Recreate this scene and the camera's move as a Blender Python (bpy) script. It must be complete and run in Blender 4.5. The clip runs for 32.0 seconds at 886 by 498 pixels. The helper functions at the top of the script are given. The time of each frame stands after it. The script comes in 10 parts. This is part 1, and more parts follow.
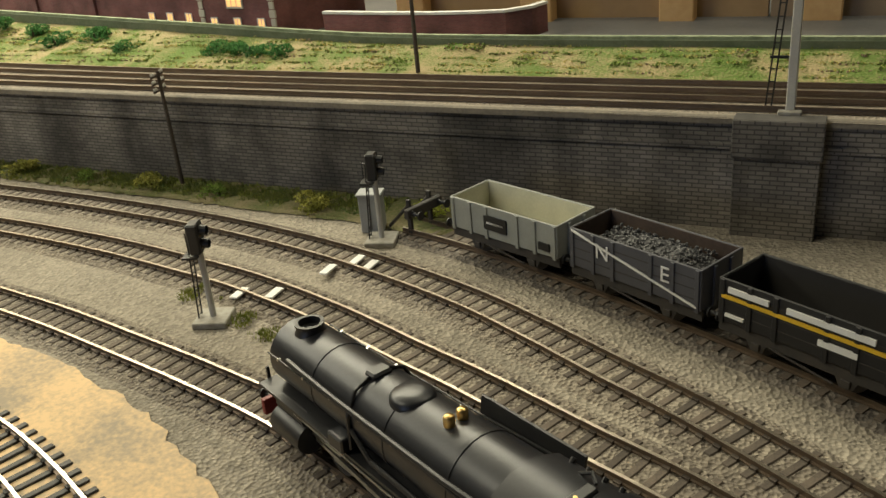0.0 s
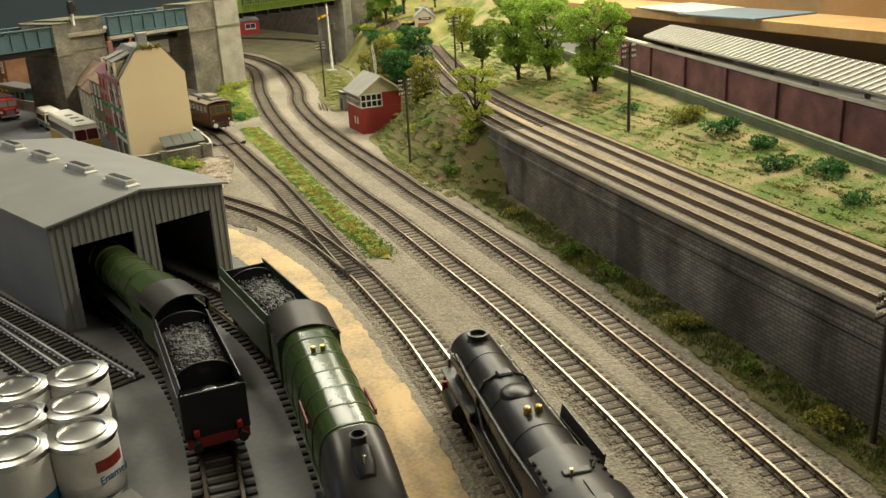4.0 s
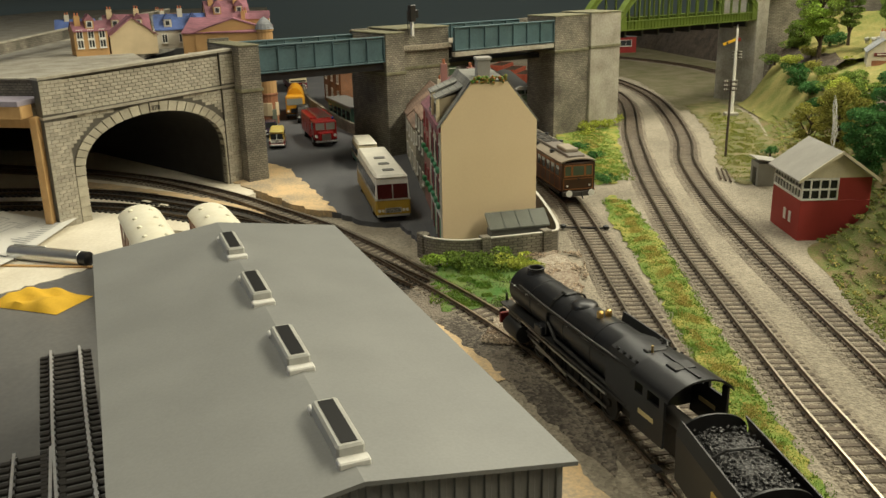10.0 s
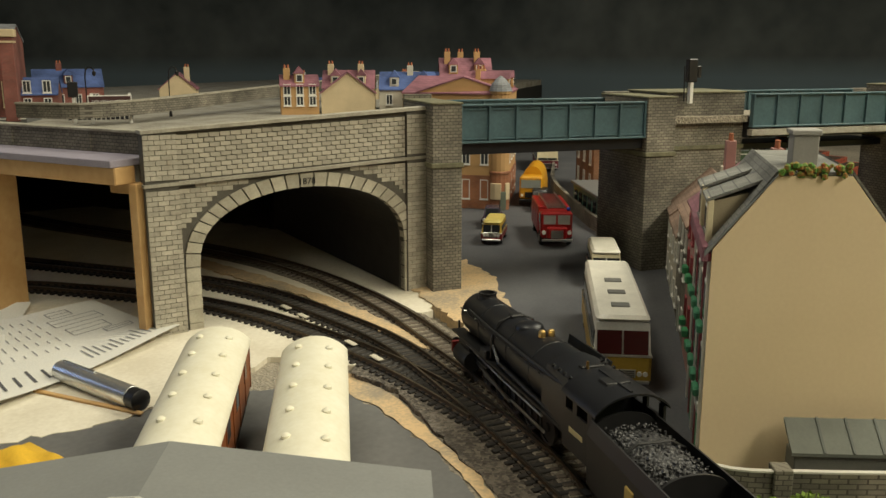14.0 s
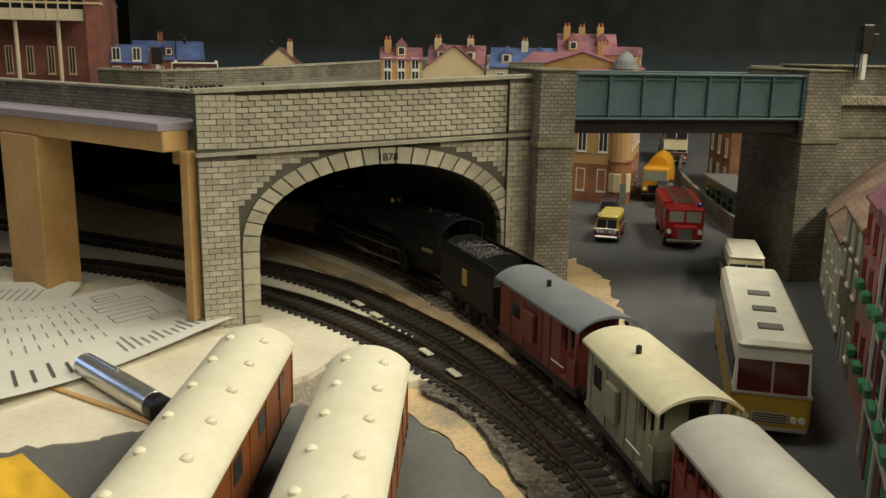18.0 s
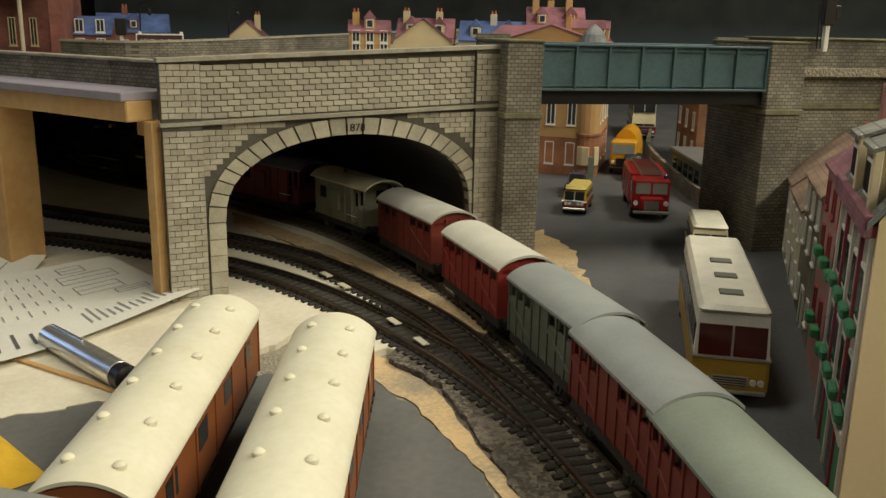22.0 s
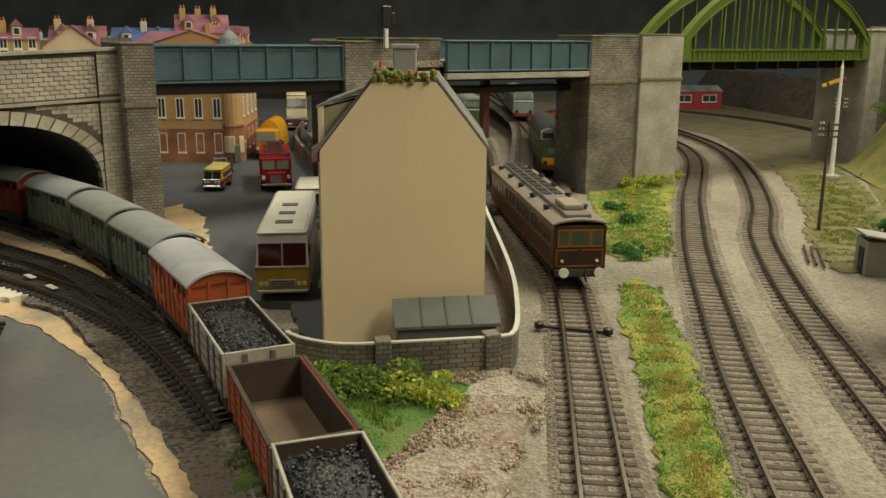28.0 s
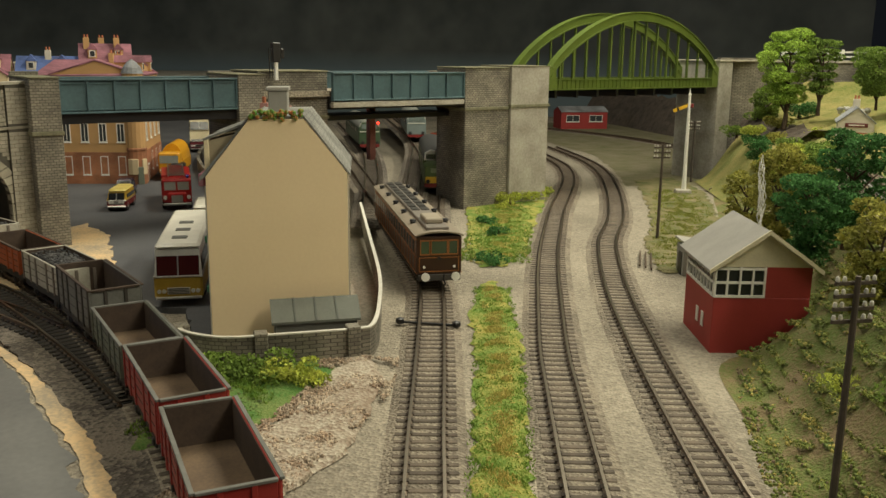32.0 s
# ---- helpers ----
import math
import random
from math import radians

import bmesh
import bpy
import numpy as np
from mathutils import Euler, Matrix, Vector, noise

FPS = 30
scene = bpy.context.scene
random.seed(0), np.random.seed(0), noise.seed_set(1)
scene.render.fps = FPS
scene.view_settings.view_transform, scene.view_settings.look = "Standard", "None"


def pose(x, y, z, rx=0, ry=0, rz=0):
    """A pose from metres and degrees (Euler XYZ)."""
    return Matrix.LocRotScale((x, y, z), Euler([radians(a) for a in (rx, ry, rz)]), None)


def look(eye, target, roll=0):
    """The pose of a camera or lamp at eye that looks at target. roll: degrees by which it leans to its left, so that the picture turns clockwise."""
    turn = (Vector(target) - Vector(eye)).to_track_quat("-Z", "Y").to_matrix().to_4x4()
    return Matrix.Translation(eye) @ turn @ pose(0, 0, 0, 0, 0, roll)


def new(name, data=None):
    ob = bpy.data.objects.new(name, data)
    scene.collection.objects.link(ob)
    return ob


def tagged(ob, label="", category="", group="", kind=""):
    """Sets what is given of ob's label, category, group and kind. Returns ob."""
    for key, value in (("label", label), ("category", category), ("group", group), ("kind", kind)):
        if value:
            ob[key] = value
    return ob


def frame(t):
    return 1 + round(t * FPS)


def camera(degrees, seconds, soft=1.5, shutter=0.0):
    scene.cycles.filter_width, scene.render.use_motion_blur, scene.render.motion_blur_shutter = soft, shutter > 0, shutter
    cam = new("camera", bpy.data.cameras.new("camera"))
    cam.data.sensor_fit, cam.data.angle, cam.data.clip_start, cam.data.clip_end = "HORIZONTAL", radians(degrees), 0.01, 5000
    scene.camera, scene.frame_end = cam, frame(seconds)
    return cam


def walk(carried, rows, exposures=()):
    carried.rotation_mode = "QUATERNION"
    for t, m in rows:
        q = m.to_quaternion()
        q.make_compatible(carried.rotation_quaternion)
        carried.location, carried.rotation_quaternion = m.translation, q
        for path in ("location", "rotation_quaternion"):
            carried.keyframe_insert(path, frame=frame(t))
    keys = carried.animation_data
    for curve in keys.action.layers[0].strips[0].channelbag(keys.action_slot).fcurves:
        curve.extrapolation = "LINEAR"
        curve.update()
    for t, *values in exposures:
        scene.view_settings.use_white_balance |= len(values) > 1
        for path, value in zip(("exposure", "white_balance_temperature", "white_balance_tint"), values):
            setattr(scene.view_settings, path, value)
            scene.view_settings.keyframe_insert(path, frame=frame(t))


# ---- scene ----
cam = camera(53.70, 32.0, soft=1.5)
PATH = [
    (0, 7.8, -34.1, 211.2, 24.38, -24.60, 4.95),
    (0.5, -0.9, 12.5, 207.3, 28.93, -25.17, 5.90),
    (1, -14.9, 41.5, 207.0, 32.23, -24.90, 5.65),
    (1.5, -26.1, 46.8, 221.0, 42.54, -23.68, 5.76),
    (2, -41.2, 52.2, 230.7, 51.46, -23.28, 4.90),
    (2.5, -69.3, 62.9, 231.0, 58.24, -21.88, 3.96),
    (3, -89.8, 79.2, 234.0, 64.37, -20.88, 4.17),
    (3.5, -112.3, 98.9, 243.8, 68.21, -20.05, 3.57),
    (4, -141.4, 112.3, 253.0, 70.55, -19.30, 2.97),
    (4.5, -160.7, 121.5, 256.5, 71.93, -18.58, 2.56),
    (6.5, -263.3, 153.0, 247.6, 79.22, -18.89, 2.43),
    (7, -288.7, 157.1, 244.2, 80.22, -18.88, 2.74),
    (7.5, -318.2, 162.4, 242.8, 80.84, -19.19, 2.71),
    (8, -358.1, 164.7, 241.9, 82.60, -19.33, 2.32),
    (8.5, -408.3, 159.5, 240.4, 85.31, -19.27, 1.90),
    (9, -469.5, 152.4, 240.0, 88.83, -18.57, 1.82),
    (9.5, -529.7, 147.2, 241.9, 91.35, -18.03, 1.12),
    (10, -582.9, 142.3, 238.1, 93.75, -17.77, 1.16),
    (10.5, -630.3, 135.2, 232.6, 95.81, -17.24, 1.41),
    (11, -676.9, 134.0, 225.7, 98.55, -16.44, 1.06),
    (11.5, -728.3, 137.5, 219.6, 101.17, -16.18, 0.38),
    (12, -776.3, 136.1, 217.6, 103.60, -15.68, 0.50),
    (12.5, -810.4, 134.5, 213.1, 105.10, -14.10, 0.51),
    (13, -841.4, 131.0, 206.0, 107.52, -13.92, 0.16),
    (13.5, -875.5, 129.0, 200.5, 110.11, -13.12, 0.37),
    (14, -906.5, 125.2, 198.1, 112.45, -12.42, -0.00),
    (14.5, -933.5, 121.9, 197.2, 114.62, -11.90, -0.39),
    (15, -960.1, 118.6, 194.0, 116.79, -11.88, -0.69),
    (15.5, -981.3, 110.2, 188.8, 119.07, -12.23, -1.04),
    (17.5, -1005.0, 97.6, 174.6, 120.37, -12.05, -0.83),
    (18, -1007.4, 93.2, 173.3, 120.43, -12.78, -0.95),
    (18.5, -1007.7, 92.2, 173.4, 120.35, -13.18, -1.12),
    (19, -1006.5, 95.7, 174.9, 119.44, -13.37, -1.15),
    (19.5, -1004.2, 94.9, 173.0, 119.74, -13.39, -1.03),
    (20, -1004.5, 92.6, 173.1, 119.42, -13.48, -1.26),
    (20.5, -1004.6, 91.4, 173.4, 119.27, -13.68, -1.33),
    (21, -1004.6, 93.5, 172.2, 119.04, -13.88, -1.23),
    (21.5, -1006.7, 96.4, 170.1, 118.99, -13.98, -1.13),
    (22, -1006.4, 97.3, 169.3, 118.61, -14.20, -1.13),
    (22.5, -1006.0, 96.7, 168.8, 118.12, -14.39, -1.27),
    (23, -1003.0, 99.6, 168.1, 117.39, -14.55, -1.21),
    (23.5, -994.6, 105.6, 168.8, 116.18, -14.47, -1.11),
    (24, -983.2, 116.0, 169.6, 114.51, -14.31, -1.07),
    (24.5, -973.2, 126.1, 169.7, 113.44, -14.07, -1.00),
    (26.5, -925.1, 168.9, 171.3, 105.89, -13.36, -0.46),
    (27, -914.7, 190.1, 169.9, 104.35, -13.12, -0.39),
    (27.5, -899.4, 214.6, 166.6, 101.75, -13.30, -0.28),
    (28, -890.0, 229.0, 167.9, 100.20, -13.58, -0.38),
    (28.5, -876.3, 242.6, 173.3, 98.90, -13.69, -0.77),
    (29, -857.6, 255.4, 181.6, 97.59, -13.36, -1.02),
    (29.5, -835.7, 264.4, 188.2, 96.40, -12.75, -0.99),
    (30, -816.3, 268.3, 190.9, 95.42, -12.31, -1.15),
    (30.5, -805.2, 269.6, 193.1, 94.96, -12.13, -1.34),
    (31, -801.7, 271.9, 190.9, 94.64, -12.41, -1.12),
    (31.5, -799.6, 275.3, 188.2, 94.53, -12.51, -0.83),
    (32, -801.2, 275.0, 185.1, 94.68, -12.49, -0.63),
]

MM = 0.001


def mpose(x, y, z, rx=0, ry=0, rz=0):
    """A pose from millimetres and degrees."""
    return pose(x * MM, y * MM, z * MM, rx, ry, rz)


# the film camera evens out its exposure: brighter over the dark wall, darker before the white board
EXPOSURES = [(0.0, 0.32), (2.0, 0.14), (4.0, -0.1), (7.0, -0.15), (9.0, -0.34), (11.0, -0.48), (13.0, -0.57), (15.0, -0.64), (19.0, -0.72), (24.0, -0.78), (27.0, -0.74), (32.0, -0.6)]

walk(cam, [(t, mpose(x, y, z, 90 + pitch, roll, yaw)) for t, x, y, z, yaw, pitch, roll in PATH], EXPOSURES)

# ---- light: model-railway room under added unseen area lamps; sky dome is a dim room ----
world = bpy.data.worlds.new("room")
scene.world = world
world.use_nodes = True
world.node_tree.nodes["Background"].inputs[0].default_value = (0.75, 0.85, 1.0, 1)
world.node_tree.nodes["Background"].inputs[1].default_value = 0.012


def add_area_lamp(x, y, z, sx, sy, watts, colour, target):
    data = bpy.data.lights.new("ceiling_strip", "AREA")
    data.shape, data.size, data.size_y, data.energy, data.color = "RECTANGLE", sx * MM, sy * MM, watts, colour
    ob = new("ceiling_strip", data)
    ob.matrix_world = look((x * MM, y * MM, z * MM), [v * MM for v in target])
    return ob


# main lamp, its side inferred from how the shadows fall
add_area_lamp(-1350, 930, 950, 1900, 90, 29, (1.0, 0.935, 0.7), (-1250, 350, 0))
# added fill lamp for the portal and the retaining wall's face
add_area_lamp(-1200, -380, 1250, 900, 90, 10.0, (1.0, 0.935, 0.72), (-1100, 150, 0))
# added fill lamp for the cream gable, kept off the wall's face
add_area_lamp(150, 620, 1000, 90, 700, 2.4, (1.0, 0.935, 0.7), (-700, 250, 0))
# cool area lamp for an unseen window, inferred from the blue sheen
window_light = add_area_lamp(-1100, -2940, 650, 800, 700, 9, (0.42, 0.6, 1.0), (-1000, 200, 0))
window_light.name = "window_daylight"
# added fill lamp for the far hill, trees and pier
add_area_lamp(-2000, 350, 1000, 600, 90, 11, (1.0, 0.95, 0.75), (-1900, 250, 0))

# ---- building tools; meshes are built in millimetres ----
class Mesh:
    """A growing mesh in millimetres."""

    def __init__(self):
        self.v, self.f = [], []

    def add(self, verts, faces):
        n = len(self.v)
        self.v += [tuple(p) for p in verts]
        self.f += [tuple(n + i for i in face) for face in faces]
        return self

    def box(self, x0, x1, y0, y1, z0, z1, bevel=0.0, rz=0.0, m=None):
        b = min(bevel, (x1 - x0) / 2.1, (y1 - y0) / 2.1, (z1 - z0) / 2.1)
        if b <= 0:
            v = [(x, y, z) for z in (z0, z1) for x, y in ((x0, y0), (x1, y0), (x1, y1), (x0, y1))]
            f = [(3, 2, 1, 0), (4, 5, 6, 7), (0, 1, 5, 4), (1, 2, 6, 5), (2, 3, 7, 6), (3, 0, 4, 7)]
        else:
            rings = [(z0, b), (z0 + b, 0), (z1 - b, 0), (z1, b)]
            v, f = [], []
            for z, i in rings:
                X0, X1, Y0, Y1, c = x0 + i, x1 - i, y0 + i, y1 - i, (b if i == 0 else b * 0.4)
                v += [(X0 + c, Y0, z), (X1 - c, Y0, z), (X1, Y0 + c, z), (X1, Y1 - c, z), (X1 - c, Y1, z), (X0 + c, Y1, z), (X0, Y1 - c, z), (X0, Y0 + c, z)]
            for r in range(3):
                for k in range(8):
                    a, c = r * 8 + k, r * 8 + (k + 1) % 8
                    f.append((a, c, c + 8, a + 8))
            f += [tuple(range(7, -1, -1)), tuple(range(24, 32))]
        if rz or m is not None:
            q = (m if m is not None else Matrix.Identity(4)) @ Matrix.Rotation(radians(rz), 4, "Z")
            v = [q @ Vector(p) for p in v]
        return self.add(v, f)

    def loft(self, rings, cap=True, closed=True):
        """Rings of equal count, joined one to the next."""
        n, verts, faces = len(rings[0]), [p for r in rings for p in r], []
        for r in range(len(rings) - 1):
            for k in range(n if closed else n - 1):
                a, b = r * n + k, r * n + (k + 1) % n
                faces.append((a, b, b + n, a + n))
        if cap and closed:
            faces += [tuple(range(n - 1, -1, -1)), tuple(range((len(rings) - 1) * n, len(rings) * n))]
        return self.add(verts, faces)

    def cyl(self, p, q, r, r2=None, n=12, cap=True):
        p, q = Vector(p), Vector(q)
        r2 = r if r2 is None else r2
        turn = (q - p).to_track_quat("Z", "Y").to_matrix()
        ring = [turn @ Vector((math.cos(2 * math.pi * k / n), math.sin(2 * math.pi * k / n), 0)) for k in range(n)]
        return self.loft([[p + r * d for d in ring], [q + r2 * d for d in ring]], cap)

    def lathe(self, profile, centre=(0, 0, 0), axis="Z", n=20):
        """profile: pairs of radius and height."""
        rings = []
        for r, h in profile:
            ring = []
            for k in range(n):
                c, s = r * math.cos(2 * math.pi * k / n), r * math.sin(2 * math.pi * k / n)
                d = {"Z": (c, s, h), "X": (h, c, s), "Y": (s, h, c)}[axis]
                ring.append(tuple(a + b for a, b in zip(centre, d)))
            rings.append(ring)
        return self.loft(rings)

    def prism(self, poly, z0, z1, axis="Z", m=None):
        """A flat outline pushed from z0 to z1 along an axis."""
        put = {"Z": lambda a, b, h: (a, b, h), "X": lambda a, b, h: (h, a, b), "Y": lambda a, b, h: (-a, h, b)}[axis]
        rings = [[Vector(put(a, b, h)) for a, b in poly] for h in (z0, z1)]
        if m is not None:
            rings = [[m @ p for p in r] for r in rings]
        return self.loft(rings)

    def tube(self, pts, r, n=8):
        pts = [Vector(p) for p in pts]
        rings = []
        for i, p in enumerate(pts):
            d = (pts[min(i + 1, len(pts) - 1)] - pts[max(i - 1, 0)]).normalized()
            turn = d.to_track_quat("Z", "Y").to_matrix()
            rings.append([p + turn @ Vector((r * math.cos(2 * math.pi * k / n), r * math.sin(2 * math.pi * k / n), 0)) for k in range(n)])
        return self.loft(rings)

    def sphere(self, c, r, n=10, m=6, sz=1.0):
        return self.lathe([(max(r * math.sin(math.pi * k / m), r * 0.02), -r * sz * math.cos(math.pi * k / m)) for k in range(m + 1)], c, n=n)

    def data(self, name, smooth=False):
        me = bpy.data.meshes.new(name)
        me.from_pydata([(x * MM, y * MM, z * MM) for x, y, z in self.v], [], self.f)
        if smooth:
            me.shade_smooth()
            me.set_sharp_from_angle(angle=radians(42))
        me.update()
        return me


def part(name, mesh, material, parent=None, label="", m=None, smooth=False):
    """Links a Mesh as one mesh object, under a thing or a part."""
    me = mesh if isinstance(mesh, bpy.types.Mesh) else mesh.data(name, smooth)
    if not me.materials:
        me.materials.append(material)
    ob = new(name, me)
    ob.parent = parent
    if m is not None:
        ob.matrix_basis = m
    return tagged(ob, label)


def thing(name, m, label, category, group="", kind=""):
    ob = new(name)
    ob.empty_display_size = 0.01
    ob.matrix_basis = m
    return tagged(ob, label, category, group, kind)


def lift(x, y):
    """Gentle rise towards the town, left of the siding, fitted to the camera's view."""
    return 0.025 * max(0.0, -1250 - x) * min(1.0, max(0.0, (215 - y) / 90))


class Route:
    """A smooth line through plan points, read by its length."""

    def __init__(self, pts, z=0.0, step=4.0):
        p = [Vector((*q, 0)) for q in pts]
        p = [2 * p[0] - p[1]] + p + [2 * p[-1] - p[-2]]
        out = []
        for i in range(1, len(p) - 2):
            for k in range(24):
                u = k / 24
                a, b, c, d = p[i - 1 : i + 3]
                out.append(0.5 * (2 * b + (c - a) * u + (2 * a - 5 * b + 4 * c - d) * u * u + (3 * b - a - 3 * c + d) * u**3))
        out.append(p[-2])
        self.p, self.s, self.z = out, [0.0], z
        for a, b in zip(out, out[1:]):
            self.s.append(self.s[-1] + (b - a).length)
        self.length = self.s[-1]

    def at(self, s):
        s = min(max(s, 0.0), self.length)
        i = min(max(int(np.searchsorted(self.s, s)), 1), len(self.s) - 1)
        u = (s - self.s[i - 1]) / max(self.s[i] - self.s[i - 1], 1e-6)
        q = self.p[i - 1].lerp(self.p[i], u)
        return Vector((q.x, q.y, self.z + (lift(q.x, q.y) if self.z == 0 else 0)))

    def heading(self, s):
        d = self.at(s + 3) - self.at(s - 3)
        return math.degrees(math.atan2(d.y, d.x))

    def near(self, x, y):
        """The length at which the route passes nearest to a plan point."""
        k = min(range(len(self.p)), key=lambda i: (self.p[i].x - x) ** 2 + (self.p[i].y - y) ** 2)
        return self.s[k]


# ---- materials ----
def material(name, colour, colour2=None, rough=0.6, metal=0.0, grain=2.0, patch=25.0, bump=0.15, spread=0.35, mix=0.5, random=0.0, emit=0.0, coat=0.0, spec=0.5, depth=0.3, voronoi=False, soft=0.45, island=False):
    """A worn surface: two colours mixed by patches and fine grain (sizes in millimetres), with a fine relief."""
    mat = bpy.data.materials.new(name)
    mat.use_nodes = True
    nodes, links = mat.node_tree.nodes, mat.node_tree.links
    bsdf = nodes["Principled BSDF"]
    bsdf.inputs["Roughness"].default_value, bsdf.inputs["Metallic"].default_value = rough, metal
    bsdf.inputs["Coat Weight"].default_value = coat
    bsdf.inputs["Specular IOR Level"].default_value = spec
    colour2 = colour2 or tuple(c * (1 - spread) for c in colour)
    place = nodes.new("ShaderNodeTexCoord")
    fine, wide = nodes.new("ShaderNodeTexVoronoi" if voronoi else "ShaderNodeTexNoise"), nodes.new("ShaderNodeTexNoise")
    fine.inputs["Scale"].default_value, wide.inputs["Scale"].default_value = 1000 / grain, 1000 / patch
    wide.inputs["Detail"].default_value = 4
    if not voronoi:
        fine.inputs["Detail"].default_value = 2
    for n in (fine, wide):
        links.new(place.outputs["Object"], n.inputs["Vector"])
    add = nodes.new("ShaderNodeMath")
    add.operation = "MULTIPLY_ADD"
    links.new(fine.outputs["Color" if voronoi else 0], add.inputs[0])
    add.inputs[1].default_value = 0.55
    links.new(wide.outputs[0], add.inputs[2])
    ramp = nodes.new("ShaderNodeMapRange")
    ramp.inputs["From Min"].default_value, ramp.inputs["From Max"].default_value = 0.775 - soft / 2 + (0.5 - mix) * 0.5, 0.775 + soft / 2 + (0.5 - mix) * 0.5
    links.new(add.outputs[0], ramp.inputs["Value"])
    blend = nodes.new("ShaderNodeMix")
    blend.data_type = "RGBA"
    blend.inputs["A"].default_value, blend.inputs["B"].default_value = (*colour, 1), (*colour2, 1)
    links.new(ramp.outputs[0], blend.inputs["Factor"])
    out = blend.outputs["Result"]
    if random:
        info, vary = nodes.new("ShaderNodeNewGeometry" if island else "ShaderNodeObjectInfo"), nodes.new("ShaderNodeHueSaturation")
        scale = nodes.new("ShaderNodeMapRange")
        scale.inputs["To Min"].default_value, scale.inputs["To Max"].default_value = 1 - random, 1 + random
        links.new(info.outputs["Random Per Island" if island else "Random"], scale.inputs["Value"])
        links.new(scale.outputs[0], vary.inputs["Value"])
        links.new(out, vary.inputs["Color"])
        out = vary.outputs[0]
    links.new(out, bsdf.inputs["Base Color"])
    if emit:
        links.new(out, bsdf.inputs["Emission Color"])
        bsdf.inputs["Emission Strength"].default_value = emit
    if bump:
        relief = nodes.new("ShaderNodeBump")
        relief.inputs["Strength"].default_value, relief.inputs["Distance"].default_value = bump, depth * MM
        links.new(fine.outputs[0], relief.inputs["Height"])
        links.new(relief.outputs[0], bsdf.inputs["Normal"])
    return mat


def plain(name, colour, rough=0.5, metal=0.0, **more):
    return material(name, colour, None, rough, metal, **{"grain": 1.2, "patch": 12.0, "bump": 0.05, "spread": 0.18, **more})


def glass(name, colour=(0.9, 0.95, 1.0), rough=0.02):
    mat = bpy.data.materials.new(name)
    mat.use_nodes = True
    b = mat.node_tree.nodes["Principled BSDF"]
    b.inputs["Base Color"].default_value = (*colour, 1)
    b.inputs["Transmission Weight"].default_value, b.inputs["Roughness"].default_value = 1.0, rough
    return mat


def coursed(name, colour, colour2, joint, length, height, rough=0.85, bump=0.5, gap=0.06, offset=0.5, streaks=0.0):
    """Printed stone or brick courses on model card, upright faces (Brick Texture on x+y, z)."""
    mat = bpy.data.materials.new(name)
    mat.use_nodes = True
    nodes, links = mat.node_tree.nodes, mat.node_tree.links
    bsdf = nodes["Principled BSDF"]
    bsdf.inputs["Roughness"].default_value = rough
    place, split, join, run = nodes.new("ShaderNodeTexCoord"), nodes.new("ShaderNodeSeparateXYZ"), nodes.new("ShaderNodeCombineXYZ"), nodes.new("ShaderNodeMath")
    links.new(place.outputs["Object"], split.inputs[0])
    run.operation = "ADD"
    links.new(split.outputs[0], run.inputs[0])
    links.new(split.outputs[1], run.inputs[1])
    links.new(run.outputs[0], join.inputs[0])
    links.new(split.outputs[2], join.inputs[1])
    brick = nodes.new("ShaderNodeTexBrick")
    links.new(join.outputs[0], brick.inputs["Vector"])
    brick.inputs["Scale"].default_value = 1.0
    brick.inputs["Brick Width"].default_value, brick.inputs["Row Height"].default_value = length * MM, height * MM
    brick.inputs["Mortar Size"].default_value = gap * height * MM
    brick.inputs["Mortar Smooth"].default_value = 0.3
    brick.offset = offset
    brick.inputs["Color1"].default_value, brick.inputs["Color2"].default_value, brick.inputs["Mortar"].default_value = (*colour, 1), (*colour2, 1), (*joint, 1)
    wide = nodes.new("ShaderNodeTexNoise")
    wide.inputs["Scale"].default_value, wide.inputs["Detail"].default_value = 28, 5
    links.new(place.outputs["Object"], wide.inputs["Vector"])
    vary, span = nodes.new("ShaderNodeHueSaturation"), nodes.new("ShaderNodeMapRange")
    span.inputs["From Min"].default_value, span.inputs["From Max"].default_value = 0.3, 0.7
    span.inputs["To Min"].default_value, span.inputs["To Max"].default_value = 0.5, 1.45
    links.new(wide.outputs[0], span.inputs["Value"])
    links.new(span.outputs[0], vary.inputs["Value"])
    links.new(brick.outputs["Color"], vary.inputs["Color"])
    out = vary.outputs[0]
    if streaks:
        # damp stains that run down the face
        stretch, stain, dark = nodes.new("ShaderNodeMapping"), nodes.new("ShaderNodeTexNoise"), nodes.new("ShaderNodeHueSaturation")
        stretch.inputs["Scale"].default_value = (22, 22, 4)
        stain.inputs["Scale"].default_value, stain.inputs["Detail"].default_value = 1.0, 3
        level = nodes.new("ShaderNodeMapRange")
        level.inputs["From Min"].default_value, level.inputs["From Max"].default_value = 0.38, 0.5
        level.inputs["To Min"].default_value, level.inputs["To Max"].default_value = 1 - streaks, 1.0
        links.new(place.outputs["Object"], stretch.inputs[0])
        links.new(stretch.outputs[0], stain.inputs["Vector"])
        links.new(stain.outputs[0], level.inputs["Value"])
        links.new(level.outputs[0], dark.inputs["Value"])
        links.new(out, dark.inputs["Color"])
        out = dark.outputs[0]
    links.new(out, bsdf.inputs["Base Color"])
    relief = nodes.new("ShaderNodeBump")
    relief.invert = True
    relief.inputs["Strength"].default_value, relief.inputs["Distance"].default_value = bump, 0.3 * MM
    links.new(brick.outputs["Fac"], relief.inputs["Height"])
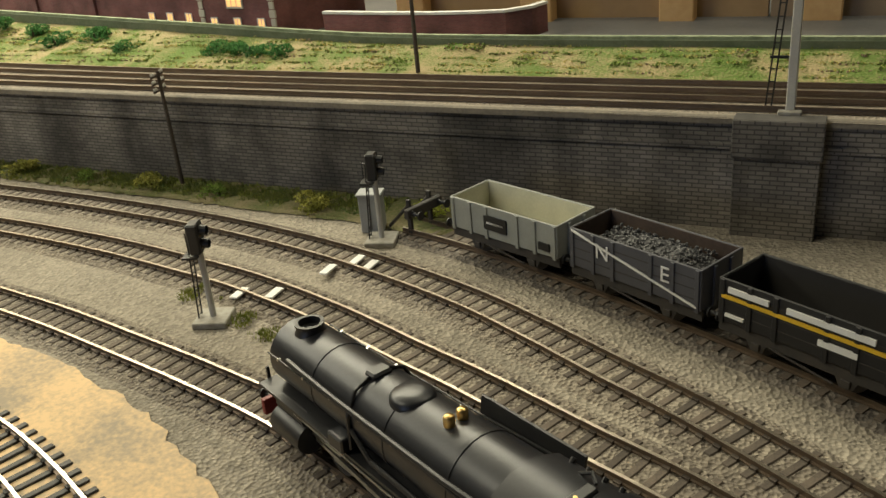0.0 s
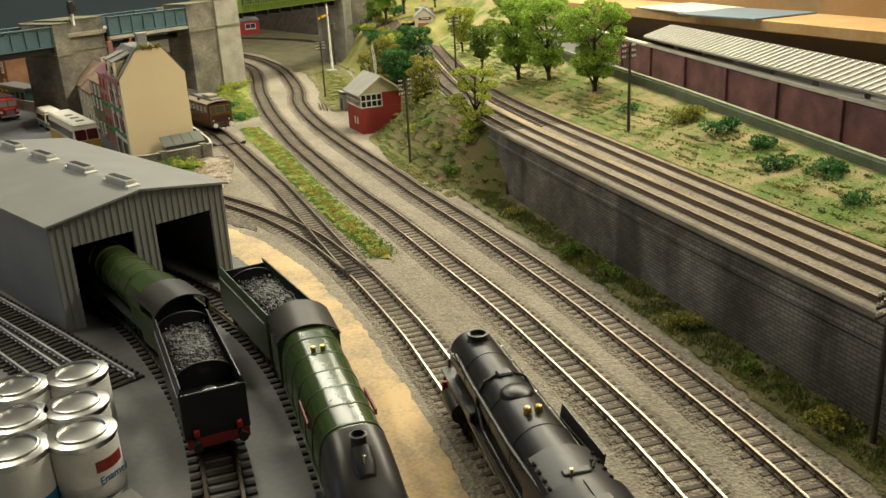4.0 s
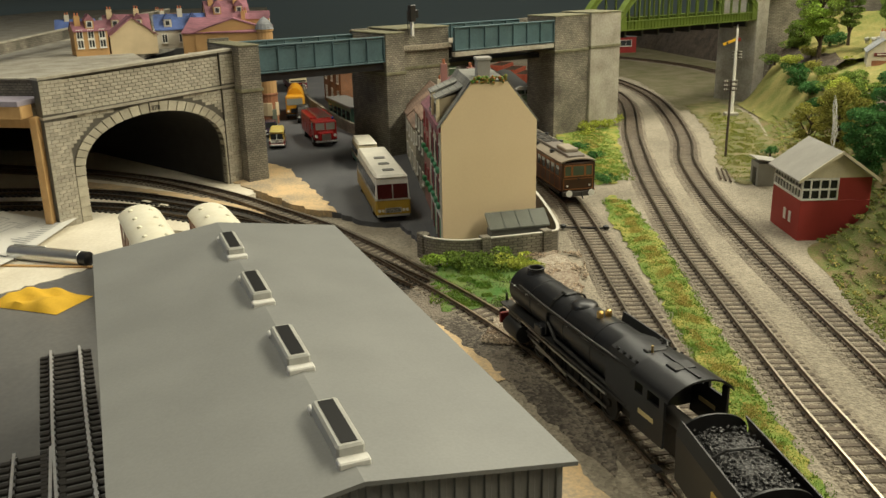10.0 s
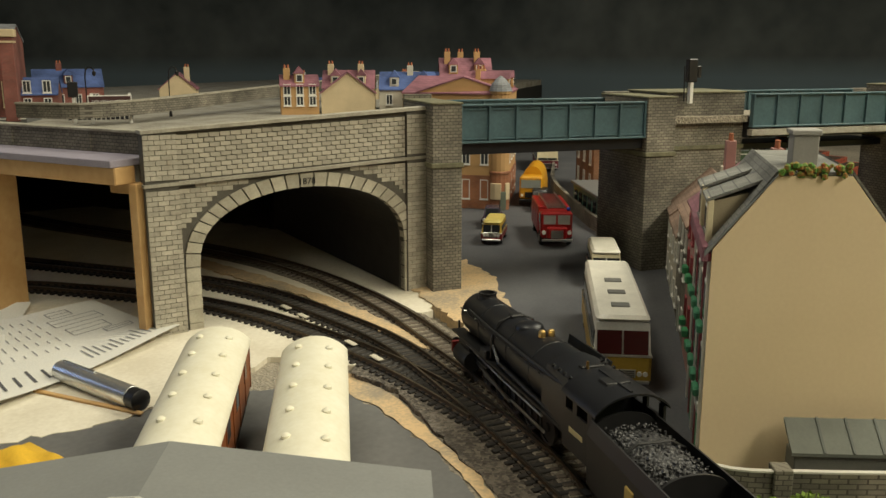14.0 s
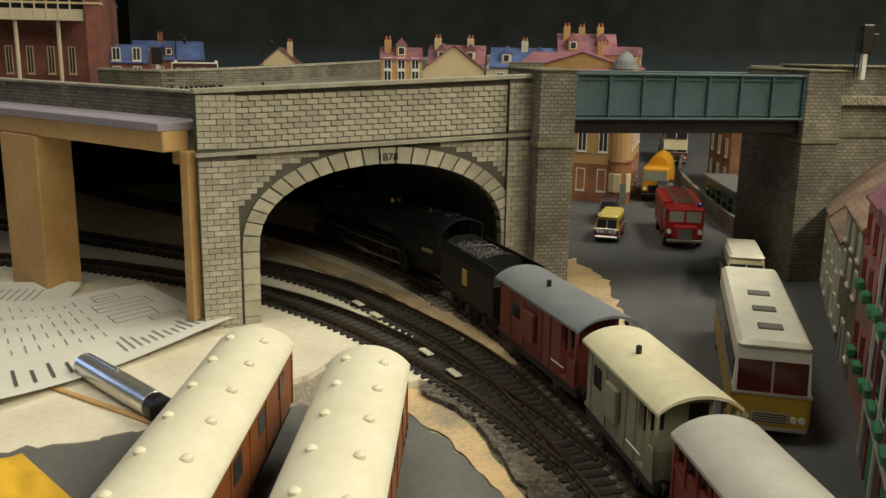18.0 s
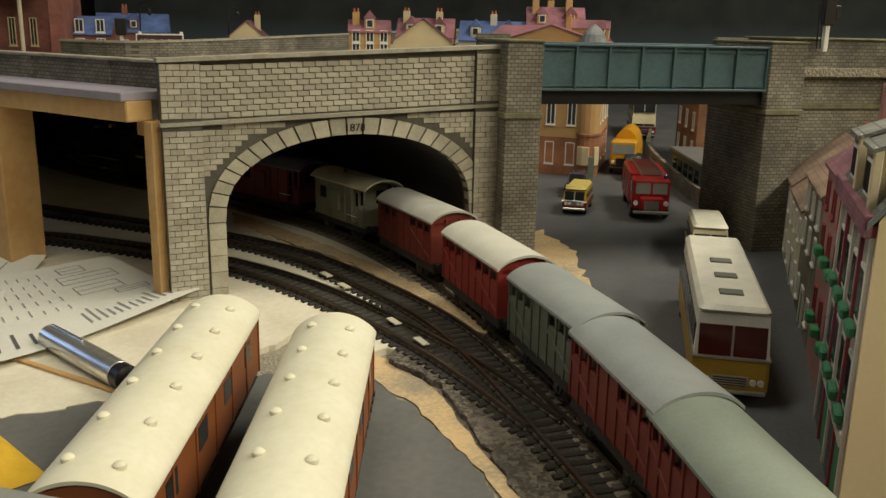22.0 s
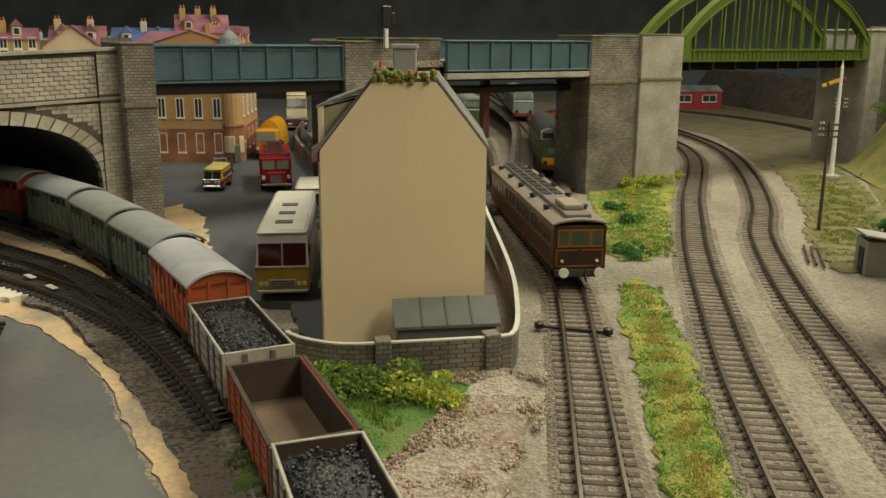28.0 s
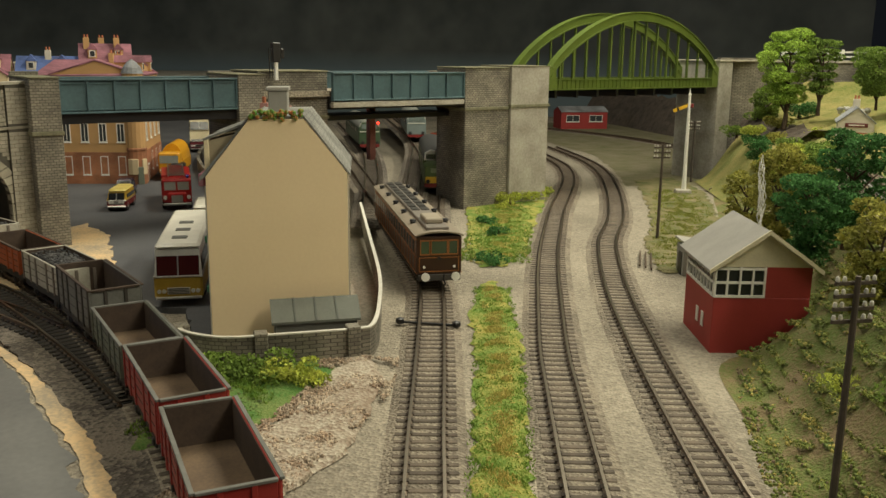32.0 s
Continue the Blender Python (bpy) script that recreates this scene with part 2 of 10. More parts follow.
    links.new(relief.outputs[0], bsdf.inputs["Normal"])
    return mat


BALLAST = material("grey_ballast", (0.345, 0.305, 0.24), (0.185, 0.163, 0.127), 0.95, grain=1.9, patch=110, bump=0.9, depth=1.1, voronoi=True, soft=0.5)
BALLAST_BED = material("trackbed_ballast", (0.28, 0.242, 0.187), (0.14, 0.118, 0.093), 0.95, grain=1.9, patch=60, bump=1.0, depth=1.4, voronoi=True, soft=0.4)
PACKED = material("packed_ballast", (0.33, 0.28, 0.22), (0.2, 0.168, 0.13), 0.95, grain=1.9, patch=60, bump=0.8, depth=1.0, voronoi=True)
CINDER = material("ash_ballast", (0.2, 0.172, 0.14), (0.07, 0.06, 0.05), 0.95, grain=1.9, patch=50, bump=1.0, depth=1.0, voronoi=True, soft=0.3)
BOARD_GREY = material("grey_painted_board", (0.17, 0.17, 0.167), (0.12, 0.12, 0.122), 0.5, grain=4, patch=70, bump=0.05)
BOARD_WHITE = material("bare_white_board", (0.82, 0.77, 0.65), (0.66, 0.6, 0.48), 0.7, grain=3, patch=50, bump=0.08)
SAND = material("sandy_plaster", (0.66, 0.47, 0.26), (0.32, 0.27, 0.2), 0.9, grain=2.2, patch=40, bump=0.35, soft=0.35, mix=0.43)
ROAD = material("tarmac_road", (0.10, 0.102, 0.11), (0.065, 0.066, 0.075), 0.75, grain=2, patch=60, bump=0.12)
GRASS = material("static_grass", (0.12, 0.2, 0.03), (0.34, 0.29, 0.07), 0.95, grain=1.8, patch=22, soft=0.3, mix=0.42, bump=1.0, depth=1.4)
GRASS_DRY = material("dry_grass", (0.42, 0.33, 0.10), (0.2, 0.2, 0.05), 0.95, grain=2.0, patch=16, bump=1.0, depth=1.4)
EARTH = material("brown_earth", (0.2, 0.15, 0.09), (0.11, 0.085, 0.05), 0.95, grain=1.8, patch=30, bump=0.9, depth=1.0)
# near-black bed colour stands in for shade between the tunnel tracks' sleepers
SHADE_BED = material("shade_track_base", (0.07, 0.058, 0.047), (0.035, 0.03, 0.025), 0.95, grain=1.9, patch=40, bump=0.8, depth=0.8, voronoi=True)
SLEEPER = material("dark_sleeper", (0.135, 0.106, 0.08), (0.06, 0.048, 0.038), 0.85, grain=1.0, patch=9, bump=0.3, random=0.35)
RAIL = material("rusty_rail", (0.2, 0.15, 0.105), (0.13, 0.095, 0.07), 0.45, metal=0.6, grain=1.5, patch=20, bump=0.05)
RAIL_NODES = RAIL.node_tree
_side, _top, _mix, _split = RAIL_NODES.nodes["Principled BSDF"], RAIL_NODES.nodes.new("ShaderNodeBsdfPrincipled"), RAIL_NODES.nodes.new("ShaderNodeMixShader"), RAIL_NODES.nodes.new("ShaderNodeSeparateXYZ")
_geo, _step = RAIL_NODES.nodes.new("ShaderNodeNewGeometry"), RAIL_NODES.nodes.new("ShaderNodeMath")
_top.inputs["Base Color"].default_value, _top.inputs["Metallic"].default_value, _top.inputs["Roughness"].default_value = (0.42, 0.37, 0.3, 1), 1.0, 0.3
_step.operation, _step.inputs[1].default_value = "GREATER_THAN", 0.98
RAIL_NODES.links.new(_geo.outputs["Normal"], _split.inputs[0])
RAIL_NODES.links.new(_split.outputs[2], _step.inputs[0])
RAIL_NODES.links.new(_step.outputs[0], _mix.inputs[0])
RAIL_NODES.links.new(_side.outputs[0], _mix.inputs[1])
RAIL_NODES.links.new(_top.outputs[0], _mix.inputs[2])
RAIL_NODES.links.new(_mix.outputs[0], RAIL_NODES.nodes["Material Output"].inputs[0])
# near-white half-metal colour stands in for the rails' glint
RAIL_BRIGHT = plain("glint_rail", (0.86, 0.86, 0.87), 0.3, 0.55)
WALL_DARK = coursed("engineers_brick", (0.215, 0.195, 0.17), (0.15, 0.137, 0.12), (0.085, 0.078, 0.07), 7.5, 2.6, bump=0.9, gap=0.16, streaks=0.5)
STONE = coursed("card_stone", (0.36, 0.335, 0.28), (0.25, 0.235, 0.2), (0.13, 0.12, 0.105), 6.4, 3.1, bump=0.7, gap=0.12)
BLOCK_STONE = material("dressed_block", (0.5, 0.465, 0.385), (0.35, 0.322, 0.262), 0.85, grain=1.4, patch=9, bump=0.3, random=0.15)
BLOCK_STONE_REST = material("dressed_block_rest", (0.5, 0.465, 0.385), (0.35, 0.322, 0.262), 0.85, grain=1.4, patch=9, bump=0.3, random=0.15, island=True)
JOINT = material("dark_joint", (0.13, 0.12, 0.1), (0.09, 0.083, 0.07), 0.95, grain=1.5, patch=12, bump=0.1)
STONE_DIM = coursed("sooty_stone", (0.24, 0.22, 0.175), (0.16, 0.145, 0.12), (0.085, 0.075, 0.062), 4.8, 2.5, bump=0.7, gap=0.13)
BRICK_RED = coursed("red_brick", (0.24, 0.075, 0.06), (0.17, 0.055, 0.045), (0.2, 0.12, 0.1), 3.2, 1.1, bump=0.3, gap=0.12)
CONCRETE = material("weathered_render", (0.42, 0.4, 0.35), (0.24, 0.22, 0.18), 0.9, grain=3, patch=30, bump=0.2)
VOUSSOIR = material("pale_voussoir", (0.5, 0.47, 0.38), (0.36, 0.33, 0.26), 0.85, grain=1.6, patch=10, bump=0.25, random=0.15)
COPING = material("stone_coping", (0.45, 0.42, 0.35), (0.27, 0.25, 0.2), 0.85, grain=1.6, patch=14, bump=0.25)
COPING_DIM = material("mossy_pier_coping", (0.2, 0.19, 0.12), (0.115, 0.11, 0.07), 0.9, grain=1.6, patch=9, bump=0.3)
GIRDER = material("blue_girder", (0.075, 0.14, 0.165), (0.045, 0.085, 0.1), 0.5, grain=2, patch=30, bump=0.06)
GREEN_STEEL = material("green_bridge_paint", (0.115, 0.165, 0.026), (0.075, 0.11, 0.018), 0.45, grain=2, patch=30, bump=0.05)
TIMBER = material("bare_timber", (0.62, 0.4, 0.18), (0.5, 0.29, 0.11), 0.6, grain=6, patch=60, bump=0.06)
BLACK = plain("satin_black", (0.014, 0.014, 0.015), 0.42)
# near-black with a slight blue tint
BLACK_DULL = material("dull_blue_black", (0.012, 0.013, 0.017), (0.007, 0.0075, 0.01), 0.38, grain=1.5, patch=14, bump=0.1)
STEEL = plain("bright_steel", (0.6, 0.6, 0.58), 0.3, 1.0)
BRASS = plain("brass", (0.75, 0.52, 0.2), 0.3, 1.0)
WHITE = plain("white_paint", (0.78, 0.77, 0.73), 0.45)
CREAM = material("cream_gable", (0.83, 0.67, 0.44), (0.78, 0.62, 0.4), 0.7, grain=2, patch=60, bump=0.05)
SHED_GREY = plain("grey_plastic", (0.24, 0.245, 0.24), 0.45, patch=40)
RED = plain("signal_red", (0.2, 0.015, 0.014), 0.5)
DARK_GLASS = plain("dark_glazing", (0.02, 0.022, 0.025), 0.08, patch=30)
CLEAR = glass("clear_glazing")
COAL = material("coal", (0.022, 0.022, 0.024), (0.055, 0.055, 0.057), 0.45, grain=1.6, patch=5, bump=1.0, depth=1.0, voronoi=True)

# ---- the layout's structure (plan in millimetres, rail tops at z = 5) ----
def rough_edge(poly, amp, seed, step=6.0):
    """A closed outline with an uneven, hand-made edge."""
    rnd, out = random.Random(seed), []
    for (x0, y0), (x1, y1) in zip(poly, poly[1:] + poly[:1]):
        n = max(1, int(math.hypot(x1 - x0, y1 - y0) / step))
        for k in range(n):
            out.append((x0 + (x1 - x0) * k / n + rnd.uniform(-amp, amp), y0 + (y1 - y0) * k / n + rnd.uniform(-amp, amp)))
    return out


def sheet(poly, z, rise=0.0, amp=2.0, seed=1, cell=8.0, hump=None):
    """A relief sheet over an outline: a grid cut to the outline, its edge down at z, its middle raised and uneven."""
    poly = rough_edge(poly, amp, seed)
    me = bmesh.new()
    ring = [me.verts.new((x, y, z)) for x, y in poly]
    edges = [me.edges.new((ring[i], ring[(i + 1) % len(ring)])) for i in range(len(ring))]
    bmesh.ops.triangle_fill(me, edges=edges, use_beauty=True)
    out = Mesh()
    if rise > 0 or hump:
        xs, ys = [p[0] for p in poly], [p[1] for p in poly]
        for axis, lo, hi in (((1, 0, 0), min(xs), max(xs)), ((0, 1, 0), min(ys), max(ys))):
            n = int((hi - lo) / cell)
            for k in range(1, n):
                at = lo + (hi - lo) * k / n
                bmesh.ops.bisect_plane(me, geom=me.verts[:] + me.edges[:] + me.faces[:], plane_co=[c * at for c in axis], plane_no=axis)
        rim = {v for e in me.edges if len(e.link_faces) < 2 for v in e.verts}
        for v in me.verts:
            if v not in rim:
                v.co.z += rise * (0.55 + 0.45 * noise.noise(Vector((v.co.x / 13, v.co.y / 13, seed)))) + (hump(v.co.x, v.co.y) if hump else 0)
            elif hump:
                v.co.z += hump(v.co.x, v.co.y)
    index = {v: i for i, v in enumerate(me.verts)}
    for f in me.faces:
        if f.normal.z < 0:
            f.normal_flip()
    out.add([v.co.copy() for v in me.verts], [[index[v] for v in f.verts] for f in me.faces])
    me.free()
    return out


def structure(name, mesh, mat, label, smooth=False, category="structure", kind="structure"):
    return tagged(part(name, mesh, mat, None, smooth=smooth), label, category, "", kind)


# The room round the layout: unseen, toned down to limit bounced light
structure("floor", Mesh().box(-6000, 3000, -4000, 4000, -1010, -1000), plain("carpet", (0.12, 0.11, 0.1), 0.95), "dark carpeted floor of the railway room", category="floor")
structure("ceiling", Mesh().box(-6000, 3000, -4000, 4000, 1500, 1520), plain("ceiling_paint", (0.3, 0.28, 0.25), 0.9), "plain ceiling out of view", category="ceiling")
structure("wall_east", Mesh().box(2990, 3010, -4000, 4000, -1000, 1500), plain("room_paint", (0.22, 0.19, 0.15), 0.9), "plain painted room wall", category="wall")
structure("wall_south", Mesh().box(-6000, 3000, -3000, -2980, -1000, 1500), plain("room_paint_s", (0.2, 0.18, 0.15), 0.9), "plain painted room wall", category="wall")

# unseen frame added to match the cool lamp; the wall behind stays solid
added_window_frame = thing("added_window_frame", mpose(-1100, -2975, 650), "unseen window frame added behind the cool area lamp", "window", kind="structure")
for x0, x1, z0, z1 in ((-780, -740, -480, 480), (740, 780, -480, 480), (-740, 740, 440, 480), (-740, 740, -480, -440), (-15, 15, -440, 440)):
    part("window_frame", Mesh().box(x0, x1, 0, 20, z0, z1, 2), plain("window_white", (0.7, 0.7, 0.68), 0.5), added_window_frame)

# Painted storm-sky backdrop: a smooth curved board behind the layout
def backdrop(pts, z0, z1):
    route, m = Route(pts), Mesh()
    n = 60
    rows = [[route.at(route.length * k / n) + Vector((0, 0, z)) for k in range(n + 1)] for z in (z0, z1)]
    return m.loft(rows, closed=False)


SKY = material("painted_storm_sky", (0.05, 0.058, 0.057), (0.155, 0.168, 0.158), 0.9, grain=90, patch=300, bump=0, soft=0.6)
_n, _l = SKY.node_tree.nodes, SKY.node_tree.links
_sep, _rng, _mx, _old = _n.new("ShaderNodeSeparateXYZ"), _n.new("ShaderNodeMapRange"), _n.new("ShaderNodeMix"), _n["Principled BSDF"].inputs["Base Color"].links[0].from_socket
_mx.data_type = "RGBA"
_l.new(_n["Texture Coordinate"].outputs["Object"], _sep.inputs[0])
_rng.inputs["From Min"].default_value, _rng.inputs["From Max"].default_value = 0.2, 0.13
_l.new(_sep.outputs[2], _rng.inputs["Value"])
_l.new(_rng.outputs[0], _mx.inputs["Factor"])
_l.new(_old, _mx.inputs["A"])
_mx.inputs["B"].default_value = (0.17, 0.22, 0.24, 1)
_l.new(_mx.outputs["Result"], _n["Principled BSDF"].inputs["Base Color"])
tagged(structure("backdrop", backdrop([(-3300, -2600), (-3900, -1600), (-4000, -400), (-3900, 600), (-3500, 1300)], -200, 1300), SKY, "dark grey painted stormy sky backdrop board", True, "backdrop"))

# Baseboards: one ballasted sheet below, one upper level behind the retaining wall
structure("ground", Mesh().box(-3600, 700, -1400, 1500, -30, 0), BALLAST, "grey-beige ballasted baseboard of the model railway", category="ground")
WALL_LINE = Route([(-1075, 480), (-1000, 462), (-850, 455), (-650, 449), (-450, 446), (-250, 445), (0, 446), (400, 446)])
UPPER_Z = 66.0


def wall_sweep(route, profile, s0=0.0, s1=None, step=20.0):
    """A wall with the given cross-section (offset to the left of the route, height)."""
    s1 = route.length if s1 is None else s1
    n = max(2, int((s1 - s0) / step))
    rings = []
    for k in range(n + 1):
        s = s0 + (s1 - s0) * k / n
        p, h = route.at(s), radians(route.heading(s) + 90)
        rings.append([p + Vector((math.cos(h) * o, math.sin(h) * o, z)) for o, z in profile])
    return Mesh().loft(rings)


retaining = thing("retaining_wall", Matrix(), "tall dark brick retaining wall beside the lower tracks", "wall", kind="structure")
part("wall", wall_sweep(WALL_LINE, [(0, -2), (14, -2), (14, 63), (0, 63)]), WALL_DARK, retaining)
part("coping", wall_sweep(WALL_LINE, [(-2.5, 62.5), (14, 62.5), (14, 67), (-1, 67), (-2.5, 66)]), material("wall_coping", (0.27, 0.235, 0.18), (0.16, 0.14, 0.11), 0.9, grain=2, patch=20, bump=0.3), retaining, "grey capping course", smooth=False)
part("string_course", wall_sweep(WALL_LINE, [(-1.5, 48), (1, 48), (1, 52), (-1.5, 51)]), WALL_DARK, retaining)
for s in (WALL_LINE.near(-23, 446),):
    p = WALL_LINE.at(s)
    b = Mesh().box(-22, 22, -9, 2, -1, 46, 0.6).box(-23, 23, -11, 2, 46, 67.6, 0.5)
    part("pilaster", b, WALL_DARK, retaining, m=mpose(p.x, p.y, 0, 0, 0, WALL_LINE.heading(s)))

upper_poly = [(700, 459), (0, 459), (-250, 458), (-450, 459), (-650, 462), (-850, 468), (-1000, 475), (-1060, 482), (-1120, 484), (-1200, 490), (-1280, 502), (-1360, 518), (-1440, 536), (-1520, 556), (-1650, 586), (-1850, 640), (-2080, 690), (-2300, 745), (-2800, 790), (-2800, 1500), (700, 1500)]
TAN_DIRT = material("tan_ballast", (0.44, 0.35, 0.23), (0.22, 0.17, 0.11), 0.95, grain=1.5, patch=80, bump=0.9, depth=0.8, voronoi=True, soft=0.4)
structure("upper_ground", Mesh().prism(upper_poly, 0.5, UPPER_Z), TAN_DIRT, "raised ballasted ledge carrying the upper tracks", category="ground")

# ---- tracks: sleepers as pieces, two rails each ----
SLEEPER_MESH = Mesh().box(-1.7, 1.7, -15.6, 15.6, 0, 2.0, 0.35).box(-1.5, 1.5, -10.8, -6.9, 1.9, 2.9).box(-1.5, 1.5, 6.9, 10.8, 1.9, 2.9).data("sleeper")
RAIL_PROFILE = [(-1.2, 1.9), (1.2, 1.9), (1.2, 2.4), (0.35, 2.7), (0.35, 4.1), (0.75, 4.3), (0.75, 5.0), (-0.75, 5.0), (-0.75, 4.3), (-0.35, 4.1), (-0.35, 2.7), (-1.2, 2.4)]
SLEEPER_COUNT = [0]


def rail_mesh(route, offset, s0, s1, step=9.0):
    n = max(2, int((s1 - s0) / step))
    rings = []
    for k in range(n + 1):
        s = s0 + (s1 - s0) * k / n
        p, h = route.at(s), radians(route.heading(s) + 90)
        rings.append([p + Vector((math.cos(h) * (offset + o), math.sin(h) * (offset + o), z)) for o, z in RAIL_PROFILE])
    return Mesh().loft(rings)


SLEEPER_BLACK = plain("moulded_sleeper", (0.026, 0.022, 0.019), 0.6, random=0.2)
SLEEPER_DARK_MESH = SLEEPER_MESH.copy()


def track(route, label, s0=0.0, s1=None, rail=None, sleepers=True, pitch=8.2, singles=(0, 0), name="railway_track", bed=None, dark=False, buried=0.0, narrow=0.0):
    """singles: the stretch in which sleepers are objects of their own; the others are joined."""
    s1 = route.length if s1 is None else s1
    t = thing(name, Matrix(), label, "track", "model railway tracks")
    for o in (-8.7, 8.7):
        part("rail", rail_mesh(route, o, s0, s1), rail or RAIL, t)
    if bed:
        part("ballast_bed", wall_sweep(route, [(o * (0.78 if route.z else 1.0), z) for o, z in ((-(narrow or 22), -0.5), (narrow or 22, -0.5), (narrow or 15.5, 1.45), (-(narrow or 15.5), 1.45))], s0, s1, 14), bed, t, "packed ballast between the sleepers, painted shade on tunnel tracks")
    if sleepers:
        rest, count = Mesh(), 0
        s = s0 + 3 + buried
        rnd = random.Random(int(s1))
        while s < s1:
            p, h = route.at(s), route.heading(s) + rnd.uniform(-0.8, 0.8)
            if singles[0] <= s <= singles[1] and count < 290:
                part("sleeper", SLEEPER_DARK_MESH if dark else SLEEPER_MESH, SLEEPER_BLACK if dark else SLEEPER, t, m=mpose(p.x, p.y, p.z, 0, 0, h))
                count += 1
            else:
                rest.box(-1.7, 1.7, -15.6, 15.6, 0, 2.0, m=Matrix.Translation(p) @ Matrix.Rotation(radians(h), 4, "Z"))
            s += pitch
        if rest.v:
            tagged(part("sleeper_rest", rest, SLEEPER_BLACK if dark else SLEEPER, t), kind="stuff")
    return t


MAIN = Route([(-1000, -1270), (-700, -1270), (-350, -1250), (-50, -1180), (150, -1050), (280, -850), (350, -650), (370, -450), (350, -300), (310, -180), (242, -98), (174, -30), (104, 28), (34, 84), (-40, 134), (-112, 173), (-184, 203), (-248, 220), (-310, 233), (-360, 243), (-415, 251), (-480, 258), (-605, 262), (-662, 263), (-728, 261), (-795, 257), (-851, 250), (-906, 241), (-975, 222), (-1029, 202), (-1085, 176), (-1142, 144), (-1198, 108), (-1251, 70), (-1297, 36), (-1338, 1), (-1376, -32), (-1430, -92), (-1487, -158), (-1540, -238), (-1578, -320), (-1600, -400), (-1620, -500), (-1650, -700), (-1720, -900), (-1870, -1080), (-2100, -1180), (-2400, -1200), (-2900, -1200), (-3400, -1200)])
SIDING = Route([(-790, 257), (-850, 254), (-902, 252), (-982, 249), (-1103, 244), (-1200, 236), (-1328, 226), (-1461, 214), (-1530, 200), (-1616, 176), (-1748, 138), (-1900, 92), (-2050, 48), (-2400, -60)])
DEPOT = Route([(-1560, 200), (-1700, 190), (-1850, 178), (-2000, 166), (-2200, 135), (-2500, 70), (-3000, -60)])
UP_LINE = Route([(260, 30), (200, 72), (140, 110), (60, 160), (-20, 205), (-76, 229), (-127, 251), (-164, 265), (-223, 288), (-287, 307), (-341, 317), (-408, 327), (-496, 334), (-590, 336), (-680, 336), (-785, 331), (-928, 324), (-1041, 315), (-1150, 310), (-1261, 306), (-1337, 304), (-1472, 306), (-1550, 308), (-1637, 312), (-1718, 318), (-1862, 330), (-2052, 353), (-2200, 362), (-2350, 352), (-2600, 300)])
DOWN_LINE = Route([(300, 60), (240, 100), (140, 148), (50, 205), (-30, 255), (-76, 279), (-113, 299), (-158, 321), (-210, 340), (-271, 358), (-364, 375), (-474, 385), (-590, 389), (-699, 390), (-864, 385), (-1006, 376), (-1096, 373), (-1240, 366), (-1354, 362), (-1495, 361), (-1670, 371), (-1806, 394), (-1950, 409), (-2100, 418), (-2250, 418), (-2400, 402), (-2620, 354)])
WAGON_ROAD = Route([(-230, 402), (-182, 388), (-120, 364), (-60, 337), (20, 297), (100, 250), (220, 170)])
TUNNEL_LEFT = Route([(-1225, 78), (-1268, 40), (-1303, 6), (-1332, -24), (-1364, -58), (-1395, -93), (-1415, -118), (-1436, -152), (-1455, -190), (-1474, -231), (-1490, -275), (-1500, -325), (-1504, -380), (-1500, -500), (-1480, -1000)])
TUNNEL_FAR_LEFT = Route([(-1332, -27), (-1348, -50), (-1366, -78), (-1381, -104), (-1396, -134), (-1411, -168), (-1425, -203), (-1437, -240), (-1446, -280), (-1451, -325), (-1450, -377), (-1444, -436), (-1436, -481), (-1400, -580), (-1340, -700)])
UPPER_NEAR = Route([(600, 460), (0, 460), (-400, 460), (-600, 463), (-850, 469), (-1000, 476), (-1150, 491), (-1300, 516), (-1500, 560), (-1900, 655), (-2300, 740), (-2700, 800)], z=UPPER_Z)
UPPER_FAR = Route([(600, 493), (0, 493), (-400, 494), (-600, 499), (-850, 510), (-1000, 518), (-1150, 531), (-1300, 552), (-1500, 596), (-1900, 690), (-2300, 775), (-2700, 835)], z=UPPER_Z)
SHED_ROAD_L = Route([(-330, 60), (-400, 97), (-470, 116), (-540, 121), (-620, 118), (-700, 104), (-780, 82), (-860, 45), (-1000, -22), (-1140, -92), (-1310, -188)])
SHED_ROAD_R = Route([(-190, 106), (-235, 127), (-277, 144), (-319, 157), (-365, 166), (-420, 172), (-480, 177), (-560, 179), (-640, 176), (-720, 163), (-800, 138), (-880, 100), (-1040, 22), (-1150, -34), (-1320, -124)])
STORE_A = Route([(-1095, -146), (-989, -91), (-864, -24), (-780, 20), (-676, 73)])
STORE_B = Route([(-968, -101), (-914, -74), (-861, -48), (-787, -11), (-709, 28)])
CROSS_LINE = Route([(-2050, 560), (-2200, 625), (-2400, 650), (-2600, 630), (-2800, 570), (-3000, 440), (-3200, 250)])

track(MAIN, bed=BALLAST_BED, label="curved main-line track with weathered sleepers in ballast", singles=(MAIN.near(-100, 147), MAIN.near(-1560, -300)))
track(SIDING, bed=BALLAST_BED, label="straight siding track with weathered sleepers", singles=(20, 1100))
track(DEPOT, bed=CINDER, label="depot track running under the girder bridge")
track(UP_LINE, bed=BALLAST_BED, label="gently curving running line with brown rails", singles=(300, 2200))
track(DOWN_LINE, bed=BALLAST_BED, label="outer running line curving away under the bridge", singles=(300, 2300))
track(WAGON_ROAD, bed=CINDER, label="short siding under the retaining wall")
track(TUNNEL_LEFT, bed=SHADE_BED, narrow=12.5, pitch=7.2, label="track curving into the stone tunnel mouth", singles=(0, 700), dark=True)
